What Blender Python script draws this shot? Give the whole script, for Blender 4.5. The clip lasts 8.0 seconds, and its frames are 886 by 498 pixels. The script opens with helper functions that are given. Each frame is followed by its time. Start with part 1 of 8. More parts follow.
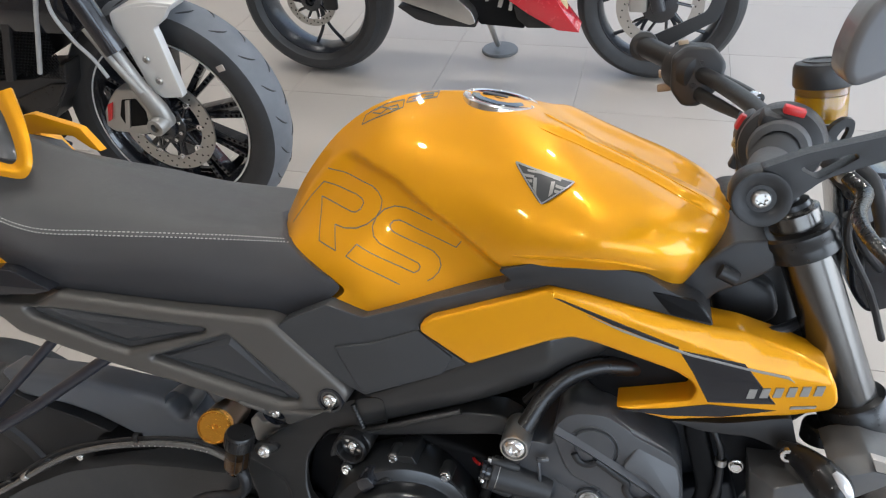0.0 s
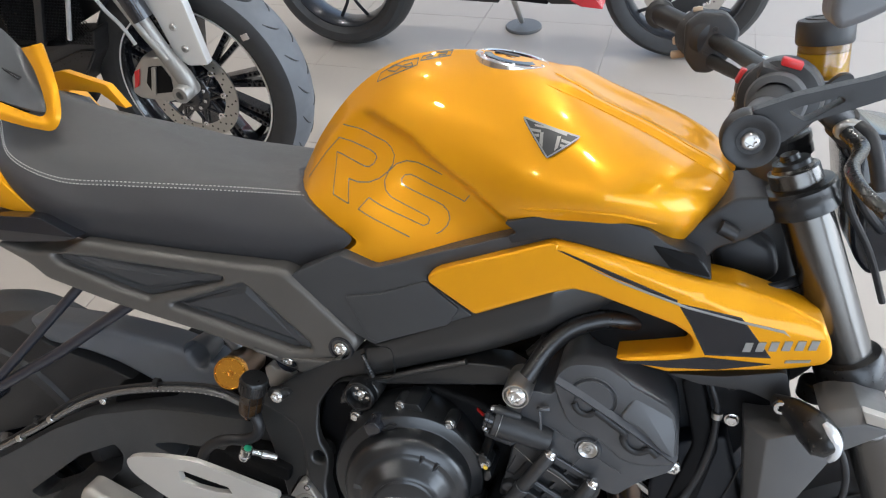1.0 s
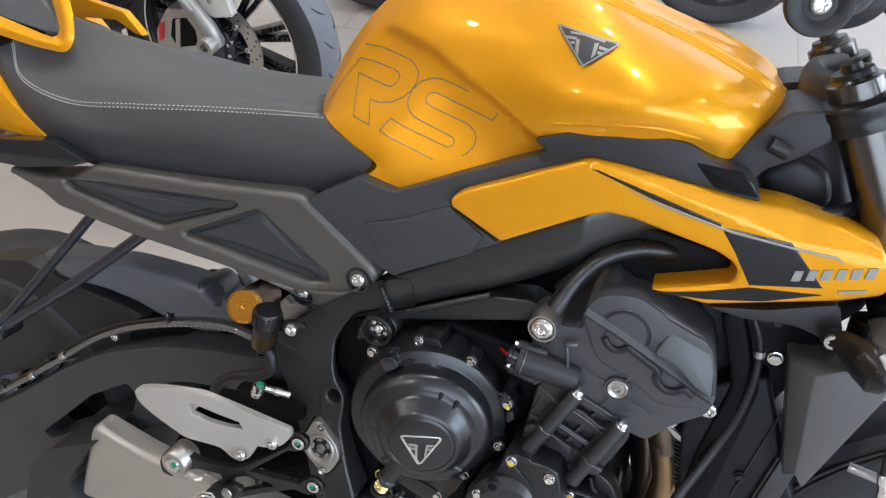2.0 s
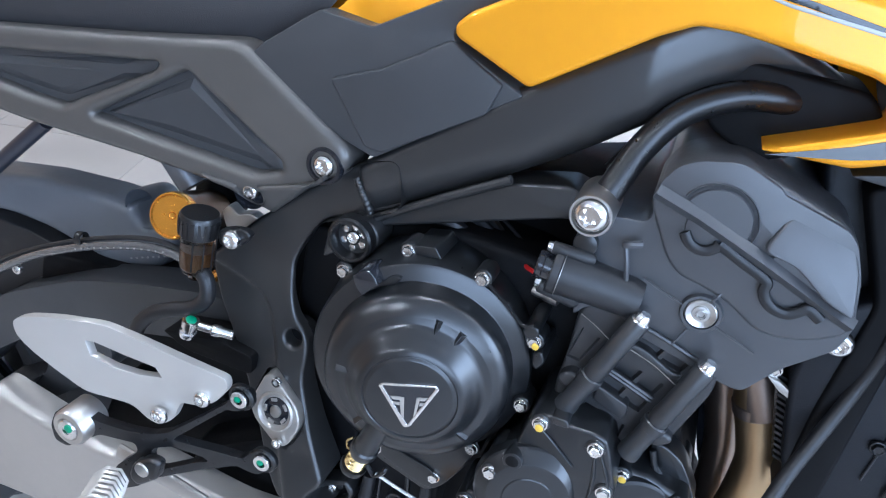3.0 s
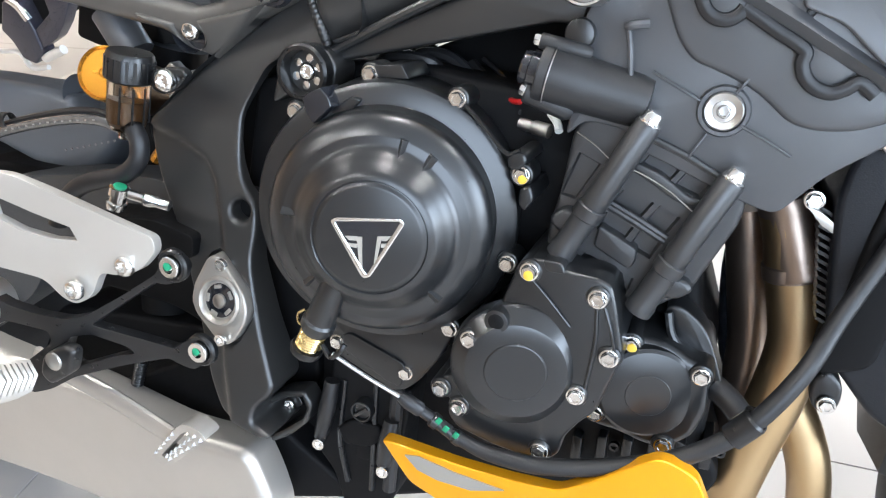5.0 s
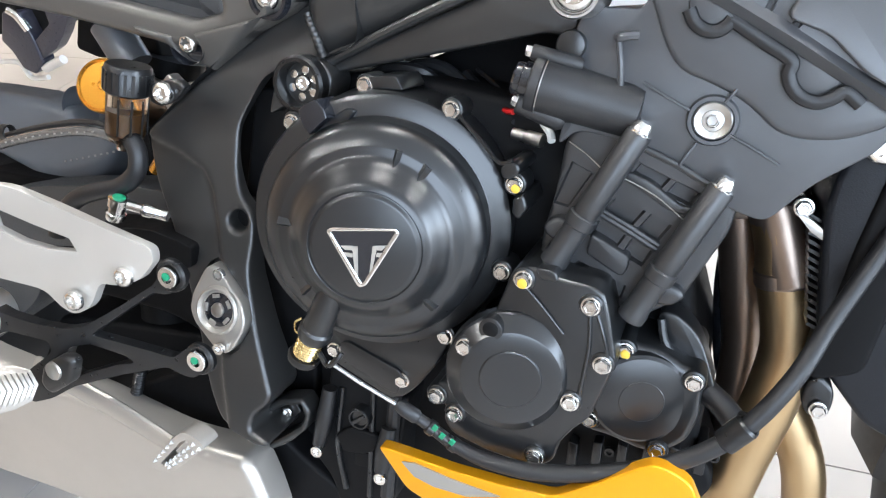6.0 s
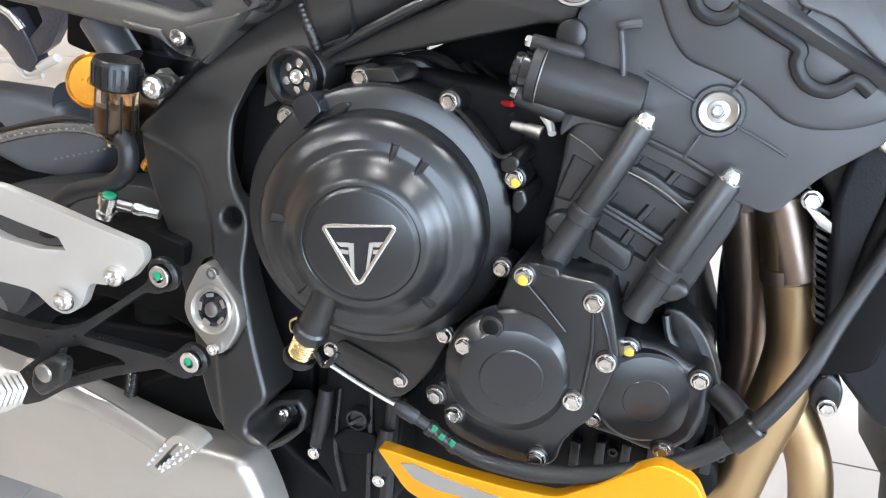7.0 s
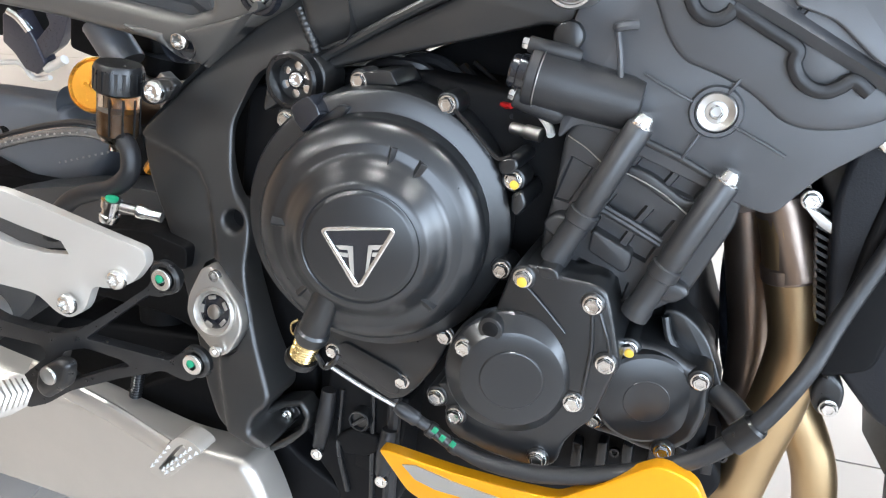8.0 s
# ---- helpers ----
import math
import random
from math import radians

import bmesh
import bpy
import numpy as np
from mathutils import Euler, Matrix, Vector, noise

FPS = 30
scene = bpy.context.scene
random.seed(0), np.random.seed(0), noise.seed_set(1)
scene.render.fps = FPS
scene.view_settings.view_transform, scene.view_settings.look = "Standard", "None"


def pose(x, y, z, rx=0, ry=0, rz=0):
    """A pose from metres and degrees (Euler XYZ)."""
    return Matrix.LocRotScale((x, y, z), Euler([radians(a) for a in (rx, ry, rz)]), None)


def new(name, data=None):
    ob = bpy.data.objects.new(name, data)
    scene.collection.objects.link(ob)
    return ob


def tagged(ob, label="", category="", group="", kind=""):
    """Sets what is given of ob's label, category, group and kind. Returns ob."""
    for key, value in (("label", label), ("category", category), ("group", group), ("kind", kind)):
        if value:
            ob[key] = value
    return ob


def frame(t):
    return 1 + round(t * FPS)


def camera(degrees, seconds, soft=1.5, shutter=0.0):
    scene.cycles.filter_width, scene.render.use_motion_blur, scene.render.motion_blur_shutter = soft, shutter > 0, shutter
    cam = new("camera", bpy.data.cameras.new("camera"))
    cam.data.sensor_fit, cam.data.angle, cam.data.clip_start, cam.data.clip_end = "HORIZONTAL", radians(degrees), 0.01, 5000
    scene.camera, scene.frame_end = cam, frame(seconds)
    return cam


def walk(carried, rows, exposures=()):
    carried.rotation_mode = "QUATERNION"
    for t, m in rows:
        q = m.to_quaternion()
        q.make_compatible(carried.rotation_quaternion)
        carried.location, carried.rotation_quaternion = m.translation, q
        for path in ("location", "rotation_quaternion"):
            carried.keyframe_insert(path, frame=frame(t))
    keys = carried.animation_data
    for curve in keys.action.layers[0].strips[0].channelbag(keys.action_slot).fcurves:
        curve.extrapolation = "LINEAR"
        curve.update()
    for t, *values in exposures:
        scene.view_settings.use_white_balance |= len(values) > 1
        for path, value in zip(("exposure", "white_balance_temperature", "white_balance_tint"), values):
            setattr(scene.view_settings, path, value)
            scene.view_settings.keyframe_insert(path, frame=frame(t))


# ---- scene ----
cam = camera(61.8, 8.0, soft=1.2)
METRES, EYE, TILT, LEAN, TURN = 0.74, 1.41, -38.5, 3.5, 15.0
ROWS = [
    (0.0, 0.0, 0.0, 0.0, -0.0, 0.0, 0.0),
    (0.5, 0.0114, -0.0134, -0.0172, 0.82, -0.46, -0.7),
    (1.0, 0.022, -0.0361, -0.0467, 1.71, -1.32, -1.34),
    (1.5, 0.0217, -0.0553, -0.1086, 2.8, -2.54, -1.98),
    (3.0, 0.0216, 0.388, -0.3209, 4.52, -1.5, -3.07),
    (3.5, 0.0198, 0.5463, -0.4941, 4.24, -0.43, -3.19),
    (4.0, 0.0268, 0.5742, -0.5282, 4.36, 1.03, -3.15),
    (4.5, 0.0407, 0.5489, -0.5455, 4.58, 2.26, -2.91),
    (6.0, 0.0599, 0.5289, -0.5461, 4.78, 3.45, -2.32),
    (6.5, 0.0609, 0.539, -0.5444, 4.65, 3.45, -2.14),
    (7.0, 0.0586, 0.5469, -0.5462, 4.7, 3.27, -1.92),
    (7.5, 0.0639, 0.5509, -0.54, 4.93, 3.18, -1.75),
    (8.0, 0.0669, 0.5458, -0.5417, 5.36, 3.05, -1.64),
]
EXPOSURE = [(0.0, 0.14, 5850, 9), (1.7, 0.32, 5800, 9), (2.8, 0.55, 5450, 9), (3.0, 0.84, 4900, 10), (3.15, 0.89, 4850, 10), (3.35, 0.98, 4950, 9), (3.6, 1.10, 5400, 8), (4.2, 1.28, 5700, 8), (8.0, 1.28, 5700, 8)]
walk(cam, [(t, pose(0, 0, EYE, TILT, LEAN, TURN) @ pose(METRES * x, METRES * y, METRES * z, 90 + pitch, roll, yaw)) for t, x, y, z, yaw, pitch, roll in ROWS], EXPOSURE)

# ---- light ----
world = bpy.data.worlds.new("sky")
scene.world = world
world.use_nodes = True
wn = world.node_tree.nodes
sky = wn.new("ShaderNodeTexSky")
sky.sky_type, sky.sun_disc, sky.sun_elevation, sky.sun_rotation = "NISHITA", False, radians(40), radians(60)
world.node_tree.links.new(sky.outputs[0], wn["Background"].inputs[0])
wn["Background"].inputs[1].default_value = 0.12


def area_lamp(name, m, sx, sy, power, color, label):
    data = bpy.data.lights.new(name, "AREA")
    data.shape, data.size, data.size_y, data.energy, data.color = "RECTANGLE", sx, sy, power, color
    ob = new(name, data)
    ob.matrix_world = m
    return ob


# daylight through the shop windows: in front of the parked bike, beside the viewer, and behind the far bikes
area_lamp("daylight_front", pose(5.85, 1.2, 1.65, 0, 90, 0), 2.7, 6.6, 290, (0.88, 0.94, 1.0), "")
area_lamp("daylight_side", pose(2.55, -2.65, 1.90, 90, 0, 0), 4.6, 2.2, 92, (0.90, 0.95, 1.0), "")
area_lamp("daylight_far", pose(0.5, 5.85, 1.75, -90, 0, 0), 6.0, 2.5, 18, (0.90, 0.95, 1.0), "")


# ---- materials ----
def material(name, base, rough=0.5, metal=0.0, coat=0.0, vary=0.12, grain=40.0, bump=0.0, bump_scale=600.0, rough_vary=0.08, coat_rough=0.04,
             spec=0.5, random_vary=0.0, flake=0.0):
    m = bpy.data.materials.new(name)
    m.use_nodes = True
    t = m.node_tree
    n, link = t.nodes, t.links.new
    b = n["Principled BSDF"]
    b.inputs["Metallic"].default_value = metal
    b.inputs["Coat Weight"].default_value = coat
    b.inputs["Coat Roughness"].default_value = coat_rough
    b.inputs["Specular IOR Level"].default_value = spec
    co = n.new("ShaderNodeTexCoord")
    big = n.new("ShaderNodeTexNoise")
    big.inputs["Scale"].default_value, big.inputs["Detail"].default_value = grain, 6.0
    link(co.outputs["Object"], big.inputs["Vector"])
    ramp = n.new("ShaderNodeMix")
    ramp.data_type = "RGBA"
    ramp.inputs[6].default_value = (*[c * (1 - vary) for c in base], 1)
    ramp.inputs[7].default_value = (*[min(1, c * (1 + vary)) for c in base], 1)
    link(big.outputs["Fac"], ramp.inputs[0])
    out = ramp.outputs[2]
    if random_vary:
        info, hsv, mr = n.new("ShaderNodeObjectInfo"), n.new("ShaderNodeHueSaturation"), n.new("ShaderNodeMapRange")
        mr.inputs[3].default_value, mr.inputs[4].default_value = 1 - random_vary, 1 + random_vary
        link(info.outputs["Random"], mr.inputs[0])
        link(mr.outputs[0], hsv.inputs["Value"])
        link(out, hsv.inputs["Color"])
        out = hsv.outputs[0]
    link(out, b.inputs["Base Color"])
    fine = n.new("ShaderNodeTexNoise")
    fine.inputs["Scale"].default_value, fine.inputs["Detail"].default_value = grain * 6, 3.0
    link(co.outputs["Object"], fine.inputs["Vector"])
    rr = n.new("ShaderNodeMapRange")
    rr.inputs[3].default_value, rr.inputs[4].default_value = max(0.02, rough - rough_vary), min(1, rough + rough_vary)
    link(fine.outputs["Fac"], rr.inputs[0])
    link(rr.outputs[0], b.inputs["Roughness"])
    if bump:
        tex, bp = n.new("ShaderNodeTexNoise"), n.new("ShaderNodeBump")
        tex.inputs["Scale"].default_value, tex.inputs["Detail"].default_value = bump_scale, 2.0
        bp.inputs["Strength"].default_value, bp.inputs["Distance"].default_value = bump, 0.001
        link(co.outputs["Object"], tex.inputs["Vector"])
        link(tex.outputs["Fac"], bp.inputs["Height"])
        link(bp.outputs[0], b.inputs["Normal"])
    return m


def glassy(name, color, rough=0.05, ior=1.45):
    m = bpy.data.materials.new(name)
    m.use_nodes = True
    b = m.node_tree.nodes["Principled BSDF"]
    b.inputs["Base Color"].default_value = (*color, 1)
    b.inputs["Roughness"].default_value = rough
    b.inputs["Transmission Weight"].default_value = 1.0
    b.inputs["IOR"].default_value = ior
    return m


YELLOW = material("yellow_paint", (0.80, 0.355, 0.002), 0.40, 0.42, 0.6, 0.05, 3.0, spec=0.2, bump=0.02, bump_scale=2600.0, coat_rough=0.008)
BLACK_GLOSS = material("black_gloss_paint", (0.012, 0.013, 0.017), 0.22, 0.0, 0.6, 0.1, 20.0)
SATIN = material("satin_black_metal", (0.008, 0.008, 0.0085), 0.30, 0.0, 0.0, 0.15, 30.0, bump=0.05, bump_scale=1800.0, spec=0.55)
ENGINE = material("engine_black_coating", (0.0105, 0.0112, 0.0122), 0.28, 0.0, 0.0, 0.08, 30.0, bump=0.006, bump_scale=1500.0, rough_vary=0.012, spec=0.7)
FRAME = material("satin_black_frame_paint", (0.020, 0.0198, 0.0195), 0.34, 0.0, 0.0, 0.12, 30.0, bump=0.05, bump_scale=1800.0, spec=0.75)
CASTING = material("dark_casting", (0.054, 0.056, 0.061), 0.38, 0.0, 0.0, 0.15, 30.0, bump=0.08, bump_scale=1400.0, spec=0.75)
# The head's casting again, darker: the block's shade is in its colour.
BLOCK = material("shaded_block_casting", (0.022, 0.0225, 0.024), 0.38, 0.0, 0.0, 0.15, 30.0, bump=0.08, bump_scale=1400.0, spec=0.75)
PLASTIC = material("matt_black_plastic", (0.020, 0.020, 0.021), 0.44, 0.0, 0.0, 0.12, 25.0, bump=0.2, bump_scale=1800.0)
MOULDED = material("moulded_grey_black_plastic", (0.042, 0.043, 0.045), 0.42, 0.0, 0.0, 0.10, 25.0, bump=0.2, bump_scale=1800.0)
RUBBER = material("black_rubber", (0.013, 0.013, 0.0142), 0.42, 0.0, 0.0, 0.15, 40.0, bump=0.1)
RADIATOR = material("radiator_black_paint", (0.009, 0.010, 0.013), 0.45, 0.0, 0.0, 0.15, 60.0, bump=0.2, bump_scale=900.0, spec=0.3)
# Matt black for dark parts; also stands in for shade in gaps and recesses.
DEEP = material("matt_black_and_recess_shade", (0.0045, 0.0045, 0.005), 0.6, 0.0, 0.0, 0.2, 30.0, spec=0.15)
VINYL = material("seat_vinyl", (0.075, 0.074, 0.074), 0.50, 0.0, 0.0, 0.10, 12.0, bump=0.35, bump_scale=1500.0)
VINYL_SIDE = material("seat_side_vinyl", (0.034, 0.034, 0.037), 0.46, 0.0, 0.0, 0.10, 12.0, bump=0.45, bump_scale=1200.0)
GRAPHITE = material("graphite_paint", (0.115, 0.108, 0.099), 0.38, 0.45, 0.1, 0.08, 20.0, bump=0.06, bump_scale=2500.0, coat_rough=0.25)
SILVER = material("satin_silver", (0.46, 0.432, 0.392), 0.35, 0.65, 0.0, 0.06, 20.0, bump=0.05, bump_scale=1800.0)
CHROME = material("zinc_plated_steel", (0.82, 0.81, 0.79), 0.20, 1.0, 0.0, 0.10, 60.0)
STEEL = material("brushed_steel", (0.55, 0.54, 0.52), 0.34, 1.0, 0.0, 0.08, 30.0)
BRASS = material("gold_zinc", (0.62, 0.46, 0.20), 0.28, 1.0, 0.0, 0.12, 50.0)
GOLD = material("gold_anodised", (0.66, 0.31, 0.035), 0.27, 0.9, 0.1, 0.08, 40.0, rough_vary=0.012)
FORK = material("dark_anodised_fork", (0.125, 0.119, 0.112), 0.24, 0.95, 0.0, 0.06, 20.0, rough_vary=0.015)
STITCH = material("grey_thread", (0.50, 0.49, 0.46), 0.8, 0.0, 0.0, 0.2, 300.0)
GREY_LINE = material("grey_decal", (0.16, 0.15, 0.12), 0.35, 0.2, 0.6, 0.05, 40.0)
SILVER_DECAL = material("silver_decal", (0.33, 0.32, 0.30), 0.35, 0.5, 0.5, 0.05, 40.0)
WHITE_PAINT = material("white_print", (0.75, 0.75, 0.73), 0.5, 0.0, 0.0, 0.05, 40.0)
RED = material("red_plastic", (0.55, 0.02, 0.02), 0.35, 0.0, 0.3, 0.08, 40.0)
RED_PAINT = material("red_paint", (0.55, 0.012, 0.025), 0.25, 0.1, 1.0, 0.08, 10.0)
GREEN = material("green_paint_dab", (0.02, 0.25, 0.12), 0.5, 0.0, 0.0, 0.15, 80.0)
YELLOW_DAB = material("yellow_paint_dab", (0.75, 0.5, 0.05), 0.5, 0.0, 0.0, 0.15, 80.0)
SMOKE = glassy("smoked_reservoir", (0.52, 0.43, 0.33), 0.08)
CLEAR = glassy("clear_reservoir", (0.92, 0.90, 0.84), 0.06)
FLUID = material("brake_fluid", (0.62, 0.34, 0.012), 0.15, 0.0, 0.0, 0.05, 20.0)


def exhaust_material():
    """Heat-tinted steel: straw gold with bronze and violet patches."""
    m = material("heat_tinted_steel", (0.46, 0.33, 0.17), 0.38, 1.0, 0.0, 0.10, 12.0, rough_vary=0.03)
    t = m.node_tree
    n, link = t.nodes, t.links.new
    co, tex, ramp = n.new("ShaderNodeTexCoord"), n.new("ShaderNodeTexNoise"), n.new("ShaderNodeValToRGB")
    tex.inputs["Scale"].default_value, tex.inputs["Detail"].default_value = 6.0, 1.0
    link(co.outputs["Object"], tex.inputs["Vector"])
    e = ramp.color_ramp.elements
    e[0].position, e[0].color = 0.30, (0.44, 0.32, 0.20, 1)
    e[1].position, e[1].color = 0.62, (0.60, 0.45, 0.26, 1)
    mid = ramp.color_ramp.elements.new(0.45)
    mid.color = (0.52, 0.38, 0.21, 1)
    link(tex.outputs["Fac"], ramp.inputs[0])
    link(ramp.outputs[0], n["Principled BSDF"].inputs["Base Color"])
    return m


EXHAUST = exhaust_material()
# Blued steel of the joints; also the shaded copy for the inner headers.
EXHAUST_DARK = material("blued_and_shaded_steel", (0.36, 0.285, 0.235), 0.32, 0.95, 0.0, 0.2, 25.0)
TYRE = material("tyre_rubber", (0.030, 0.031, 0.033), 0.55, 0.0, 0.0, 0.2, 30.0, bump=0.15)
TYRE_DUSTY = material("dusty_tread", (0.135, 0.145, 0.16), 0.6, 0.0, 0.0, 0.25, 18.0, bump=0.15)
ALU = material("cast_aluminium", (0.48, 0.47, 0.45), 0.36, 0.85, 0.0, 0.08, 40.0, bump=0.08)
TILE = material("beige_floor_tile", (0.44, 0.402, 0.362), 0.38, 0.0, 0.0, 0.04, 3.0, random_vary=0.025, rough_vary=0.04)
GROUT = material("tile_grout", (0.46, 0.435, 0.41), 0.7, 0.0, 0.0, 0.1, 40.0)
PLASTER = material("white_wall_paint", (0.70, 0.69, 0.67), 0.7, 0.0, 0.0, 0.03, 4.0, bump=0.05, bump_scale=300.0)
TAUPE = material("taupe_wall_paint", (0.27, 0.225, 0.185), 0.7, 0.0, 0.0, 0.05, 4.0)
CEILING = material("grey_ceiling_paint", (0.45, 0.45, 0.45), 0.8, 0.0, 0.0, 0.03, 4.0)
WOOD = material("warm_brown_wall_panel", (0.55, 0.37, 0.23), 0.6, 0.0, 0.0, 0.15, 3.0)
PALE_SILVER = material("pale_silver_paint", (0.72, 0.71, 0.69), 0.34, 0.25, 0.4, 0.05, 10.0)
FORK_CAST = material("satin_cast_fork", (0.34, 0.33, 0.31), 0.45, 0.6, 0.0, 0.08, 30.0)
MIRROR_GREY = material("mirror_shell_grey", (0.13, 0.13, 0.135), 0.4, 0.1, 0.2, 0.08, 20.0)
GRIP_RUBBER = material("grip_rubber_grey", (0.075, 0.075, 0.078), 0.6, 0.0, 0.0, 0.1, 40.0)


# ---- building helpers ----
def curve_through(points, count, closed=False):
    """Points on a smooth line through the given ones."""
    p = np.array(points, float)
    n = len(p)
    out = []
    spans = n if closed else n - 1
    for s in np.linspace(0, spans, count, endpoint=not closed):
        i = min(int(s), spans - 1)
        f = s - i
        if closed:
            a, b, c, d = p[(i - 1) % n], p[i % n], p[(i + 1) % n], p[(i + 2) % n]
        else:
            b, c = p[i], p[i + 1]
            a = p[i - 1] if i else 2 * b - c
            d = p[i + 2] if i + 2 < n else 2 * c - b
        out.append(0.5 * (2 * b + (c - a) * f + (2 * a - 5 * b + 4 * c - d) * f * f + (3 * b - a - 3 * c + d) * f ** 3))
    return np.array(out)


def rounded(outline, r, steps=4):
    """The outline with its corners rounded by r."""
    pts = [Vector(p) for p in outline]
    out = []
    for i, p in enumerate(pts):
        a, b = pts[i - 1] - p, pts[(i + 1) % len(pts)] - p
        k = min(r, a.length * 0.45, b.length * 0.45)
        s, e = p + a.normalized() * k, p + b.normalized() * k
        for j in range(steps + 1):
            f = j / steps
            out.append(tuple(s * (1 - f) ** 2 + p * (2 * f * (1 - f)) + e * f * f))
    return out


def part(name, bm, mat, parent, label="", sharp=35):
    bmesh.ops.recalc_face_normals(bm, faces=bm.faces)
    me = bpy.data.meshes.new(name)
    bm.to_mesh(me)
    bm.free()
    me.materials.append(mat)
    me.shade_smooth()
    me.set_sharp_from_angle(angle=radians(sharp))
    ob = new(name, me)
    ob.parent = parent
    return tagged(ob, label) if label else ob


def bm_join(*items):
    """One bmesh out of several."""
    out = items[0]
    for b in items[1:]:
        me = bpy.data.meshes.new("joined")
        b.to_mesh(me)
        b.free()
        out.from_mesh(me)
        bpy.data.meshes.remove(me)
    return out


def bm_move(bm, m):
    bmesh.ops.transform(bm, matrix=m, verts=bm.verts)
    return bm


def bm_plate(outline, y0, y1, bevel=0.002, holes=(), segments=2, r=0.0):
    """A plate with an outline in x, z, from y0 (inside) to y1 (the outer face, rounded)."""
    bm = bmesh.new()
    loops = [rounded(outline, r) if r else outline, *holes]
    edges = []
    for loop in loops:
        vs = [bm.verts.new((x, y1, z)) for x, z in loop]
        edges += [bm.edges.new((vs[i - 1], vs[i])) for i in range(len(vs))]
    if holes:
        bmesh.ops.triangle_fill(bm, use_beauty=True, edges=edges)
    else:
        bm.faces.new(list(bm.verts))
    rim = [e for e in bm.edges if e.is_boundary]
    made = bmesh.ops.extrude_edge_only(bm, edges=rim)["geom"]
    for v in made:
        if isinstance(v, bmesh.types.BMVert):
            v.co.y = y0
    back = [e for e in made if isinstance(e, bmesh.types.BMEdge) and e.is_boundary]
    if not holes:
        bmesh.ops.contextual_create(bm, geom=back)
    if bevel:
        bmesh.ops.bevel(bm, geom=[e for e in rim if e.is_valid], offset=bevel, segments=segments, affect="EDGES", profile=0.5, clamp_overlap=True)
    return bm


def within(loop, p):
    """Which of the points lie inside the loop."""
    a = np.array(loop)
    b = np.roll(a, -1, 0)
    cross = (a[:, 1] > p[:, None, 1]) != (b[:, 1] > p[:, None, 1])
    at = a[:, 0] + (p[:, None, 1] - a[:, 1]) * (b[:, 0] - a[:, 0]) / (b[:, 1] - a[:, 1] + 1e-12)
    return (cross & (p[:, None, 0] < at)).sum(1) % 2 == 1


def off_line(line, p, closed=True):
    """The distance of each point from a line."""
    a = np.array(line)
    b = np.roll(a, -1, 0) if closed else a[1:]
    a = a if closed else a[:-1]
    d = b - a
    f = np.clip(((p[:, None] - a) * d).sum(2) / ((d * d).sum(1) + 1e-12), 0, 1)
    return np.sqrt((((a + f[..., None] * d) - p[:, None]) ** 2).sum(2)).min(1)


def shrink(loop, d):
    """The loop drawn in by d."""
    a = np.array(loop, float)
    if np.sum(a[:, 0] * np.roll(a[:, 1], -1) - np.roll(a[:, 0], -1) * a[:, 1]) < 0:
        return shrink(a[::-1], d)
    s = np.roll(a, -1, 0) - a
    n = np.stack([-s[:, 1], s[:, 0]], 1) / (np.hypot(s[:, 0], s[:, 1])[:, None] + 1e-9)
    m = np.roll(n, 1, 0)
    return a + (n + m) / np.maximum(0.4, 1 + (n * m).sum(1))[:, None] * d


def dense(loop, most):
    """The loop with points no further apart than most."""
    out = []
    for i, p in enumerate(loop):
        a, b = np.array(p, float), np.array(loop[(i + 1) % len(loop)], float)
        n = max(1, int(np.ceil(np.hypot(*(b - a)) / most)))
        out += [a + (b - a) * k / n for k in range(n)]
    return np.array(out)


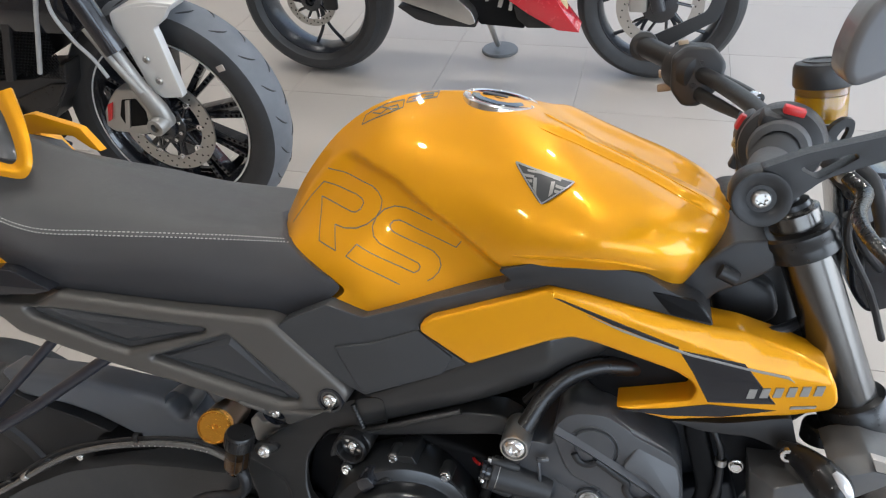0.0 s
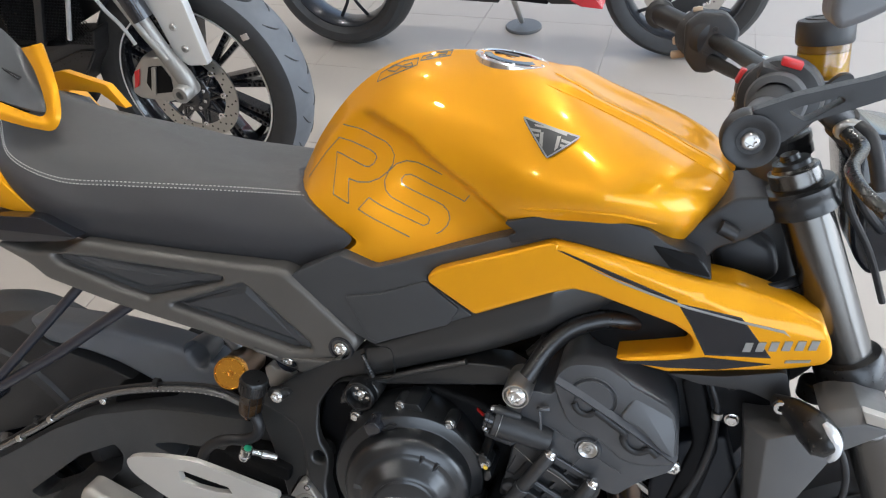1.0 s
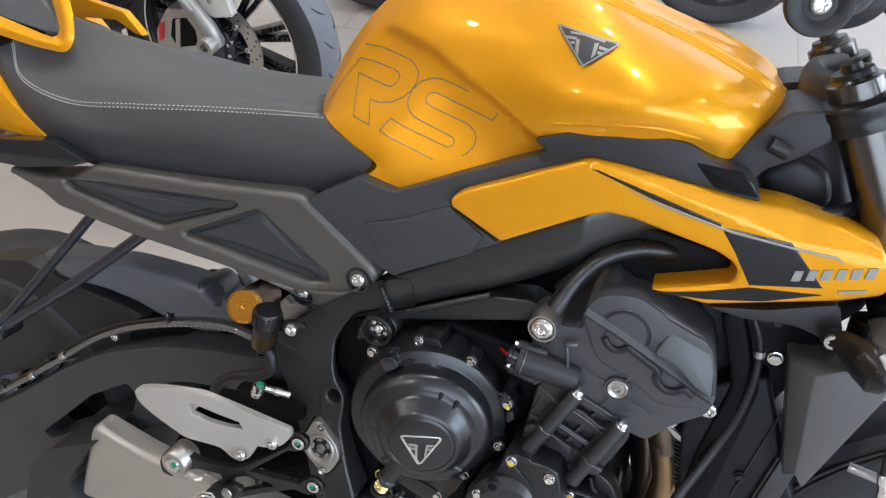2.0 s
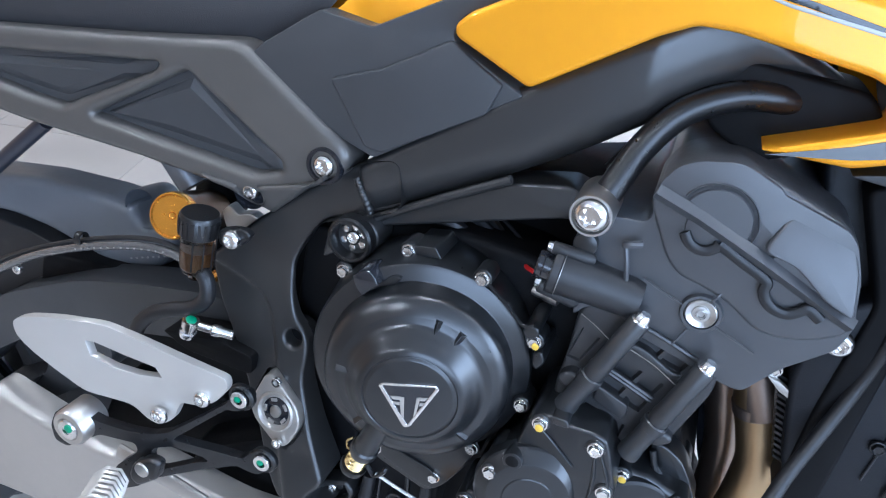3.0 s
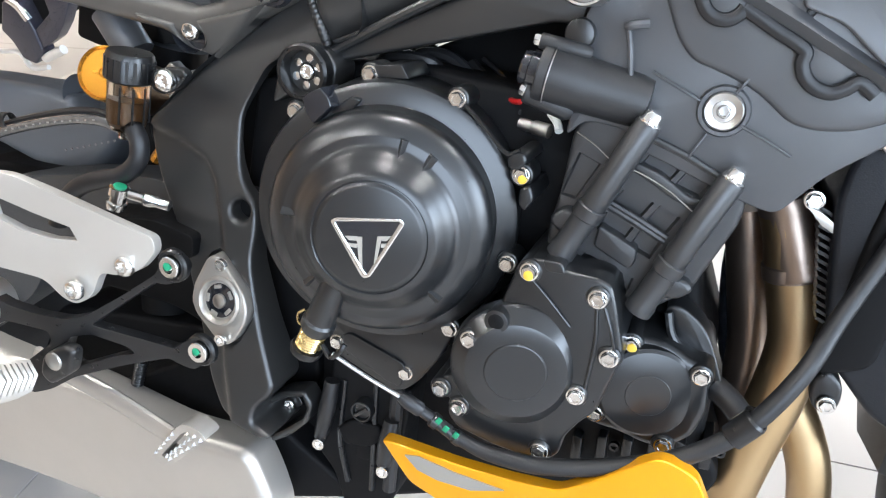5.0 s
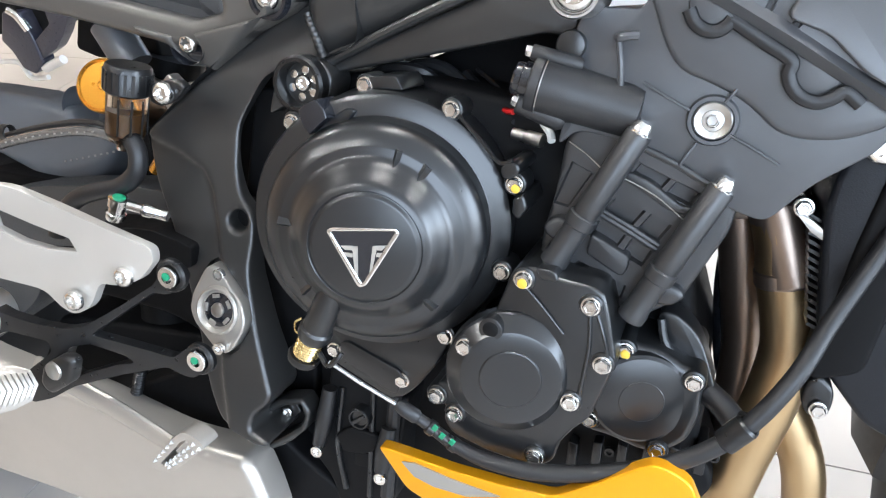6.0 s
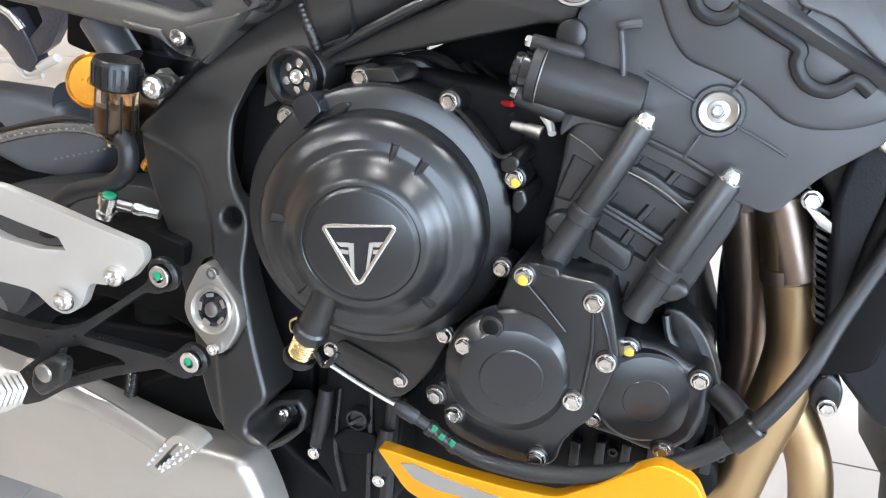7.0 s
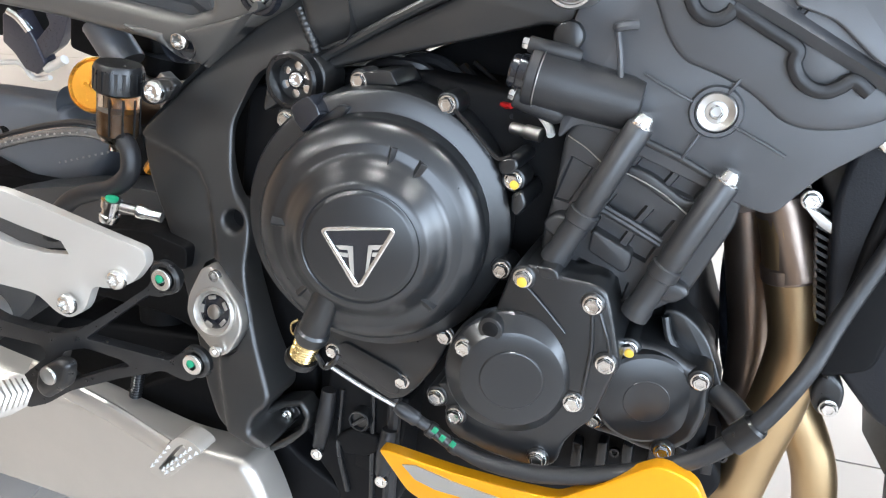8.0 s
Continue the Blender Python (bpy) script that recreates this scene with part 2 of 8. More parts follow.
def bm_relief(outline, y0, y1, edge=0.004, r=0.006, holes=(), pockets=(), creases=(), height=None, step=0.007):
    """A moulded plate with rounded rims, pockets of (loop, width of the wall, depth) and a face that follows height(x, z)."""
    from mathutils.geometry import delaunay_2d_cdt
    sign = 1 if y0 > y1 else -1
    rims = [dense(rounded(outline, r) if r else outline, step * 0.6)] + [dense(h, step * 0.6) for h in holes]
    levels = [(np.array(loop), shrink(loop, wall), depth) for loop, wall, depth in pockets]
    pts, edges = [], []

    def add(line, closed=True):
        k = len(pts)
        pts.extend(map(tuple, line))
        edges.extend((k + i, k + (i + 1) % len(line)) for i in range(len(line) if closed else len(line) - 1))

    for loop in rims + [l for level in levels for l in level[:2]]:
        add(loop)
    for line in creases:
        add(line, False)
    lo, hi = rims[0].min(0), rims[0].max(0)
    gx, gz = np.meshgrid(np.arange(lo[0], hi[0], step), np.arange(lo[1], hi[1], step))
    gx = gx + (np.arange(len(gx)) % 2)[:, None] * step / 2
    loose = [(np.stack([gx.ravel(), gz.ravel()], 1), edge * 1.25)]
    for k in (0.12, 0.35, 0.65, 1.0):
        loose += [(shrink(l, edge * k * (1 if i == 0 else -1)), edge * k * 0.8) for i, l in enumerate(rims)]
    for p, least in loose:
        keep = within(rims[0], p)
        for h in rims[1:]:
            keep &= ~within(h, p)
        for l in rims:
            keep &= off_line(l, p) > least
        for a, b, depth in levels:
            keep &= (~within(a, p) | within(b, p)) & (off_line(a, p) > step * 0.3) & (off_line(b, p) > step * 0.3)
        for line in creases:
            keep &= off_line(line, p, False) > step * 0.3
        pts.extend(map(tuple, p[keep]))
    vs, _, fs = delaunay_2d_cdt([Vector(p) for p in pts], edges, [], 0, 1e-6)[:3]
    p = np.array([tuple(v) for v in vs])
    d = np.min([off_line(l, p) for l in rims], 0)
    y = np.full(len(p), float(y1))
    k = np.clip(1 - d / max(edge, 1e-6), 0, 1)
    y += sign * edge * (1 - np.sqrt(1 - k * k))
    for a, b, depth in levels:
        y += sign * depth * (within(b, p) | (off_line(b, p) < 1e-5))
    c = p[np.array(fs)].mean(1)
    keep = within(rims[0], c)
    for h in rims[1:]:
        keep &= ~within(h, c)
    bm = bmesh.new()
    made = [bm.verts.new((q[0], w + (height(q[0], q[1]) if height else 0.0), q[1])) for q, w in zip(p, y)]
    for f, k in zip(fs, keep):
        if k:
            bm.faces.new([made[i] for i in f])
    bmesh.ops.delete(bm, geom=[v for v in bm.verts if not v.link_faces], context="VERTS")
    rim = [e for e in bm.edges if e.is_boundary]
    for v in bmesh.ops.extrude_edge_only(bm, edges=rim)["geom"]:
        if isinstance(v, bmesh.types.BMVert):
            v.co.y = y0
    return bm


def bm_skin(rows, nu=40, nv=24, mirror=True, close=True, thick=0.0):
    """A smooth shell through rows of points, mirrored about the middle plane, closed below."""
    rows = [curve_through(r, nv) for r in rows]
    cols = np.array([curve_through([r[j] for r in rows], nu) for j in range(nv)])
    bm = bmesh.new()
    for side in (1, -1) if mirror else (1,):
        grid = [[bm.verts.new((p[0], p[1] * side, p[2])) for p in cols[:, i]] for i in range(nu)]
        if close:
            for i in range(nu):
                p = cols[-1, i]
                grid[i].append(bm.verts.new((p[0], p[1] * side * 0.8, p[2] - 0.004)))
                grid[i].append(bm.verts.new((p[0], 0, p[2] + 0.01)))
        for i in range(nu - 1):
            for j in range(len(grid[0]) - 1):
                bm.faces.new((grid[i][j], grid[i + 1][j], grid[i + 1][j + 1], grid[i][j + 1]))
        for end in (grid[0], grid[-1]):
            if close:
                bm.faces.new(end)
    bmesh.ops.remove_doubles(bm, verts=bm.verts, dist=0.0004)
    if thick:
        bmesh.ops.recalc_face_normals(bm, faces=bm.faces)
        bmesh.ops.solidify(bm, geom=bm.faces[:], thickness=thick)
    return bm


def bm_tube(points, r, sides=12, count=0, smooth=True, flat=1.0, caps=True):
    """A tube along a smooth line; r is one radius or one at each point."""
    path = curve_through(points, count or max(2, len(points) * 6)) if smooth else np.array(points, float)
    radii = np.interp(np.linspace(0, 1, len(path)), np.linspace(0, 1, len(r)), r) if isinstance(r, (list, tuple)) else [r] * len(path)
    bm = bmesh.new()
    rings, up = [], None
    for i, p in enumerate(path):
        d = Vector(path[min(i + 1, len(path) - 1)] - path[max(i - 1, 0)]).normalized()
        if up is None:
            up = Vector((0, 1, 0)) if abs(d.y) < 0.9 else Vector((0, 0, 1))
        up = (up - d * up.dot(d)).normalized()
        side = d.cross(up)
        rings.append([bm.verts.new(Vector(p) + float(radii[i]) * (math.cos(a) * side + flat * math.sin(a) * up))
                      for a in (2 * math.pi * k / sides for k in range(sides))])
    for a, b in zip(rings, rings[1:]):
        for k in range(sides):
            bm.faces.new((a[k - 1], a[k], b[k], b[k - 1]))
    if caps:
        bm.faces.new(rings[0])
        bm.faces.new(rings[-1][::-1])
    return bm


def bm_lathe(profile, sides=48, a0=0.0, a1=360.0):
    """Turned about the y axis: profile is (radius, y) from the outside in or the inside out."""
    bm = bmesh.new()
    full = a1 - a0 >= 360
    n = sides if full else sides + 1
    rings = []
    for r, y in profile:
        if r < 1e-5:
            rings.append([bm.verts.new((0, y, 0))])
        else:
            rings.append([bm.verts.new((r * math.cos(a), y, r * math.sin(a))) for a in (radians(a0 + (a1 - a0) * k / sides) for k in range(n))])
    for a, b in zip(rings, rings[1:]):
        for k in range(n if full else n - 1):
            l = (k + 1) % n
            q = [a[k], a[l], b[l], b[k]] if len(a) > 1 and len(b) > 1 else [a[k], a[l], b[0]] if len(a) > 1 else [a[0], b[l], b[k]]
            bm.faces.new(q)
    return bm


def bm_box(x0, x1, y0, y1, z0, z1, bevel=0.0):
    bm = bmesh.new()
    bmesh.ops.create_cube(bm, size=1)
    bm_move(bm, Matrix.LocRotScale(((x0 + x1) / 2, (y0 + y1) / 2, (z0 + z1) / 2), None, (x1 - x0, y1 - y0, z1 - z0)))
    if bevel:
        bmesh.ops.bevel(bm, geom=bm.edges[:], offset=bevel, segments=2, affect="EDGES", profile=0.5)
    return bm


def empty(name, m, label, category, group=""):
    ob = new(name)
    ob.empty_display_size = 0.1
    ob.matrix_basis = m
    return tagged(ob, label, category, group)


SHARED = {}


def bolt(parent, x, z, y, r=0.007, kind="hex", mat=None, turn=0.0, name="bolt", label=""):
    """A screw head that faces the rider's right; r is the radius of its flange."""
    key = (kind, (mat or CHROME).name)
    if key not in SHARED:
        if kind == "hex":
            bm = bm_lathe([(0, 0.1), (1.0, 0.1), (1.0, -0.10), (0.93, -0.22), (0.80, -0.25), (0.76, -0.25)], 20)
            head = bm_lathe([(0.76, -0.2), (0.76, -0.62), (0.68, -0.74), (0.46, -0.74), (0.42, -0.66), (0, -0.64)], 6)
            bm = bm_join(bm, head)
        elif kind == "torx":
            bm = bm_lathe([(0, 0.1), (1.0, 0.1), (1.0, -0.25), (0.90, -0.46), (0.70, -0.60), (0.62, -0.62)], 24)
            star = [bm.verts.new((k * math.cos(a), -0.62, k * math.sin(a))) for k, a in ((0.60 if i % 4 < 2 else 0.40, math.pi * i / 12) for i in range(24))]
            low = [bm.verts.new((v.co.x * 0.94, -0.25, v.co.z * 0.94)) for v in star]
            ring = [bm.verts.new((0.62 * math.cos(math.pi * i / 12), -0.62, 0.62 * math.sin(math.pi * i / 12))) for i in range(24)]
            for i in range(24):
                bm.faces.new((star[i - 1], star[i], low[i], low[i - 1]))
                bm.faces.new((ring[i - 1], ring[i], star[i], star[i - 1]))
            bm.faces.new(low)
        elif kind == "allen":
            bm = bm_lathe([(0, 0.1), (1.0, 0.1), (1.0, -0.6), (0.92, -0.7), (0.52, -0.7)], 24)
            bm = bm_join(bm, bm_lathe([(0.52, -0.7), (0.50, -0.2), (0, -0.2)], 6))
        else:
            bm = bm_lathe([(0, 0.1), (1.0, 0.1), (1.0, -0.2), (0.9, -0.32), (0.42, -0.36), (0.38, -0.16), (0, -0.16)], 32)
        me = bpy.data.meshes.new(name)
        bmesh.ops.recalc_face_normals(bm, faces=bm.faces)
        bm.to_mesh(me)
        bm.free()
        me.materials.append(mat or CHROME)
        me.shade_smooth()
        me.set_sharp_from_angle(angle=radians(30))
        SHARED[key] = me
    ob = new(name, SHARED[key])
    ob.parent = parent
    ob.matrix_basis = Matrix.LocRotScale((x, y, z), Euler((0, radians(turn), 0)), (r, r, r))
    return tagged(ob, label) if label else ob


# ---- the showroom ----
def wall_with_opening(name, m, width, height, o0, o1, z0, z1, mat=None, label="white painted showroom wall with a wide shop window"):
    """A wall 0.2 m thick in its own x, z, with one opening from o0 to o1 and z0 to z1."""
    h = width / 2
    bm = bm_join(bm_box(-h, o0, 0, 0.2, 0, height), bm_box(o1, h, 0, 0.2, 0, height),
                 bm_box(o0, o1, 0, 0.2, 0, z0), bm_box(o0, o1, 0, 0.2, z1, height))
    ob = part(name, bm, mat or PLASTER, None)
    ob.matrix_basis = m
    return tagged(ob, label, "wall", kind="structure")


def plain_wall(name, m, width, height, mat=None, label="plain white painted showroom wall"):
    ob = part(name, bm_box(-width / 2, width / 2, 0, 0.2, 0, height), mat or PLASTER, None)
    ob.matrix_basis = m
    return tagged(ob, label, "wall", kind="structure")


wall_with_opening("wall_east", pose(6, 1, 0, 0, 0, -90), 10, 3.4, -3.6, 3.2, 0.3, 3.0)
wall_with_opening("wall_south", pose(0, -2.8, 0, 0, 0, 180), 12, 3.4, -4.9, -0.2, 0.75, 3.05, TAUPE, "taupe painted showroom wall with a tall shop window")
wall_with_opening("wall_north", pose(0, 6, 0), 12, 3.4, -2.6, 3.6, 0.45, 3.05)
plain_wall("wall_west", pose(-6, 1, 0, 0, 0, 90), 10, 3.4, WOOD, "warm brown panelled showroom wall")
ceiling = part("ceiling", bm_box(-6.2, 6.2, -3.0, 6.2, 3.4, 3.6), CEILING, None)
tagged(ceiling, "plain grey painted showroom ceiling", "ceiling", kind="structure")
floor = part("floor", bm_box(-6.2, 6.2, -3.0, 6.2, -0.2, -0.004), GROUT, None)
tagged(floor, "glossy beige porcelain floor tiles with pale joints", "floor", kind="structure")


def ceiling_lamp(x, y):
    lamp = empty("ceiling_lamp", pose(x, y, 3.4), "round white recessed ceiling downlight", "ceiling light", "downlights in the ceiling")
    ring = bm_move(bm_lathe([(0.085, 0), (0.11, 0), (0.115, 0.008), (0.105, 0.014), (0.085, 0.012)], 32), pose(0, 0, 0, -90))
    part("trim_ring", ring, WHITE_PAINT, lamp)
    glow = bpy.data.materials.get("lamp_glow")
    if not glow:
        glow = bpy.data.materials.new("lamp_glow")
        glow.use_nodes = True
        b = glow.node_tree.nodes["Principled BSDF"]
        b.inputs["Emission Color"].default_value = (1.0, 0.91, 0.78, 1)
        b.inputs["Emission Strength"].default_value = 260.0
    part("diffuser", bm_move(bm_lathe([(0, 0.006), (0.085, 0.006), (0.085, 0)], 32), pose(0, 0, 0, -90)), glow, lamp)


for lx in (-2.6, 0.0, 2.6):
    for ly in (0.9, 2.7, 4.5):
        ceiling_lamp(lx, ly)
# Two more unseen lamps, added to brighten the bike's rear left.
for lx in (-2.6, -1.0):
    ceiling_lamp(lx, -1.7)

# ---- the yellow motorcycle: x forward, y to its left, z up ----
bike = empty("motorcycle", pose(-0.18, 0.49, 0, -16.5), "yellow and black naked motorcycle leaning on its side stand", "motorcycle")


def along(p, q):
    """The pose at p whose y axis points to q."""
    return Matrix.Translation(p) @ (Vector(q) - Vector(p)).to_track_quat("Y", "Z").to_matrix().to_4x4()


def turned(name, p, q, profile, mat, parent=None, label="", sides=40):
    """A turned piece from p towards q: profile of (radius, distance from p)."""
    return part(name, bm_move(bm_lathe(profile, sides), along(p, q)), mat, parent or bike, label)


def disc(name, x, z, y, r, depth, mat, parent=None, label="", bevel=0.15, sides=40):
    """A round boss that faces right, its outer face at y."""
    b = r * bevel
    return part(name, bm_move(bm_lathe([(0, y), (r - b, y), (r - b * 0.3, y + b * 0.3), (r, y + b), (r, y + depth)], sides), pose(x, 0, z)), mat, parent or bike, label)


def plate(name, outline, y0, y1, mat, bevel=0.004, r=0.006, parent=None, label="", holes=(), segments=3, both=False, sharp=35, slant=(0, 0), rake=(0, 0)):
    """A moulded plate on the right side; both: with its twin on the left, as a part of its own. slant: how fast it flares, and from which x; rake: the same by height."""
    bm = bm_plate(outline, y0, y1, bevel, holes, segments, r)
    for v in bm.verts:
        v.co.y += slant[0] * (v.co.x - slant[1]) + rake[0] * (v.co.z - rake[1])
    ob = part(name, bm, mat, parent or bike, label, sharp)
    if both:
        twin = part(name, bm_plate(outline, -y0, -y1, bevel, holes, segments, r), mat, parent or bike, label, sharp)
    return ob


def relief(name, outline, y0, y1, mat, parent=None, label="", sharp=40, **more):
    """A moulded plate on the bike with pockets and folds."""
    return part(name, bm_relief(outline, y0, y1, **more), mat, parent or bike, label, sharp)


def fold(line, drop, width):
    """A step down to the right-hand side of a line: drop metres over a width."""
    a = [Vector(p) for p in line]

    def at(x, z):
        p, best, side = Vector((x, z)), 9.0, 0.0
        for s, t in zip(a, a[1:]):
            f = min(1, max(0, (p - s).dot(t - s) / (t - s).length_squared))
            d = p - s.lerp(t, f)
            if d.length < best:
                best, side = d.length, (t - s).x * d.y - (t - s).y * d.x
        return drop * smooth_step(0, width, best) if side < 0 else 0.0
    return at


def tube(name, points, r, mat, sides=14, parent=None, label="", **more):
    return part(name, bm_tube(points, r, sides, **more), mat, parent or bike, label)


def ellipse(x, z, rx, rz, n=24, turn=0.0):
    c, s = math.cos(radians(turn)), math.sin(radians(turn))
    return [(x + rx * math.cos(a) * c - rz * math.sin(a) * s, z + rx * math.cos(a) * s + rz * math.sin(a) * c)
            for a in (2 * math.pi * k / n for k in range(n))]


def smooth_step(a, b, v):
    f = min(1, max(0, (v - a) / (b - a)))
    return f * f * (3 - 2 * f)


# -- tank --
TANK_ROWS = [
    [(-0.282, 0.0, 0.8488), (-0.261, -0.04, 0.8518), (-0.2321, -0.085, 0.8536), (-0.1835, -0.112, 0.8387), (-0.1423, -0.125, 0.8245), (-0.1602, -0.13, 0.8052)],
    [(-0.2408, 0.0, 0.9266), (-0.2126, -0.045, 0.9174), (-0.1718, -0.09, 0.8935), (-0.1393, -0.118, 0.8641), (-0.1178, -0.13, 0.828), (-0.1172, -0.134, 0.7961)],
    [(-0.1849, 0.0, 0.9934), (-0.144, -0.055, 0.9775), (-0.1083, -0.095, 0.9447), (-0.078, -0.12, 0.9045), (-0.0606, -0.128, 0.8641), (-0.0533, -0.134, 0.8259)],
    [(-0.1174, 0.0, 1.034), (-0.0836, -0.055, 1.0146), (-0.0392, -0.105, 0.9779), (-0.009, -0.13, 0.9396), (0.0097, -0.137, 0.9011), (0.0098, -0.14, 0.8522)],
    [(-0.0313, 0.0, 1.0477), (-0.0015, -0.06, 1.0283), (0.0401, -0.12, 0.9925), (0.0644, -0.152, 0.952), (0.0713, -0.16, 0.9179), (0.0611, -0.145, 0.8727)],
    [(0.0548, 0.0, 1.0373), (0.0757, -0.06, 1.0252), (0.1007, -0.125, 0.9934), (0.1168, -0.162, 0.9552), (0.1248, -0.172, 0.9262), (0.1263, -0.152, 0.8933)],
    [(0.1338, 0.0, 1.0015), (0.1401, -0.06, 1.0024), (0.1523, -0.128, 0.981), (0.162, -0.165, 0.9524), (0.1676, -0.172, 0.9285), (0.1696, -0.152, 0.8966)],
    [(0.2148, 0.0, 0.9678), (0.2135, -0.055, 0.9757), (0.2124, -0.12, 0.9646), (0.2099, -0.152, 0.9411), (0.2118, -0.156, 0.9166), (0.2192, -0.14, 0.8923)],
    [(0.2671, 0.0, 0.9441), (0.2657, -0.045, 0.9531), (0.261, -0.095, 0.9426), (0.253, -0.122, 0.9267), (0.2444, -0.132, 0.9063), (0.2352, -0.128, 0.8833)],
    [(0.2896, 0.0, 0.9271), (0.292, -0.025, 0.9305), (0.289, -0.055, 0.9268), (0.2802, -0.082, 0.9182), (0.2695, -0.098, 0.9063), (0.2565, -0.105, 0.8911)],
]
CREASE = [(-0.1901, 0.9815), (-0.0855, 0.961), (-0.0081, 0.924), (0.0506, 0.8899)]
tank_bm = bm_skin(TANK_ROWS, 150, 84)
for v in tank_bm.verts:
    # the knee hollow behind the slanting crease
    p, best, side = Vector((v.co.x, v.co.z)), 9.0, 0.0
    for a, b in zip(CREASE, CREASE[1:]):
        a, b = Vector(a), Vector(b)
        f = min(1, max(0, (p - a).dot(b - a) / (b - a).length_squared))
        d = p - a.lerp(b, f)
        if d.length < best:
            best, side = d.length, (b - a).x * (p - a).y - (b - a).y * (p - a).x
    if side < 0 and abs(v.co.y) > 0.03:
        v.co.y -= math.copysign(0.019 * smooth_step(-0.004, 0.016, best) * (1 - smooth_step(0.030, 0.14, best)) * smooth_step(0.03, 0.07, abs(v.co.y)), v.co.y)
RIDGE = [(0.065, -0.0609, 1.0265), (0.0914, -0.0676, 1.0193), (0.1262, -0.067, 1.0068), (0.1765, -0.0704, 0.9881), (0.226, -0.0812, 0.9677), (0.2571, -0.0768, 0.9524), (0.2801, -0.0646, 0.9345)]
rx, ry = [p[0] for p in RIDGE], [-p[1] for p in RIDGE]
for v in tank_bm.verts:
    # the top of the tank stands a step above its shoulders in front of the filler
    if rx[0] < v.co.x < rx[-1]:
        inside = float(np.interp(v.co.x, rx, ry)) - abs(v.co.y)
        v.co.z += 0.0050 * smooth_step(-0.001, 0.006, inside) * (1 - smooth_step(0.012, 0.045, inside)) * smooth_step(rx[0], rx[0] + 0.03, v.co.x)
tank = part("fuel_tank", tank_bm, YELLOW, bike, "metallic yellow lacquered fuel tank", 50)


def surface_of(ob):
    from mathutils.bvhtree import BVHTree
    return BVHTree.FromPolygons([v.co for v in ob.data.vertices], [p.vertices[:] for p in ob.data.polygons])


TANK_TREE = surface_of(tank)


def on_tank(x, z, lift=0.0005):
    hit, normal = TANK_TREE.ray_cast(Vector((x, -0.6, z)), Vector((0, 1, 0)))[:2]
    if hit is None:
        hit, normal = TANK_TREE.find_nearest(Vector((x, -0.15, z)))[:2]
    if normal.y > 0:
        normal = -normal
    return hit + normal * lift


def tank_line(name, path, width, mat, parent, count=40, smooth=True, label="", lift=0.0005):
    """A thin printed line on the tank's right side."""
    pts = curve_through(path, count) if smooth else np.array([p for a, b in zip(path, path[1:]) for p in np.linspace(a, b, 8)])
    bm = bmesh.new()
    last = None
    for i, p in enumerate(pts):
        d = pts[min(i + 1, len(pts) - 1)] - pts[max(i - 1, 0)]
        n = np.array((-d[1], d[0])) / (np.hypot(*d) + 1e-9) * width / 2
        pair = [bm.verts.new(on_tank(*(p + n), lift)), bm.verts.new(on_tank(*(p - n), lift))]
        if last:
            bm.faces.new((last[0], pair[0], pair[1], last[1]))
        last = pair
    return part(name, bm, mat, parent, label, 180)


def tank_patch(name, outline, mat, parent, lift, label="", cuts=3):
    bm = bmesh.new()
    f = bm.faces.new([bm.verts.new((x, 0, z)) for x, z in outline])
    bmesh.ops.poke(bm, faces=[f])
    bmesh.ops.subdivide_edges(bm, edges=bm.edges[:], cuts=cuts, use_grid_fill=True)
    for v in bm.verts:
        v.co = on_tank(v.co.x, v.co.z, lift)
    return part(name, bm, mat, parent, label, 180)


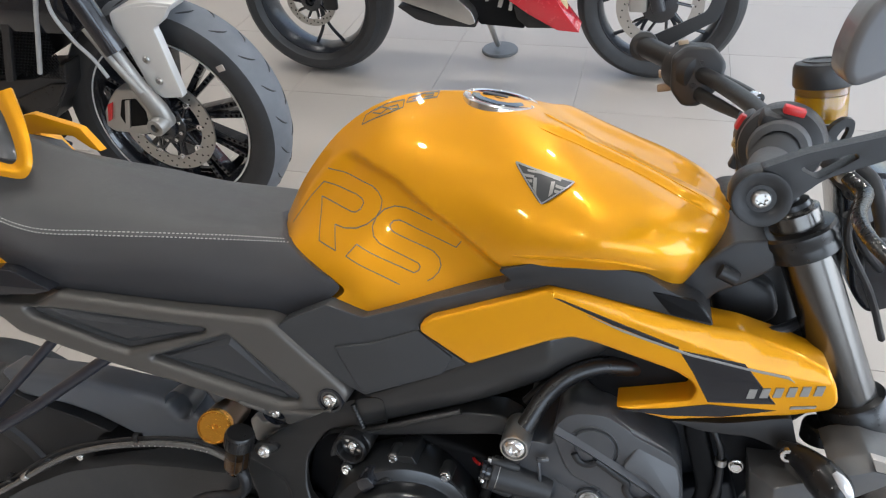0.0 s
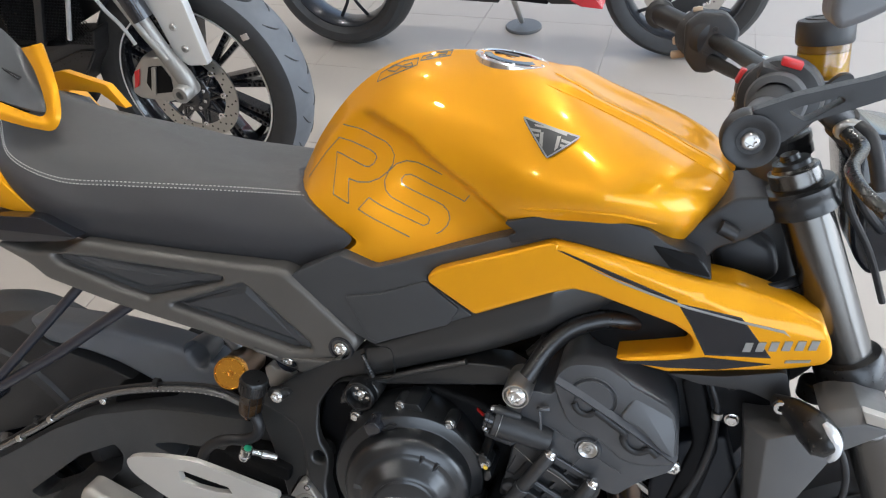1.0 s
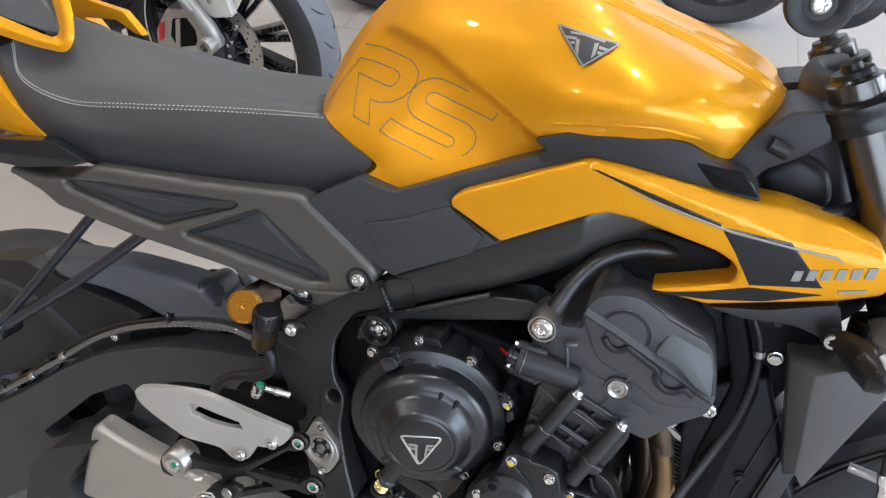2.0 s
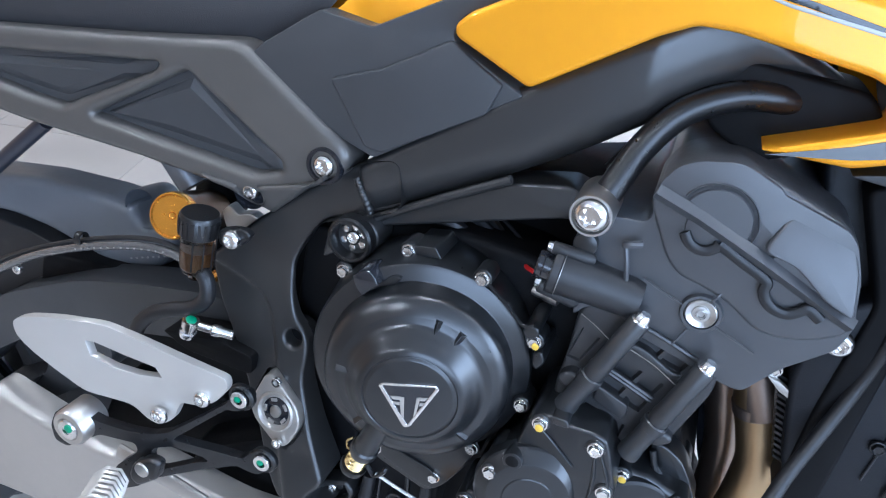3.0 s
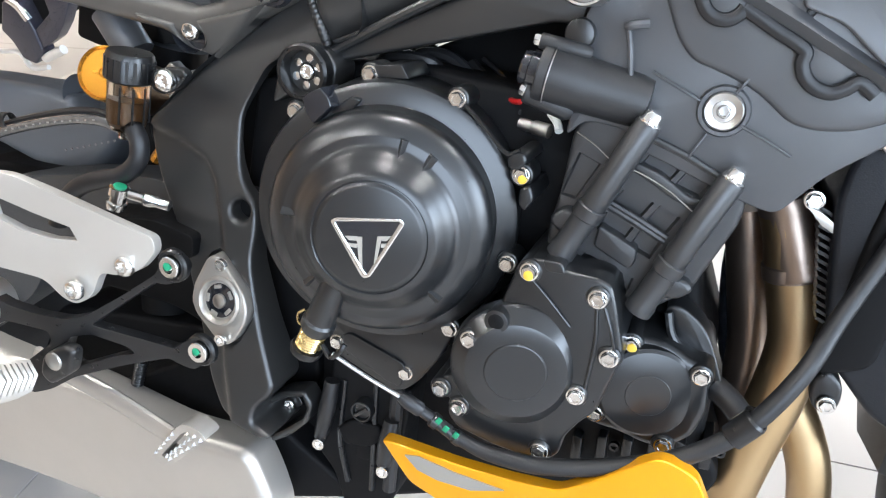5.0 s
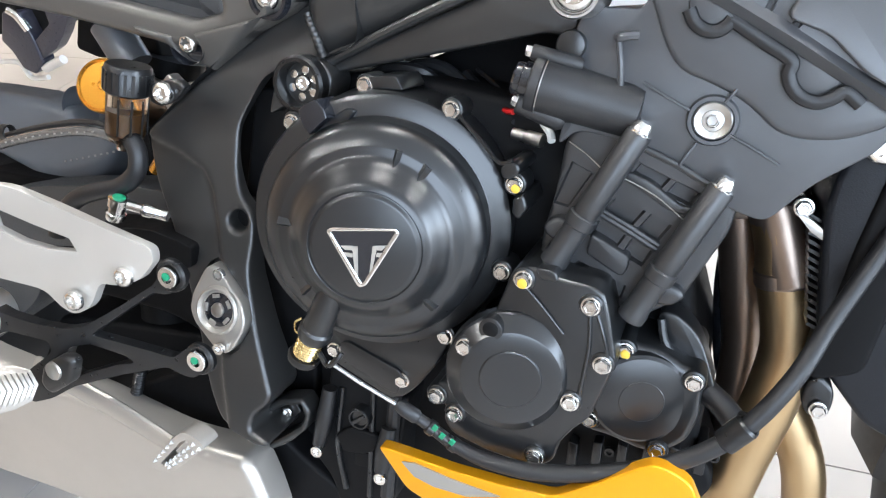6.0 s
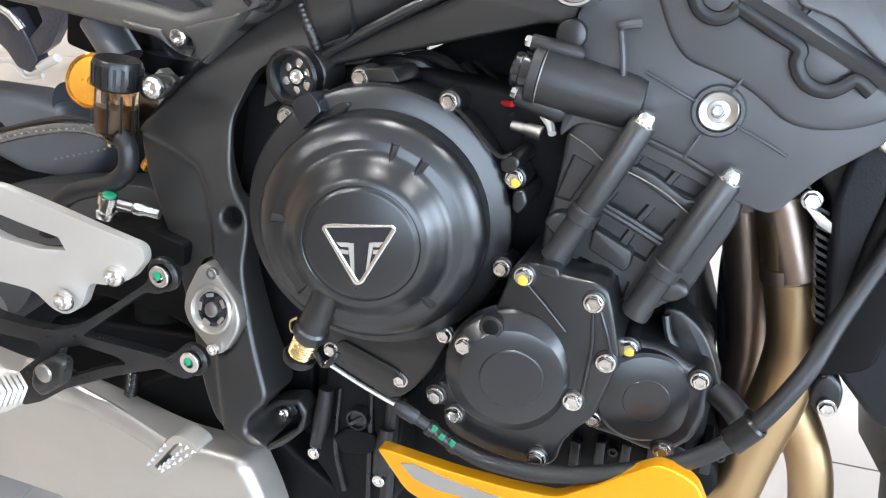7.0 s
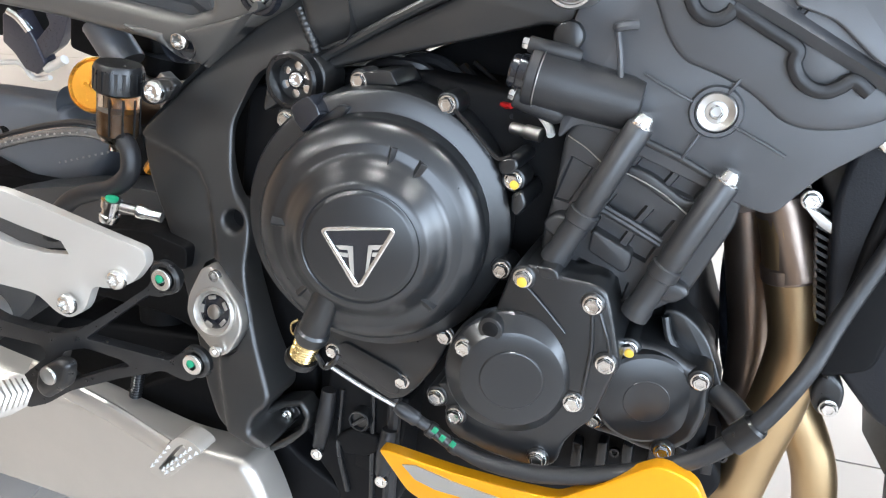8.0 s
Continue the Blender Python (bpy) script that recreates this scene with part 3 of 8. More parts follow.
# outlined lettering-like ornament on the flank of the tank
for path in (
    [(-0.1959, 0.9459), (-0.1718, 0.9453), (-0.1226, 0.9399), (-0.1134, 0.9358), (-0.1063, 0.9281), (-0.1064, 0.9177), (-0.1116, 0.9086), (-0.1216, 0.8998), (-0.1355, 0.893), (-0.1523, 0.8898), (-0.168, 0.8902), (-0.159, 0.8653), (-0.1861, 0.8701), (-0.2003, 0.9119), (-0.1716, 0.9099), (-0.1471, 0.9075), (-0.141, 0.9084), (-0.1348, 0.9129), (-0.1319, 0.9202), (-0.1352, 0.9237), (-0.1449, 0.9263), (-0.2001, 0.9291), (-0.219, 0.9072), (-0.2443, 0.8705)],
    [(-0.0377, 0.9184), (-0.0575, 0.9235), (-0.0726, 0.9262), (-0.0878, 0.9251), (-0.1011, 0.9194), (-0.1109, 0.9094), (-0.1142, 0.8988), (-0.1107, 0.8895), (-0.1016, 0.8829), (-0.091, 0.8795), (-0.0514, 0.8665), (-0.0491, 0.8629), (-0.0504, 0.8586), (-0.0559, 0.8555), (-0.0653, 0.858), (-0.1313, 0.8772), (-0.1433, 0.8626), (-0.1042, 0.8513), (-0.0716, 0.8406)],
    [(-0.0012, 0.9001), (-0.0071, 0.8916), (-0.0349, 0.8998), (-0.071, 0.9096), (-0.0801, 0.9111), (-0.0874, 0.9091), (-0.0915, 0.9039), (-0.0895, 0.8992), (-0.0833, 0.8965), (-0.045, 0.8859), (-0.0344, 0.8824), (-0.0265, 0.8758), (-0.024, 0.8676), (-0.0264, 0.8598), (-0.0324, 0.8525), (-0.0386, 0.8486)],
    [(-0.1546, 1.0009), (-0.1536, 1.0105), (-0.1387, 1.0199), (-0.1224, 1.028), (-0.1023, 1.0334), (-0.099, 1.0275), (-0.1157, 1.0198), (-0.1358, 1.0109), (-0.1546, 1.0009)],
    [(-0.1433, 1.0148), (-0.1294, 1.0163), (-0.1194, 1.0243), (-0.1088, 1.028), (-0.1049, 1.0256), (-0.1144, 1.0231), (-0.132, 1.0222), (-0.141, 1.0173)],
    [(-0.0972, 1.0316), (-0.0969, 1.0356), (-0.0796, 1.0414), (-0.0602, 1.045), (-0.0596, 1.0404), (-0.0775, 1.0368), (-0.0972, 1.0316)],
    [(-0.0913, 1.0353), (-0.0828, 1.0372), (-0.0827, 1.0391), (-0.0901, 1.0379)],
    [(-0.0759, 1.0389), (-0.0662, 1.0407), (-0.0661, 1.0426), (-0.0761, 1.0413)],
):
    tank_line("ornament_line", path, 0.0013, GREY_LINE, tank, 44, False)
badge = tank_patch("badge", rounded([(0.0543, 0.9983), (0.1225, 0.9856), (0.0908, 0.9637)], 0.006), material("badge_grey", (0.055, 0.055, 0.055), 0.4, 0.3, 0.4), tank, 0.0022, "dark grey triangular badge with silver edging")
tank_line("badge_edge", [(0.0571, 0.9972), (0.1203, 0.9856), (0.0911, 0.9657), (0.0571, 0.9972)], 0.0014, SILVER_DECAL, tank, 8, False, lift=0.0026)
for flag in ([(0.0707, 0.9925), (0.0865, 0.9915), (0.1074, 0.9872), (0.1067, 0.9854), (0.0863, 0.9897), (0.0717, 0.9907)], [(0.0788, 0.9863), (0.0823, 0.9866), (0.0845, 0.9728), (0.08, 0.9777)], [(0.0667, 0.9888), (0.079, 0.9882), (0.0795, 0.9859), (0.0703, 0.9864)], [(0.0726, 0.9842), (0.0779, 0.9848), (0.0784, 0.9824), (0.0755, 0.9821)],
             [(0.0975, 0.9847), (0.1015, 0.985), (0.1006, 0.9751), (0.0971, 0.9719)], [(0.1026, 0.9828), (0.1128, 0.9808), (0.1091, 0.9792), (0.1025, 0.9805)], [(0.1023, 0.9786), (0.1082, 0.9777), (0.1058, 0.9756), (0.1021, 0.9762)]):
    tank_patch("badge_bar", flag, SILVER_DECAL, tank, 0.0030, cuts=2)


def tank_ridge(path, r):
    pts = []
    for p in curve_through(path, 26):
        hit, normal = TANK_TREE.find_nearest(Vector(p))[:2]
        pts.append(hit - normal * (r * 0.35))
    tube("tank_ridge", pts, [r * 0.3] + [r] * 8 + [r * 0.5], YELLOW, 10, tank, smooth=False)


tank_ridge([(0.0672, -0.0624, 1.0257), (0.0918, -0.0699, 1.0186), (0.1265, -0.0696, 1.0062), (0.1767, -0.0733, 0.9877), (0.226, -0.0838, 0.9673), (0.2571, -0.0788, 0.9518), (0.2801, -0.0661, 0.9338)], 0.0020)
tank_ridge([(0.1279, -0.0525, 1.0078), (0.1758, -0.0554, 0.9896), (0.226, -0.0656, 0.9698), (0.2605, -0.0635, 0.9534)], 0.0016)
tank_ridge([(0.0695, -0.0201, 1.0317), (0.0973, -0.0401, 1.0211), (0.1209, -0.0532, 1.0106)], 0.0030)
tank_ridge([(0.0601, -0.1548, 0.9066), (0.1205, -0.1673, 0.9157), (0.1683, -0.1671, 0.918), (0.2105, -0.1536, 0.9091)], 0.0030)

# filler cap
FX, FZ = 0.0194, 1.0403
cap = part("filler_cap", bm_move(bm_lathe([(0.0525, -0.010), (0.0525, 0.000), (0.0505, 0.0022), (0.0425, 0.0022), (0.0405, 0.001)], 56), Matrix.Translation((FX - 0.004, 0, FZ - 0.0008)) @ pose(0, 0, 0, 90, 8, 0) @ Matrix.Scale(0.88, 4)), CHROME, bike, "round black and silver fuel filler cap")
CAPM = Matrix.Translation((FX - 0.004, 0, FZ - 0.0008)) @ pose(0, 0, 0, 90, 8, 0) @ Matrix.Scale(0.88, 4)
part("cap_centre", bm_move(bm_lathe([(0.0412, 0.000), (0.040, 0.0028), (0.030, 0.0042), (0.029, 0.0022), (0.014, 0.0022), (0.012, 0.0045), (0, 0.0045)], 48), CAPM), BLACK_GLOSS, cap)
part("key_flap", bm_move(bm_box(-0.026, 0.010, 0.002, 0.0065, -0.007, 0.007, 0.002), CAPM), SATIN, cap)
for k in range(6):
    a = 2 * math.pi * k / 6 + 0.3
    part("cap_screw", bm_move(bm_lathe([(0, 0.0036), (0.0018, 0.0036), (0.0026, 0.0020)], 12), CAPM @ Matrix.Translation((0.0465 * math.cos(a), 0, 0.0465 * math.sin(a)))), CHROME, cap)

# -- seat --
SEAT_ROWS = [
    [(-0.2833, 0.0, 0.8642), (-0.2564, -0.05, 0.8656), (-0.2368, -0.088, 0.8642), (-0.1846, -0.118, 0.8447), (-0.1479, -0.127, 0.8286), (-0.1651, -0.128, 0.8057)],
    [(-0.34, 0.0, 0.8662), (-0.3143, -0.06, 0.8678), (-0.2993, -0.098, 0.8647), (-0.2686, -0.126, 0.8327), (-0.2399, -0.132, 0.8037), (-0.2561, -0.122, 0.7653)],
    [(-0.4337, 0.0, 0.8814), (-0.4047, -0.07, 0.8727), (-0.3909, -0.108, 0.861), (-0.3737, -0.136, 0.8294), (-0.3643, -0.136, 0.7906), (-0.3645, -0.122, 0.7606)],
    [(-0.5297, 0.0, 0.904), (-0.499, -0.08, 0.8825), (-0.4968, -0.115, 0.8542), (-0.4802, -0.14, 0.8228), (-0.4723, -0.14, 0.7927), (-0.4691, -0.13, 0.7679)],
    [(-0.6141, 0.0, 0.9219), (-0.6027, -0.08, 0.8888), (-0.6, -0.12, 0.8498), (-0.5734, -0.145, 0.822), (-0.5697, -0.14, 0.7916), (-0.5669, -0.13, 0.7664)],
    [(-0.6801, 0.0, 0.9368), (-0.6848, -0.07, 0.8995), (-0.684, -0.11, 0.8704), (-0.6753, -0.128, 0.8422), (-0.6579, -0.132, 0.8141), (-0.6431, -0.122, 0.7871)],
    [(-0.7168, 0.0, 0.9424), (-0.7247, -0.06, 0.9233), (-0.7162, -0.085, 0.9119), (-0.7244, -0.105, 0.9025), (-0.7304, -0.112, 0.8701), (-0.7344, -0.112, 0.8484)],
]
seat = part("seat", bm_skin(SEAT_ROWS, 80, 46), VINYL, bike, "dark grey vinyl rider seat with double grey stitching", 60)
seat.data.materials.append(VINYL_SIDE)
seam = curve_through([r[2] for r in SEAT_ROWS], 200)
below = curve_through([(np.array(r[2]) * 0.86 + np.array(r[3]) * 0.14) for r in SEAT_ROWS], 200)
seam_tree = surface_of(seat)
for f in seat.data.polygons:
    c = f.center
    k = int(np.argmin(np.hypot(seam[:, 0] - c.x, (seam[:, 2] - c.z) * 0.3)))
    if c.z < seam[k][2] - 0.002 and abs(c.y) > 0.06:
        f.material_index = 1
for row in (seam, below):
    bm = bmesh.new()
    length = 0.0
    for a, b in zip(row, row[1:]):
        length += float(np.linalg.norm(b - a))
    dashes = int(length / 0.0052)
    pts = curve_through(row, dashes * 2)
    for i in range(0, len(pts) - 1, 2):
        p, q = [seam_tree.find_nearest(Vector(v)) for v in (pts[i], pts[i + 1])]
        t = bm_tube([p[0] + p[1] * 0.0004, q[0] + q[1] * 0.0004], 0.00075, 5, smooth=False)
        me = bpy.data.meshes.new("dash")
        t.to_mesh(me)
        t.free()
        bm.from_mesh(me)
        bpy.data.meshes.remove(me)
    part("stitching", bm, STITCH, seat, "grey seam stitching")

# -- tail --
plate("tail_panel", [(-0.7939, 0.946), (-0.7223, 0.872), (-0.6721, 0.8276), (-0.6222, 0.7888), (-0.6807, 0.7948), (-0.839, 0.8116)], -.10, -.135, YELLOW, 0.006, 0.01, both=True)
plate("tail_lower_panel", [(-0.8504, 0.7972), (-0.7215, 0.7895), (-0.6054, 0.8017), (-0.5455, 0.7799), (-0.5728, 0.7708), (-0.6677, 0.756), (-0.863, 0.7614)], -.10, -.158, BLACK_GLOSS, 0.005, 0.006, both=True)
bolt(bike, -0.6305, 0.7642, -.131, 0.003, "allen")
PAD_ROWS = [
    [(-0.6697, -0.05, 0.9809), (-0.6565, -0.06, 0.9577), (-0.6471, -0.068, 0.9396), (-0.6402, -0.075, 0.9276)],
    [(-0.7246, -0.02, 1.0084), (-0.6968, -0.048, 0.9755), (-0.6676, -0.074, 0.9493), (-0.653, -0.088, 0.9328)],
    [(-0.7855, -0.01, 1.0403), (-0.7452, -0.048, 0.9962), (-0.7064, -0.084, 0.9636), (-0.6969, -0.098, 0.9458)],
    [(-0.9093, -0.01, 1.0748), (-0.8455, -0.05, 1.024), (-0.7972, -0.09, 0.991), (-0.7932, -0.105, 0.9734)],
]
pad = part("seat_cowl", bm_skin(PAD_ROWS, 30, 20, False, False, 0.004), material("cowl_grey", (0.075, 0.077, 0.08), 0.36, 0.2, 0.3, bump=0.15), bike, "smooth dark grey seat cowl", 60)
tube("embossed_mark", [(-0.7134, -0.066, 0.9829), (-0.683, -0.066, 0.9724), (-0.686, -0.068, 0.9693), (-0.7096, -0.068, 0.9819)], 0.0012, SATIN, 6, pad, smooth=False)
BAND = [
    [(-0.8333, -0.118, 0.9839), (-0.826, -0.128, 0.97), (-0.8312, -0.128, 0.9554)],
    [(-0.7294, -0.106, 0.9547), (-0.7219, -0.116, 0.9434), (-0.728, -0.114, 0.9298)],
    [(-0.6825, -0.096, 0.9379), (-0.6761, -0.105, 0.9281), (-0.6812, -0.103, 0.916)],
    [(-0.6525, -0.088, 0.9264), (-0.6438, -0.096, 0.9182), (-0.6472, -0.093, 0.9076)],
    [(-0.6406, -0.083, 0.9241), (-0.6255, -0.089, 0.9169), (-0.6227, -0.086, 0.9061)],
    [(-0.6351, -0.079, 0.9336), (-0.6171, -0.085, 0.9306), (-0.6104, -0.081, 0.9233)],
    [(-0.6453, -0.07, 0.9521), (-0.6247, -0.076, 0.9515), (-0.6144, -0.072, 0.947)],
    [(-0.659, -0.06, 0.9687), (-0.6369, -0.066, 0.9696), (-0.6252, -0.062, 0.9668)],
    [(-0.6748, -0.05, 0.9853), (-0.6526, -0.055, 0.9859), (-0.6387, -0.052, 0.9834)],
    [(-0.7048, -0.035, 1.0071), (-0.6798, -0.04, 1.0131), (-0.6661, -0.035, 1.0174)],
]
part("tail_cowl", bm_skin(BAND, 60, 10, False, False, 0.006), YELLOW, bike, "yellow tail cowl framing the seat pad", 60)
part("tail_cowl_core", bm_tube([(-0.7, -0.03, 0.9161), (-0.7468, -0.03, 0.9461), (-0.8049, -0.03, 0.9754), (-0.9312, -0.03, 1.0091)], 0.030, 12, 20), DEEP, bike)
plate("grab_fin", [(-0.776, 0.9469), (-0.7303, 0.9566), (-0.649, 0.9407), (-0.6158, 0.906), (-0.6337, 0.9098), (-0.6636, 0.927), (-0.7346, 0.9266), (-0.7397, 0.9134), (-0.7767, 0.914)], .075, .06, YELLOW, 0.003, 0.004)

# -- subframe --
SUB_H1 = [(-0.6001, 0.7453), (-0.527, 0.7512), (-0.3206, 0.7562), (-0.328, 0.7485), (-0.4445, 0.704), (-0.4872, 0.7106), (-0.587, 0.7344)]
SUB_H2 = [(-0.4081, 0.6999), (-0.2999, 0.749), (-0.2908, 0.7521), (-0.199, 0.6803), (-0.1988, 0.6719), (-0.2252, 0.6659), (-0.3222, 0.6826)]
sub = relief("subframe", [(-0.6942, 0.7505), (-0.6383, 0.7457), (-0.5807, 0.7534), (-0.5442, 0.7747), (-0.3687, 0.7776), (-0.2381, 0.7827), (-0.2256, 0.7784), (-0.1339, 0.7042), (-0.1292, 0.6912), (-0.1381, 0.6754), (-0.1742, 0.6575), (-0.2401, 0.6430), (-0.3602, 0.6640), (-0.4973, 0.6818), (-0.616, 0.7035), (-0.6442, 0.723), (-0.6965, 0.7423)],
             -.105, -.156, GRAPHITE, edge=0.0085, r=0.008, holes=(rounded(SUB_H1, 0.004), rounded(SUB_H2, 0.004)), label="graphite grey cast subframe", sharp=50)
for hole in (SUB_H1, SUB_H2):
    relief("infill_panel", shrink(hole, -0.004), -.11, -.1425, MOULDED, sub, edge=0.003, r=0.004, pockets=((shrink(hole, 0.0075), 0.0075, -0.0048),), sharp=25)
SX, SZ = -0.1534, 0.6843
part("bolt_cup", bm_move(bm_lathe([(0.0175, -.152), (0.0165, -.1585), (0.0135, -.1585), (0.0125, -.154), (0, -.154)], 32), pose(SX, 0, SZ)), BLACK_GLOSS, sub)
bolt(sub, SX, SZ, -.155, 0.0098, "torx")
tube("hanger_strut", [(-0.5741, -0.135, 0.6946), (-0.6746, -0.15, 0.5887), (-0.7805, -0.165, 0.4776)], 0.0075, material("blue_black_paint", (0.022, 0.024, 0.034), 0.35, 0.1, 0.3), 14, smooth=False)
tube("hanger_strut", [(-0.4917, -0.135, 0.6767), (-0.622, -0.15, 0.5792), (-0.7793, -0.165, 0.4735)], 0.0085, bpy.data.materials["blue_black_paint"], 14, smooth=False)
disc("hanger_boss", -0.7856, 0.4739, -.175, 0.022, 0.04, BLACK_GLOSS)
bolt(bike, -0.7803, 0.4774, -.176, 0.012, "allen")

# -- side panel and flank --
plate("side_panel", [(-0.2297, 0.7684), (-0.211, 0.7833), (-0.1563, 0.8135), (-0.1093, 0.8035), (-0.0297, 0.8364), (0.066, 0.8754), (0.0898, 0.896), (0.1144, 0.8703), (-0.029, 0.8163), (-0.0416, 0.8054), (-0.0399, 0.7968), (0.0175, 0.7616), (0.0022, 0.7542), (-0.1095, 0.6958), (-0.1372, 0.7078)], -.10, -.150, MOULDED, 0.005, 0.004, both=True, label="matt black plastic side panel")
plate("side_panel_facet", [(-0.1468, 0.7599), (-0.1005, 0.7718), (-0.0418, 0.7991), (-0.0271, 0.7882), (0.0009, 0.769), (-0.011, 0.7454), (-0.1005, 0.7024), (-0.1161, 0.7051)], -.148, -.1535, MOULDED, 0.0035, 0.003)
FLANK = [(-0.0359, 0.8122), (-0.0243, 0.822), (0.1099, 0.8781), (0.1408, 0.8755), (0.2136, 0.8639), (0.2721, 0.8553), (0.3009, 0.8529), (0.3508, 0.8404), (0.3879, 0.8268), (0.3974, 0.8092), (0.4017, 0.7928), (0.396, 0.7829), (0.3615, 0.7698), (0.2445, 0.7412), (0.1866, 0.7466), (0.2295, 0.7591), (0.2639, 0.7697), (0.2675, 0.783), (0.2613, 0.7922), (0.2439, 0.8012), (0.1595, 0.8217), (0.1343, 0.8242), (0.1099, 0.8152), (0.0232, 0.771), (-0.035, 0.8036)]
FLANK_FOLD = [(0.1147, 0.8727), (0.183, 0.8566), (0.2639, 0.8367), (0.3152, 0.8205), (0.3853, 0.8161)]


def above(line, slope):
    """How far the face leans back above a line."""
    a = [Vector(p) for p in line]

    def at(x, z):
        p, best, side = Vector((x, z)), 9.0, 0.0
        for s, t in zip(a, a[1:]):
            f = min(1, max(0, (p - s).dot(t - s) / (t - s).length_squared))
            d = p - s.lerp(t, f)
            if d.length < best:
                best, side = d.length, (t - s).x * d.y - (t - s).y * d.x
        return slope * best if side > 0 else 0.0
    return at


flank_lean = above(FLANK_FOLD, 0.42)
flank = relief("flank_panel", FLANK, -.110, -.165, YELLOW, label="yellow radiator shroud with black and silver graphics", edge=0.0045, r=0.005, sharp=24, creases=(FLANK_FOLD[1:-1],), step=0.006, height=flank_lean)
plate("flank_panel", [(x, z - 0.06) for x, z in FLANK], .115, .165, YELLOW, 0.011, 0.005)
part("black_graphic", bm_relief([(0.2436, 0.8285), (0.3087, 0.823), (0.3448, 0.7817), (0.28, 0.7719), (0.261, 0.8041)], -.158, -.1659, edge=0.0002, r=0, step=0.004, height=flank_lean), BLACK_GLOSS, flank)
plate("black_graphic", [(0.1913, 0.7449), (0.242, 0.7569), (0.2805, 0.7692), (0.3463, 0.7745), (0.2956, 0.7568), (0.2435, 0.7479)], -.160, -.1658, BLACK_GLOSS, 0, 0, flank)
part("black_stripe", bm_relief([(0.1122, 0.8688), (0.1184, 0.8684), (0.1802, 0.8503), (0.2431, 0.8317), (0.2437, 0.8278), (0.1747, 0.8467)], -.158, -.1660, edge=0.0002, r=0, step=0.004, height=flank_lean), BLACK_GLOSS, flank)
part("silver_line", bm_relief([(0.1484, 0.8538), (0.1873, 0.8422), (0.2544, 0.8264), (0.3123, 0.819), (0.3513, 0.8158), (0.358, 0.8099), (0.3508, 0.8131), (0.3128, 0.8165), (0.2537, 0.8236), (0.1864, 0.84)], -.158, -.1664, edge=0.0002, r=0, step=0.004, height=flank_lean), SILVER_DECAL, flank)
BAR = [(0.3157, 0.784), (0.3233, 0.7855), (0.325, 0.7967), (0.3175, 0.7953)]
for k in range(6):
    plate("lettering_bar", [(x + k * 0.0122, z + k * 0.0029) for x, z in BAR], -.160, -.1668, SILVER_DECAL, 0, 0, flank)
plate("lettering_bar", [(0.3581, 0.779), (0.3809, 0.7845), (0.3819, 0.7874), (0.3591, 0.782)], -.160, -.1668, SILVER_DECAL, 0, 0, flank)
# Near-black backing paints the shade inside the flank's opening.
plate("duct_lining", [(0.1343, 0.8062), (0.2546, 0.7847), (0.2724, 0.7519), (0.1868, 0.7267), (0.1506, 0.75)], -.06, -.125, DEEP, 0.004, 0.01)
plate("upper_trim", [(0.0493, 0.889), (0.1056, 0.9089), (0.1597, 0.9097), (0.2013, 0.9047), (0.2204, 0.8924), (0.2629, 0.8754), (0.2747, 0.8562), (0.219, 0.864), (0.1399, 0.8755), (0.1023, 0.8793), (0.0589, 0.865), (0.0549, 0.8752), (0.0656, 0.8787)], -.10, -.158, PLASTIC, 0.006, 0.005, both=True, label="black plastic trim under the tank")
plate("ribbed_patch", [(0.2098, 0.8871), (0.2532, 0.8828), (0.2723, 0.8604), (0.2306, 0.8647)], -.155, -.1605, DEEP, 0.001, 0.003)
plate("intake_duct", [(0.2209, 0.8782), (0.253, 0.9048), (0.2857, 0.9365), (0.3201, 0.942), (0.329, 0.9127), (0.3004, 0.8898), (0.2743, 0.8762), (0.2656, 0.8597)], -.02, -.12, PLASTIC, 0.008, 0.008, both=True)
tube("breather_spring", [(0.2744, -0.13, 0.9065), (0.2914, -0.13, 0.8994)], 0.008, RUBBER, 12)

# -- frame --
BEAM = [(-0.128, 0.6825), (-0.1214, 0.6885), (0.0044, 0.763), (0.0848, 0.8038), (0.1345, 0.8287), (0.1553, 0.8331), (0.1814, 0.825), (0.2095, 0.8056), (0.2408, 0.7867), (0.259, 0.7664), (0.2336, 0.7593), (0.2091, 0.7756), (0.1793, 0.7819), (0.1518, 0.771), (0.1234, 0.7555), (0.0616, 0.7193), (0.0095, 0.6931), (-0.1088, 0.6411), (-0.1165, 0.636)]
BEAM_FOOT = np.array([(-0.1165, 0.636), (-0.1088, 0.6411), (0.0095, 0.6931), (0.0616, 0.7193), (0.1234, 0.7555), (0.1518, 0.771), (0.1793, 0.7819), (0.2091, 0.7756), (0.2336, 0.7593)])


def beam_round(x, z):
    """The lower half of the beam rolls inwards."""
    return 0.014 * max(0.0, 1 - float(off_line(BEAM_FOOT, np.array([(x, z)]), False)[0]) / 0.034) ** 2 + 0.32 * max(0.0, x - 0.11)


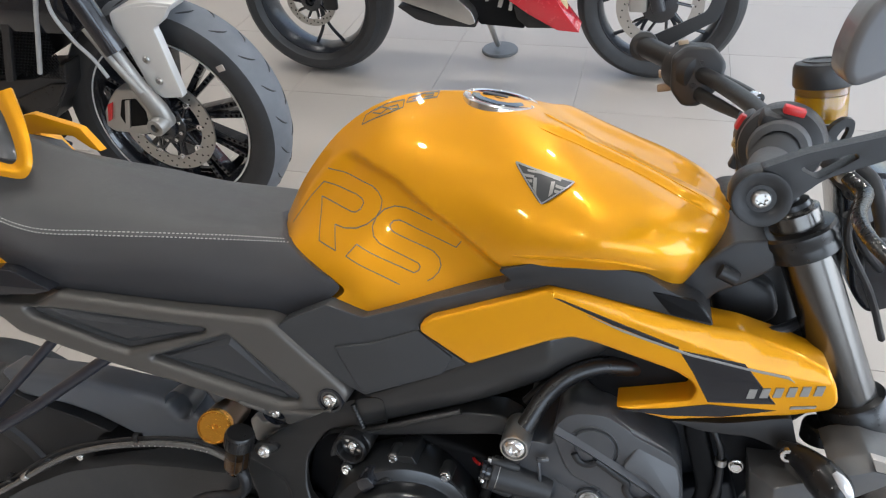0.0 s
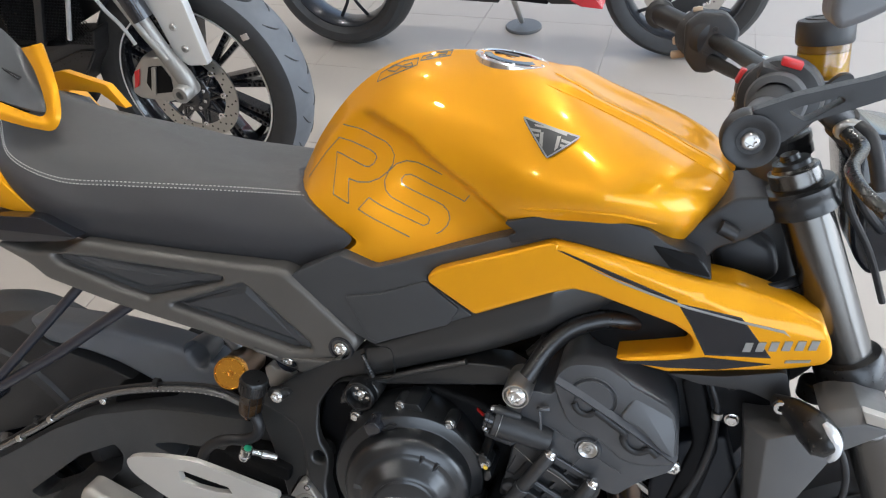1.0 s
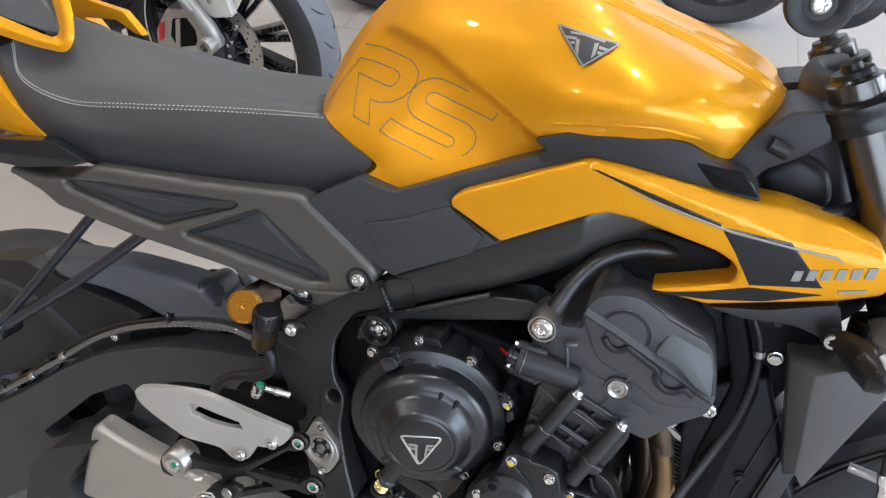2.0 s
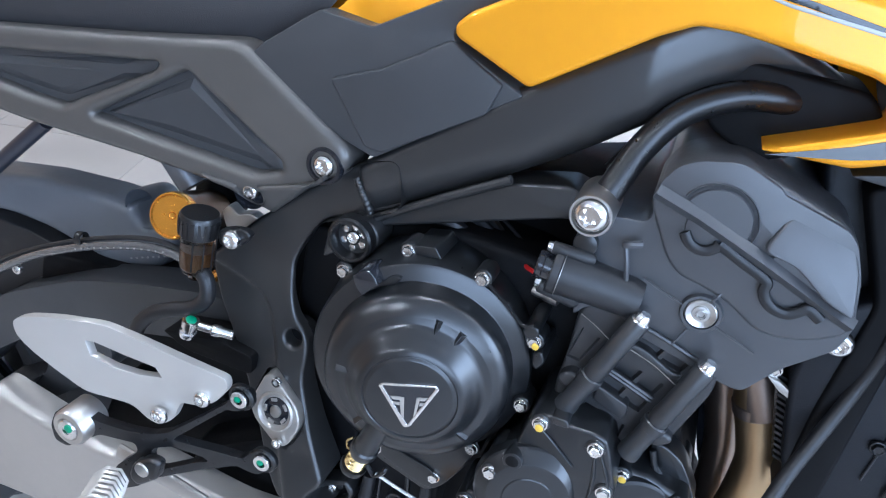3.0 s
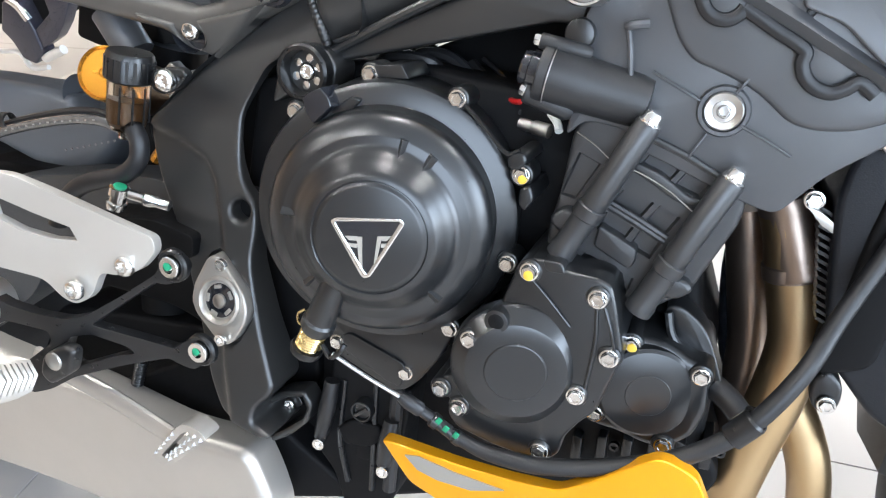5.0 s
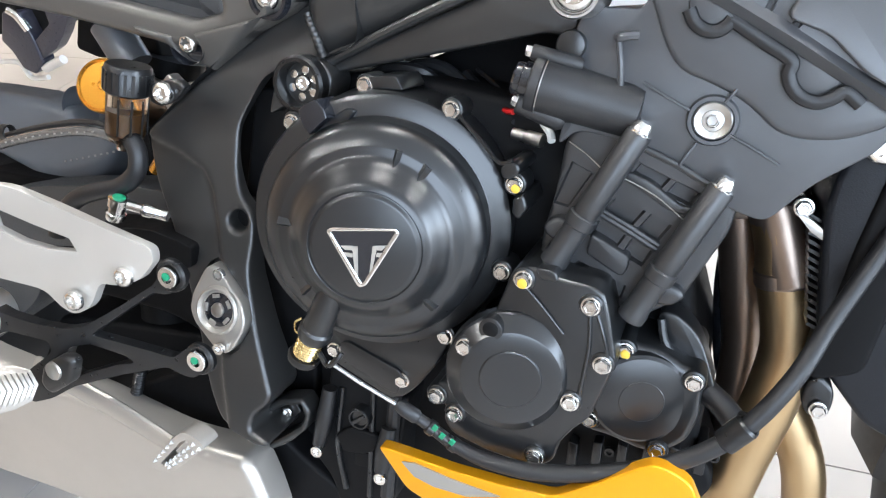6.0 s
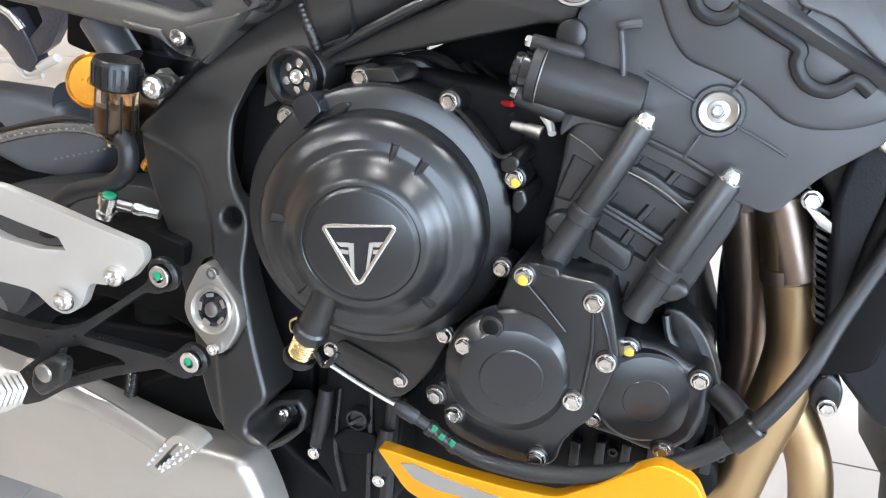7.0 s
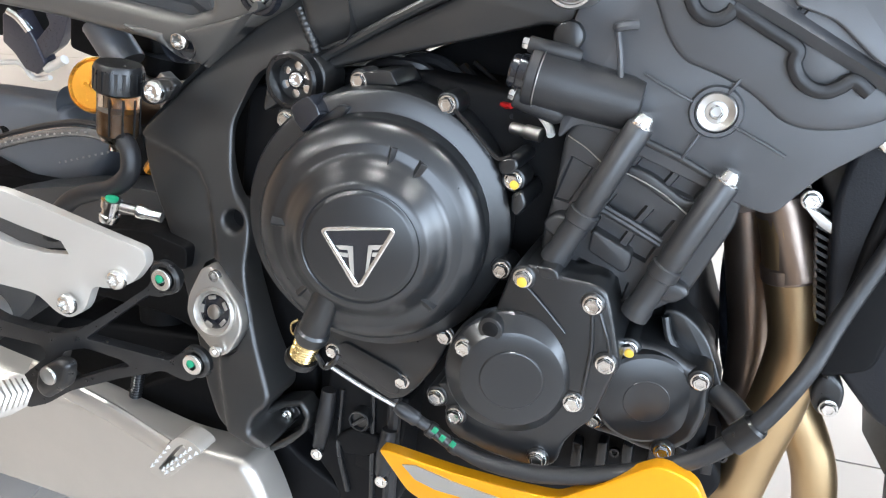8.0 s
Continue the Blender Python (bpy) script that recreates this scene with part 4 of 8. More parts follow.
relief("frame_beam", BEAM, -.08, -.149, FRAME, label="satin black aluminium frame beam", edge=0.010, r=0.02, sharp=50, step=0.006, height=beam_round)
relief("frame_beam", BEAM, .08, .149, FRAME, label="satin black aluminium frame beam", edge=0.010, r=0.02, sharp=50, step=0.012)
tube("frame_rib", [(-0.1139, -0.142, 0.6364), (-0.0486, -0.146, 0.6676), (0.0112, -0.146, 0.6937)], 0.004, FRAME, 10)
plate("frame_gusset", [(-0.1176, 0.635), (0.0099, 0.6883), (0.0583, 0.6934), (0.0819, 0.683), (0.0753, 0.6626), (0.0566, 0.6652), (-0.1149, 0.6279)], -.10, -.140, FRAME, 0.006, 0.006)
tube("weld_seam", [(-0.1292, -0.1405, 0.6724), (-0.1218, -0.1425, 0.6564), (-0.1153, -0.1400, 0.6369)], [0.0042 - 0.0006 * (k % 2) for k in range(19)], FRAME, 12, count=55)
tube("frame_stay", [(0.0833, -0.175, 0.6861), (0.0938, -0.165, 0.7068), (0.1104, -0.15, 0.7362), (0.1337, -0.14, 0.7612), (0.1659, -0.13, 0.7742), (0.1960, -0.122, 0.7745), (0.2250, -0.100, 0.7640)], 0.0108, SATIN, 20, count=48)
tube("frame_stay", [(0.0847, -0.12, 0.7055), (0.1108, -0.12, 0.7388), (0.1396, -0.12, 0.766), (0.172, -0.12, 0.7819), (0.2000, -0.118, 0.7815), (0.2280, -0.100, 0.7720)], 0.006, SATIN, 12)
BX_, BZ_ = 0.0846, 0.6926
part("stay_eye", bm_move(bm_lathe([(0.0165, -.15), (0.0165, -.194), (0.0155, -.197), (0.0140, -.197), (0.0132, -.193), (0, -.193)], 36), pose(BX_, 0, BZ_)), STEEL, bike)
bolt(bike, BX_, BZ_, -.193, 0.0125, "torx")
PIVOT_FOLD = [(-0.2835, 0.571), (-0.2488, 0.5596), (-0.2241, 0.5477), (-0.2135, 0.531), (-0.2064, 0.5001), (-0.2006, 0.4656), (-0.1991, 0.4186), (-0.1952, 0.3753), (-0.1868, 0.3313), (-0.1863, 0.2837)]
pivot_step = fold(PIVOT_FOLD, 0.0042, 0.0058)
LOZ = [(-0.2153, 0.4659), (-0.2091, 0.4695), (-0.2023, 0.4676), (-0.1768, 0.4413), (-0.173, 0.4269), (-0.1748, 0.4172), (-0.1842, 0.4013), (-0.1908, 0.3963), (-0.1988, 0.3969), (-0.2237, 0.4188), (-0.2287, 0.4296), (-0.2267, 0.4434)]
pivot = relief("pivot_plate", [(-0.0851, 0.6966), (-0.1177, 0.6907), (-0.161, 0.6667), (-0.2314, 0.6187), (-0.2885, 0.57), (-0.2776, 0.5309), (-0.2507, 0.4765), (-0.2251, 0.4025), (-0.2137, 0.3599), (-0.1993, 0.3302), (-0.1586, 0.318), (-0.1459, 0.3218), (-0.1676, 0.3304), (-0.1648, 0.3439), (-0.1519, 0.3563), (-0.148, 0.3653), (-0.1644, 0.4126), (-0.1766, 0.4672), (-0.1732, 0.4907), (-0.1728, 0.5062), (-0.1776, 0.5175), (-0.1867, 0.5279), (-0.1919, 0.5477), (-0.1921, 0.5824), (-0.1831, 0.5992), (-0.1643, 0.6272), (-0.1196, 0.6389), (-0.0821, 0.6514)], -.15, -.180, FRAME, label="satin black swingarm pivot casting", edge=0.004, r=0.012, sharp=50, step=0.0035, holes=(ellipse(-0.189, 0.5068, .0088, .0088, 20),), pockets=((shrink(LOZ, -0.0032), 0.0012, 0.006),),
               height=lambda x, z: 0.20 * (z - 0.434) + pivot_step(x, z))
# Near-black sheets added for the dark cavity and hole behind the pivot casting.
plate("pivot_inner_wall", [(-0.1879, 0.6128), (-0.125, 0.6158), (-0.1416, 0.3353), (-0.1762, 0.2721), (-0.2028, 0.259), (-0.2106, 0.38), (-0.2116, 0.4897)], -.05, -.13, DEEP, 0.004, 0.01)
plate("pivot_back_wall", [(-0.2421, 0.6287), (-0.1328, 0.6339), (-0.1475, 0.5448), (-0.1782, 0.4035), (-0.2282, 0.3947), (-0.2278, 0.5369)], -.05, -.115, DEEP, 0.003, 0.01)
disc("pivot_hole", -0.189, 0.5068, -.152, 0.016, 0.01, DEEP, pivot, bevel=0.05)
PVX, PVZ = -0.1254, 0.6225
part("bolt_cup", bm_move(bm_lathe([(0.0215, -.165), (0.0215, -.180), (0.0195, -.182), (0.0170, -.182), (0.0156, -.168), (0, -.168)], 36), pose(PVX, 0.014, PVZ)), SATIN, pivot)
plate("cup_lug", [(-0.1514, 0.6247), (-0.1316, 0.6406), (-0.1103, 0.6406), (-0.1003, 0.627), (-0.1061, 0.6093), (-0.1247, 0.6032), (-0.1442, 0.6046), (-0.1592, 0.5947)], -.125, -.156, FRAME, 0.008, 0.012, pivot)
disc("bolt_washer", PVX, PVZ, -.155, 0.0135, 0.004, DEEP, pivot)
bolt(pivot, PVX, PVZ, -.156, 0.0074, "torx")
for k in range(6):
    a = radians(60 * k + 20)
    disc("bolt_lobe", PVX + 0.0105 * math.cos(a), PVZ + 0.0105 * math.sin(a), -.1575, 0.0034, 0.003, CHROME, pivot, sides=10)
loz = plate("pivot_cover", LOZ, -.172, -.186, SILVER, 0.002, 0.004, label="satin silver lozenge-shaped pivot cover", rake=(0.20, 0.434))
LX, LZ = -0.1995, 0.4333
part("pivot_ring", bm_move(bm_lathe([(0.0205, -.183), (0.0205, -.1885), (0.0185, -.190), (0.0165, -.188), (0.0155, -.184), (0, -.184)], 40), pose(LX, 0, LZ)), SILVER, loz)
disc("pivot_core", LX, LZ, -.1865, 0.0155, 0.004, BLACK_GLOSS, loz)
for k in range(5):
    a = radians(72 * k + 30)
    part("cutout_land", bm_move(bm_box(-0.0036, 0.0036, -.1875, -.185, -0.0016, 0.0016, 0.0006), pose(LX + 0.0118 * math.cos(a), 0, LZ + 0.0118 * math.sin(a), 0, 90 - math.degrees(a), 0)), SILVER, loz)
disc("pivot_nut", LX, LZ, -.1885, 0.0062, 0.004, STEEL, loz)
for ob in loz.children:
    for v in ob.data.vertices:
        v.co.y += 0.20 * (v.co.z - 0.434)
bolt(loz, -0.2011, 0.4623, -.178, 0.0052, "allen")
bolt(loz, -0.1952, 0.4018, -.194, 0.0052, "allen")
bolt(pivot, *[(-0.1553, 0.3288)][0], -.157, 0.0058, "torx")
plate("lower_clamp", [(-0.1851, 0.3217), (-0.1753, 0.3339), (-0.1541, 0.3478), (-0.1323, 0.3533), (-0.1246, 0.3417), (-0.1294, 0.3236), (-0.1481, 0.3056), (-0.1695, 0.2913), (-0.1839, 0.2918), (-0.19, 0.3058)], -.150, -.170, FRAME, 0.003, 0.004, pivot, holes=([(-0.1814, 0.3168), (-0.1716, 0.329), (-0.1487, 0.3434), (-0.1349, 0.3466), (-0.131, 0.3363), (-0.1361, 0.3237), (-0.1536, 0.3101), (-0.1691, 0.298), (-0.1791, 0.299), (-0.1839, 0.3073)],))
# A near-black sheet paints the shade inside the clamp.
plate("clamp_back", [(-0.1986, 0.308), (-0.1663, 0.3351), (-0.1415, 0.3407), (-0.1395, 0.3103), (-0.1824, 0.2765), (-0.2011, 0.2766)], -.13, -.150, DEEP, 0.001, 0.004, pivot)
plate("clamp_tab", [(-0.1649, 0.3353), (-0.1494, 0.3411), (-0.1419, 0.3302), (-0.1528, 0.3218), (-0.1646, 0.3214)], -.145, -.156, SATIN, 0.001, 0.003, pivot)

# -- upper rear bolts and brackets --
MX, MZ = -0.2337, 0.6474
relief("subframe_foot", [(-0.2752, 0.6518), (-0.2522, 0.6449), (-0.2406, 0.6333), (-0.2247, 0.6298), (-0.2167, 0.625), (-0.2125, 0.6286), (-0.1707, 0.6612), (-0.1487, 0.6793), (-0.15, 0.672), (-0.1742, 0.6655), (-0.2401, 0.652), (-0.285, 0.66)], -.110, -.163, GRAPHITE, sub, edge=0.005, r=0.006, holes=(ellipse(MX, MZ, 0.0118, 0.0150, 24, 20),), height=lambda x, z: 0.5 * (0.660 - z), sharp=50, step=0.005)
part("bolt_cup", bm_move(bm_lathe([(0.0175, -.154), (0.0165, -.148), (0.0155, -.145), (0, -.145)], 32), pose(MX, 0, MZ)), BLACK_GLOSS, sub)
bolt(sub, MX, MZ, -.151, 0.0082, "torx")

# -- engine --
# Near-black body: the shade between the covers is in its colour.
plate("crankcase", [(-0.1778, 0.6212), (-0.0615, 0.6325), (0.0278, 0.6182), (0.0744, 0.5968), (0.1846, 0.5621), (0.1855, 0.5259), (0.173, 0.4989), (0.177, 0.4643), (0.1949, 0.4124), (0.1918, 0.3424), (0.0896, 0.2817), (-0.1048, 0.2133), (-0.1538, 0.2258), (-0.1861, 0.3077)], .04, -.12, DEEP, 0.008, 0.01, label="engine crankcase, near-black for the shade behind its covers")
CX, CZ = -0.037, 0.5262
RI, RF, RV, RS, RO = 0.0382, 0.0568, 0.0654, 0.0806, 0.0976


def facing(x, y, z):
    """The seat of a round cover whose axis toes in a little towards the rear."""
    return Matrix.Translation((x, y, z)) @ pose(0, 0, 0, 0, 0, 13) @ Matrix.Translation((0, -y, 0))


clutch = part("clutch_cover", bm_move(bm_lathe([
    (0, -.2355), (RI - .003, -.2355), (RI - .001, -.2351), (RI, -.2340), (RI + .001, -.2338), (RI + .0018, -.2347), (RI + .004, -.2343), (RI + .008, -.2322),
    (RF - .007, -.2262), (RF - .004, -.2242), (RF - .001, -.2205), (RF + .002, -.2178), (RF + .004, -.2170), (RV, -.2163), (RV + .001, -.2161), (RS - .007, -.2112), (RS - .003, -.2085), (RS - .0008, -.2050), (RS, -.2005),
    (RS + .0004, -.1870), (RS + .0010, -.1848), (RS + .003, -.1842), (RO - .005, -.1832), (RO - .0015, -.1815), (RO, -.1775), (RO, -.12)], 112), facing(CX, -.2355, CZ)), ENGINE, bike,
    "round black coated clutch cover with stepped rings", 40)
FC = facing(CX, -.2355, CZ)


def bm_wedge(a, r0, r1, half):
    """A three-sided buttress that leans on the step between two rings."""
    bm = bmesh.new()
    at = lambda r, s, y: bm.verts.new((r * math.cos(a) - s * math.sin(a), y, r * math.sin(a) + s * math.cos(a)))
    tip, base0, base1, crest = at(r0 + .004, 0, -.2215), at(r1, half, -.2140), at(r1, -half, -.2140), at(r1 - .0005, half * 0.3, -.2196)
    foot0, foot1 = at(r0 + .004, half * 0.9, -.2150), at(r0 + .004, -half * 0.9, -.2150)
    for q in ((tip, crest, base0), (tip, base1, crest), (tip, base0, foot0), (tip, foot1, base1), (crest, base1, base0), (tip, foot0, foot1), (foot0, base0, base1, foot1)):
        bm.faces.new(q)
    bmesh.ops.bevel(bm, geom=bm.edges[:], offset=0.0003, segments=1, affect="EDGES", profile=0.5)
    return bm


for ang, w in ((53, 1.0), (72, 0.8), (171, 1.0), (-47, 1.0), (-140, 0.8)):
    a = radians(ang)
    ca, sa = math.cos(a), math.sin(a)
    rib = bm_wedge(a, RF - .012, RV + .002, .0052 * w)
    part("cover_rib", bm_move(rib, FC), ENGINE, clutch)
TRI = [(-0.0627, 0.538), (-0.0588, 0.5405), (-0.0145, 0.5423), (-0.0122, 0.5388), (-0.0357, 0.4997), (-0.0412, 0.4985)]
TRI_IN = [(-0.0594, 0.5377), (-0.015, 0.5404), (-0.0382, 0.5014)]


def emblem(name, outline, y0, y1, mat, bevel, r, label="", holes=()):
    flat = [(x - CX, z - CZ) for x, z in outline]
    return part(name, bm_move(bm_plate(flat, y0, y1, bevel, [[(x - CX, z - CZ) for x, z in h] for h in holes], 2, r), FC), mat, clutch, label)


emblem("emblem_rim", TRI, -.234, -.2372, CHROME, 0.0006, 0.004, "silver rimmed triangular emblem", (rounded(TRI_IN, 0.002),))
emblem("emblem_field", TRI_IN, -.234, -.2362, BLACK_GLOSS, 0, 0.002)
for o in ([(-0.0448, 0.5279), (-0.041, 0.528), (-0.0411, 0.5061), (-0.0434, 0.5106)], [(-0.0307, 0.5289), (-0.0274, 0.5294), (-0.0312, 0.5123), (-0.0335, 0.5072)], [(-0.0527, 0.528), (-0.0443, 0.5283), (-0.0445, 0.5252), (-0.0499, 0.5252)],
          [(-0.0521, 0.5234), (-0.0446, 0.5228), (-0.0447, 0.52), (-0.0493, 0.5206)], [(-0.0274, 0.5294), (-0.0213, 0.5298), (-0.0243, 0.5263), (-0.0279, 0.5262)], [(-0.028, 0.5242), (-0.0231, 0.5245), (-0.0252, 0.5214), (-0.0285, 0.5214)]):
    emblem("emblem_bar", o, -.235, -.2369, SILVER, 0, 0)
for x, z, dab in ((-0.0667, 0.6257, 0), (-0.0006, 0.6131, 0), (0.0475, 0.5649, 1), (0.0413, 0.499, 0), (-0.001, 0.4391, 0),
                  (-0.0982, 0.4087, 0), (-0.1292, 0.5944, 0), (-0.0372, 0.3933, 0)):
    disc("bolt_boss", x, z, -.170, 0.0086, 0.022, ENGINE, clutch, bevel=0.25, sides=24)
    bolt(clutch, x, z, -.170, 0.0068, "hex", turn=x * 9000 % 60)
    if dab:
        disc("paint_dab", x + 0.002, z - 0.002, -.1755, 0.0032, 0.002, YELLOW_DAB, clutch, sides=10)
plate("cover_lug", [(-0.0638, 0.6321), (-0.0422, 0.6341), (-0.036, 0.6241), (-0.0597, 0.6238)], -.13, -.172, ENGINE, 0.001, 0.002, clutch)
plate("cover_lug", [(0.0482, 0.5563), (0.0559, 0.5599), (0.0591, 0.5496), (0.0528, 0.5409), (0.0479, 0.5444)], -.13, -.176, ENGINE, 0.002, 0.003, clutch)
plate("cover_lug", [(0.0376, 0.5768), (0.0434, 0.5819), (0.0512, 0.581), (0.0526, 0.5743), (0.0458, 0.569), (0.0398, 0.5692)], -.13, -.176, ENGINE, 0.002, 0.004, clutch)
plate("cover_flange", [(-0.0921, 0.4165), (-0.0848, 0.4198), (-0.0391, 0.4026), (-0.0348, 0.3954), (-0.0409, 0.3809), (-0.0498, 0.3821), (-0.0917, 0.4043)], -.12, -.173, ENGINE, 0.0008, 0.003, clutch)
plate("cover_skirt", [(-0.1124, 0.4367), (-0.0721, 0.4238), (-0.0001, 0.4417), (0.0045, 0.4378), (-0.0092, 0.4111), (-0.026, 0.3876), (-0.0374, 0.3769), (-0.0484, 0.3734), (-0.1015, 0.3979)], -.12, -.170, ENGINE, 0.004, 0.006, clutch)
tube("cover_flange_wire", [(0.0028, -0.17, 0.6115), (0.022, -0.172, 0.594), (0.0369, -0.174, 0.5802), (0.0469, -0.175, 0.5831)], 0.0016, ENGINE, 6, clutch)
# oil filler tab
plate("oil_filler_tab", [(-0.1026, 0.6102), (-0.0965, 0.6151), (-0.0879, 0.6186), (-0.0818, 0.6122), (-0.0795, 0.6058), (-0.0878, 0.5988), (-0.094, 0.5929), (-0.1001, 0.601)], -.18, -.205, BLACK_GLOSS, 0.0010, 0.0015, label="black oil filler plug")
plate("oil_filler_base", [(-0.1078, 0.5884), (-0.0889, 0.5997), (-0.0705, 0.6124), (-0.0628, 0.611), (-0.0711, 0.6008), (-0.0896, 0.5877), (-0.1036, 0.5826)], -.17, -.194, ENGINE, 0.0015, 0.003)

# clutch release arm, spring and cable
LEV0, LEV1 = [(-0.068, -0.226, 0.4855), (-0.0853, -0.222, 0.4491)]
turned("release_arm", LEV0, LEV1, [(0, -.006), (0.0085, -.005), (0.0098, 0.001), (0.0108, 0.026), (0.0112, 0.034), (0.0128, 0.036), (0.0130, 0.042), (0.011, 0.046), (0, 0.046)], ENGINE)
SP0, SP1 = [(-0.0874, -0.222, 0.446), (-0.097, -0.22, 0.4264)]
turned("return_spring", SP0, SP1, [(0.0088, 0.0)] + [(0.0092 + 0.0008 * (k % 3 == 1), 0.0008 * k) for k in range(1, 26)] + [(0.0088, 0.021)], BRASS, label="gold coloured return spring")
turned("spring_seat", SP1, SP0, [(0, -0.003), (0.0120, -0.003), (0.0128, 0.0), (0.0120, 0.003), (0, 0.003)], SATIN)
tube("spring_clip", [(-0.096, -0.222, 0.459), (-0.1007, -0.224, 0.4554), (-0.1003, -0.224, 0.4482), (-0.0959, -0.222, 0.4462)], 0.0010, BRASS, 6)
tube("cable_clip", [(-0.0825, -0.222, 0.433), (-0.0747, -0.224, 0.4253), (-0.0653, -0.226, 0.4328), (-0.0624, -0.224, 0.4379)], 0.0022, SATIN, 8)
tube("inner_cable", [(-0.0725, -0.225, 0.4291), (-0.0461, -0.222, 0.4143), (-0.014, -0.218, 0.3985)], 0.0016, STEEL, 8, label="bare steel clutch cable")
turned("cable_boot", *[(-0.0202, -0.22, 0.403), (0.0038, -0.214, 0.3866)], [(0, 0), (0.0036, 0), (0.0050, 0.004), (0.0056, 0.008), (0.0056, 0.018), (0.0042, 0.020), (0.0044, 0.022), (0.0042, 0.024), (0.0044, 0.026), (0.0042, 0.028), (0.0044, 0.034), (0, 0.034)], RUBBER)
turned("cable_adjuster", *[(0.0025, -0.214, 0.3867), (0.0252, -0.21, 0.3706)], [(0, 0), (0.0052, 0), (0.0060, 0.001), (0.0060, 0.006), (0.0046, 0.007), (0.0048, 0.021), (0.0058, 0.022), (0.0058, 0.027), (0.0044, 0.029), (0, 0.032)], SATIN, label="black cable adjuster with green paint marks")
for q in [(0.0108, -0.2205, 0.3898), (0.016, -0.2195, 0.3839), (0.0229, -0.217, 0.3788)]:
    part("paint_dab", bm_move(bm_box(-.0020, .0020, -.0006, .0006, -.0030, .0030, 0.0004), Matrix.Translation(q) @ pose(0, 0, 0, 10, 32, 0)), GREEN, bike)
tube("clutch_cable", [(0.0229, -0.211, 0.3731), (0.0421, -0.211, 0.3669), (0.0633, -0.211, 0.3653), (0.0877, -0.21, 0.3659), (0.126, -0.206, 0.373), (0.1759, -0.2, 0.3907), (0.2139, -0.195, 0.4204), (0.2413, -0.185, 0.4608), (0.2590, -0.165, 0.4960), (0.2833, -0.145, 0.5444), (0.2974, -0.137, 0.5791), (0.3055, -0.14, 0.6157), (0.3084, -0.145, 0.6461), (0.3085, -0.145, 0.6699), (0.3062, -0.145, 0.6965), (0.2999, -0.145, 0.714), (0.2877, -0.14, 0.7383)], [0.0050, 0.0056, 0.0062, 0.0064, 0.0064, 0.0064, 0.0064, 0.0062, 0.006, 0.0058, 0.0055, 0.0052, 0.0048, 0.0042, 0.0038, 0.0036, 0.0036], RUBBER, 16, label="thick black rubber-sheathed cable", count=130)
turned("cable_sleeve", *[(0.2056, -0.196, 0.4114), (0.221, -0.195, 0.43)], [(0.0072, 0), (0.0088, 0.001), (0.0088, 0.020), (0.0072, 0.022)], SATIN)
plate("cable_guide", [(0.2127, 0.43), (0.2229, 0.4282), (0.2282, 0.4191), (0.2219, 0.4112), (0.2115, 0.4129)], -.18, -.190, SATIN, 0.002, 0.004)

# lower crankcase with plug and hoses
# The case and its step are near-black: the dimness down here is coloured in.
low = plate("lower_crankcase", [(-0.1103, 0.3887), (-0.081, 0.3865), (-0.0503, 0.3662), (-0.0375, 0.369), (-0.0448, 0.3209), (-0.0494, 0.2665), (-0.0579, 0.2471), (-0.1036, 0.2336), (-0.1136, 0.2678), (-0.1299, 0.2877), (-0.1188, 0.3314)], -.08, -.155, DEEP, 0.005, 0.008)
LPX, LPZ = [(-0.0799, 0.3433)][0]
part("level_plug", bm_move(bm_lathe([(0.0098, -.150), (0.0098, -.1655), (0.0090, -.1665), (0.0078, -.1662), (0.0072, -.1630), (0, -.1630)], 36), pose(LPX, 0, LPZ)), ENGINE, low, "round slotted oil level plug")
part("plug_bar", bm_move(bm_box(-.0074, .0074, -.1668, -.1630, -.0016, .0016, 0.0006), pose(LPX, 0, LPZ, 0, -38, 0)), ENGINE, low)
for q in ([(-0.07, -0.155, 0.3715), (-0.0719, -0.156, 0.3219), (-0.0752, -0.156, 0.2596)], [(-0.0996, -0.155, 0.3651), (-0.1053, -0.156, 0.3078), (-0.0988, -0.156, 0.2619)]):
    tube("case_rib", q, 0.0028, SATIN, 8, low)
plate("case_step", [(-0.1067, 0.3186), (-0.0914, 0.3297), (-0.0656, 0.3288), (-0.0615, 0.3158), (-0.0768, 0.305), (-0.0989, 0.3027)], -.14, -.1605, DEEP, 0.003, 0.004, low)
# A dark patch paints the shade of a notch.
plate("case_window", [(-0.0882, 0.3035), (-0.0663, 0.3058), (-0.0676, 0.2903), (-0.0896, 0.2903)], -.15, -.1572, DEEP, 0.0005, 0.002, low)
for u in range(6):
    x, z = Vector([(0.0975, 0.3376)][0]).lerp(Vector([(0.1957, 0.3568)][0]), u / 5)
    plate("sump_rib", [(x - .004, z - .016), (x + .004, z - .016), (x + .0045, z + .006 + 0.003 * (u % 2)), (x - .003, z + .008)], -.10, -.132, SATIN, 0.001, 0.0015)
    if u % 2:
        bolt(bike, x + 0.010, z - 0.002, -.124, 0.0042, "allen", SATIN)
tube("drain_hose", [(-0.1087, -0.162, 0.3656), (-0.1128, -0.165, 0.3387), (-0.1201, -0.165, 0.3085)], [0.0065, 0.0075, 0.006], RUBBER, 12)
bolt(bike, -0.1173, 0.3072, -.172, 0.0055, "allen")
tube("drain_hose", [(-0.0514, -0.165, 0.3421), (-0.054, -0.168, 0.3214), (-0.0577, -0.168, 0.299)], [0.0065, 0.0085, 0.0065], RUBBER, 12)
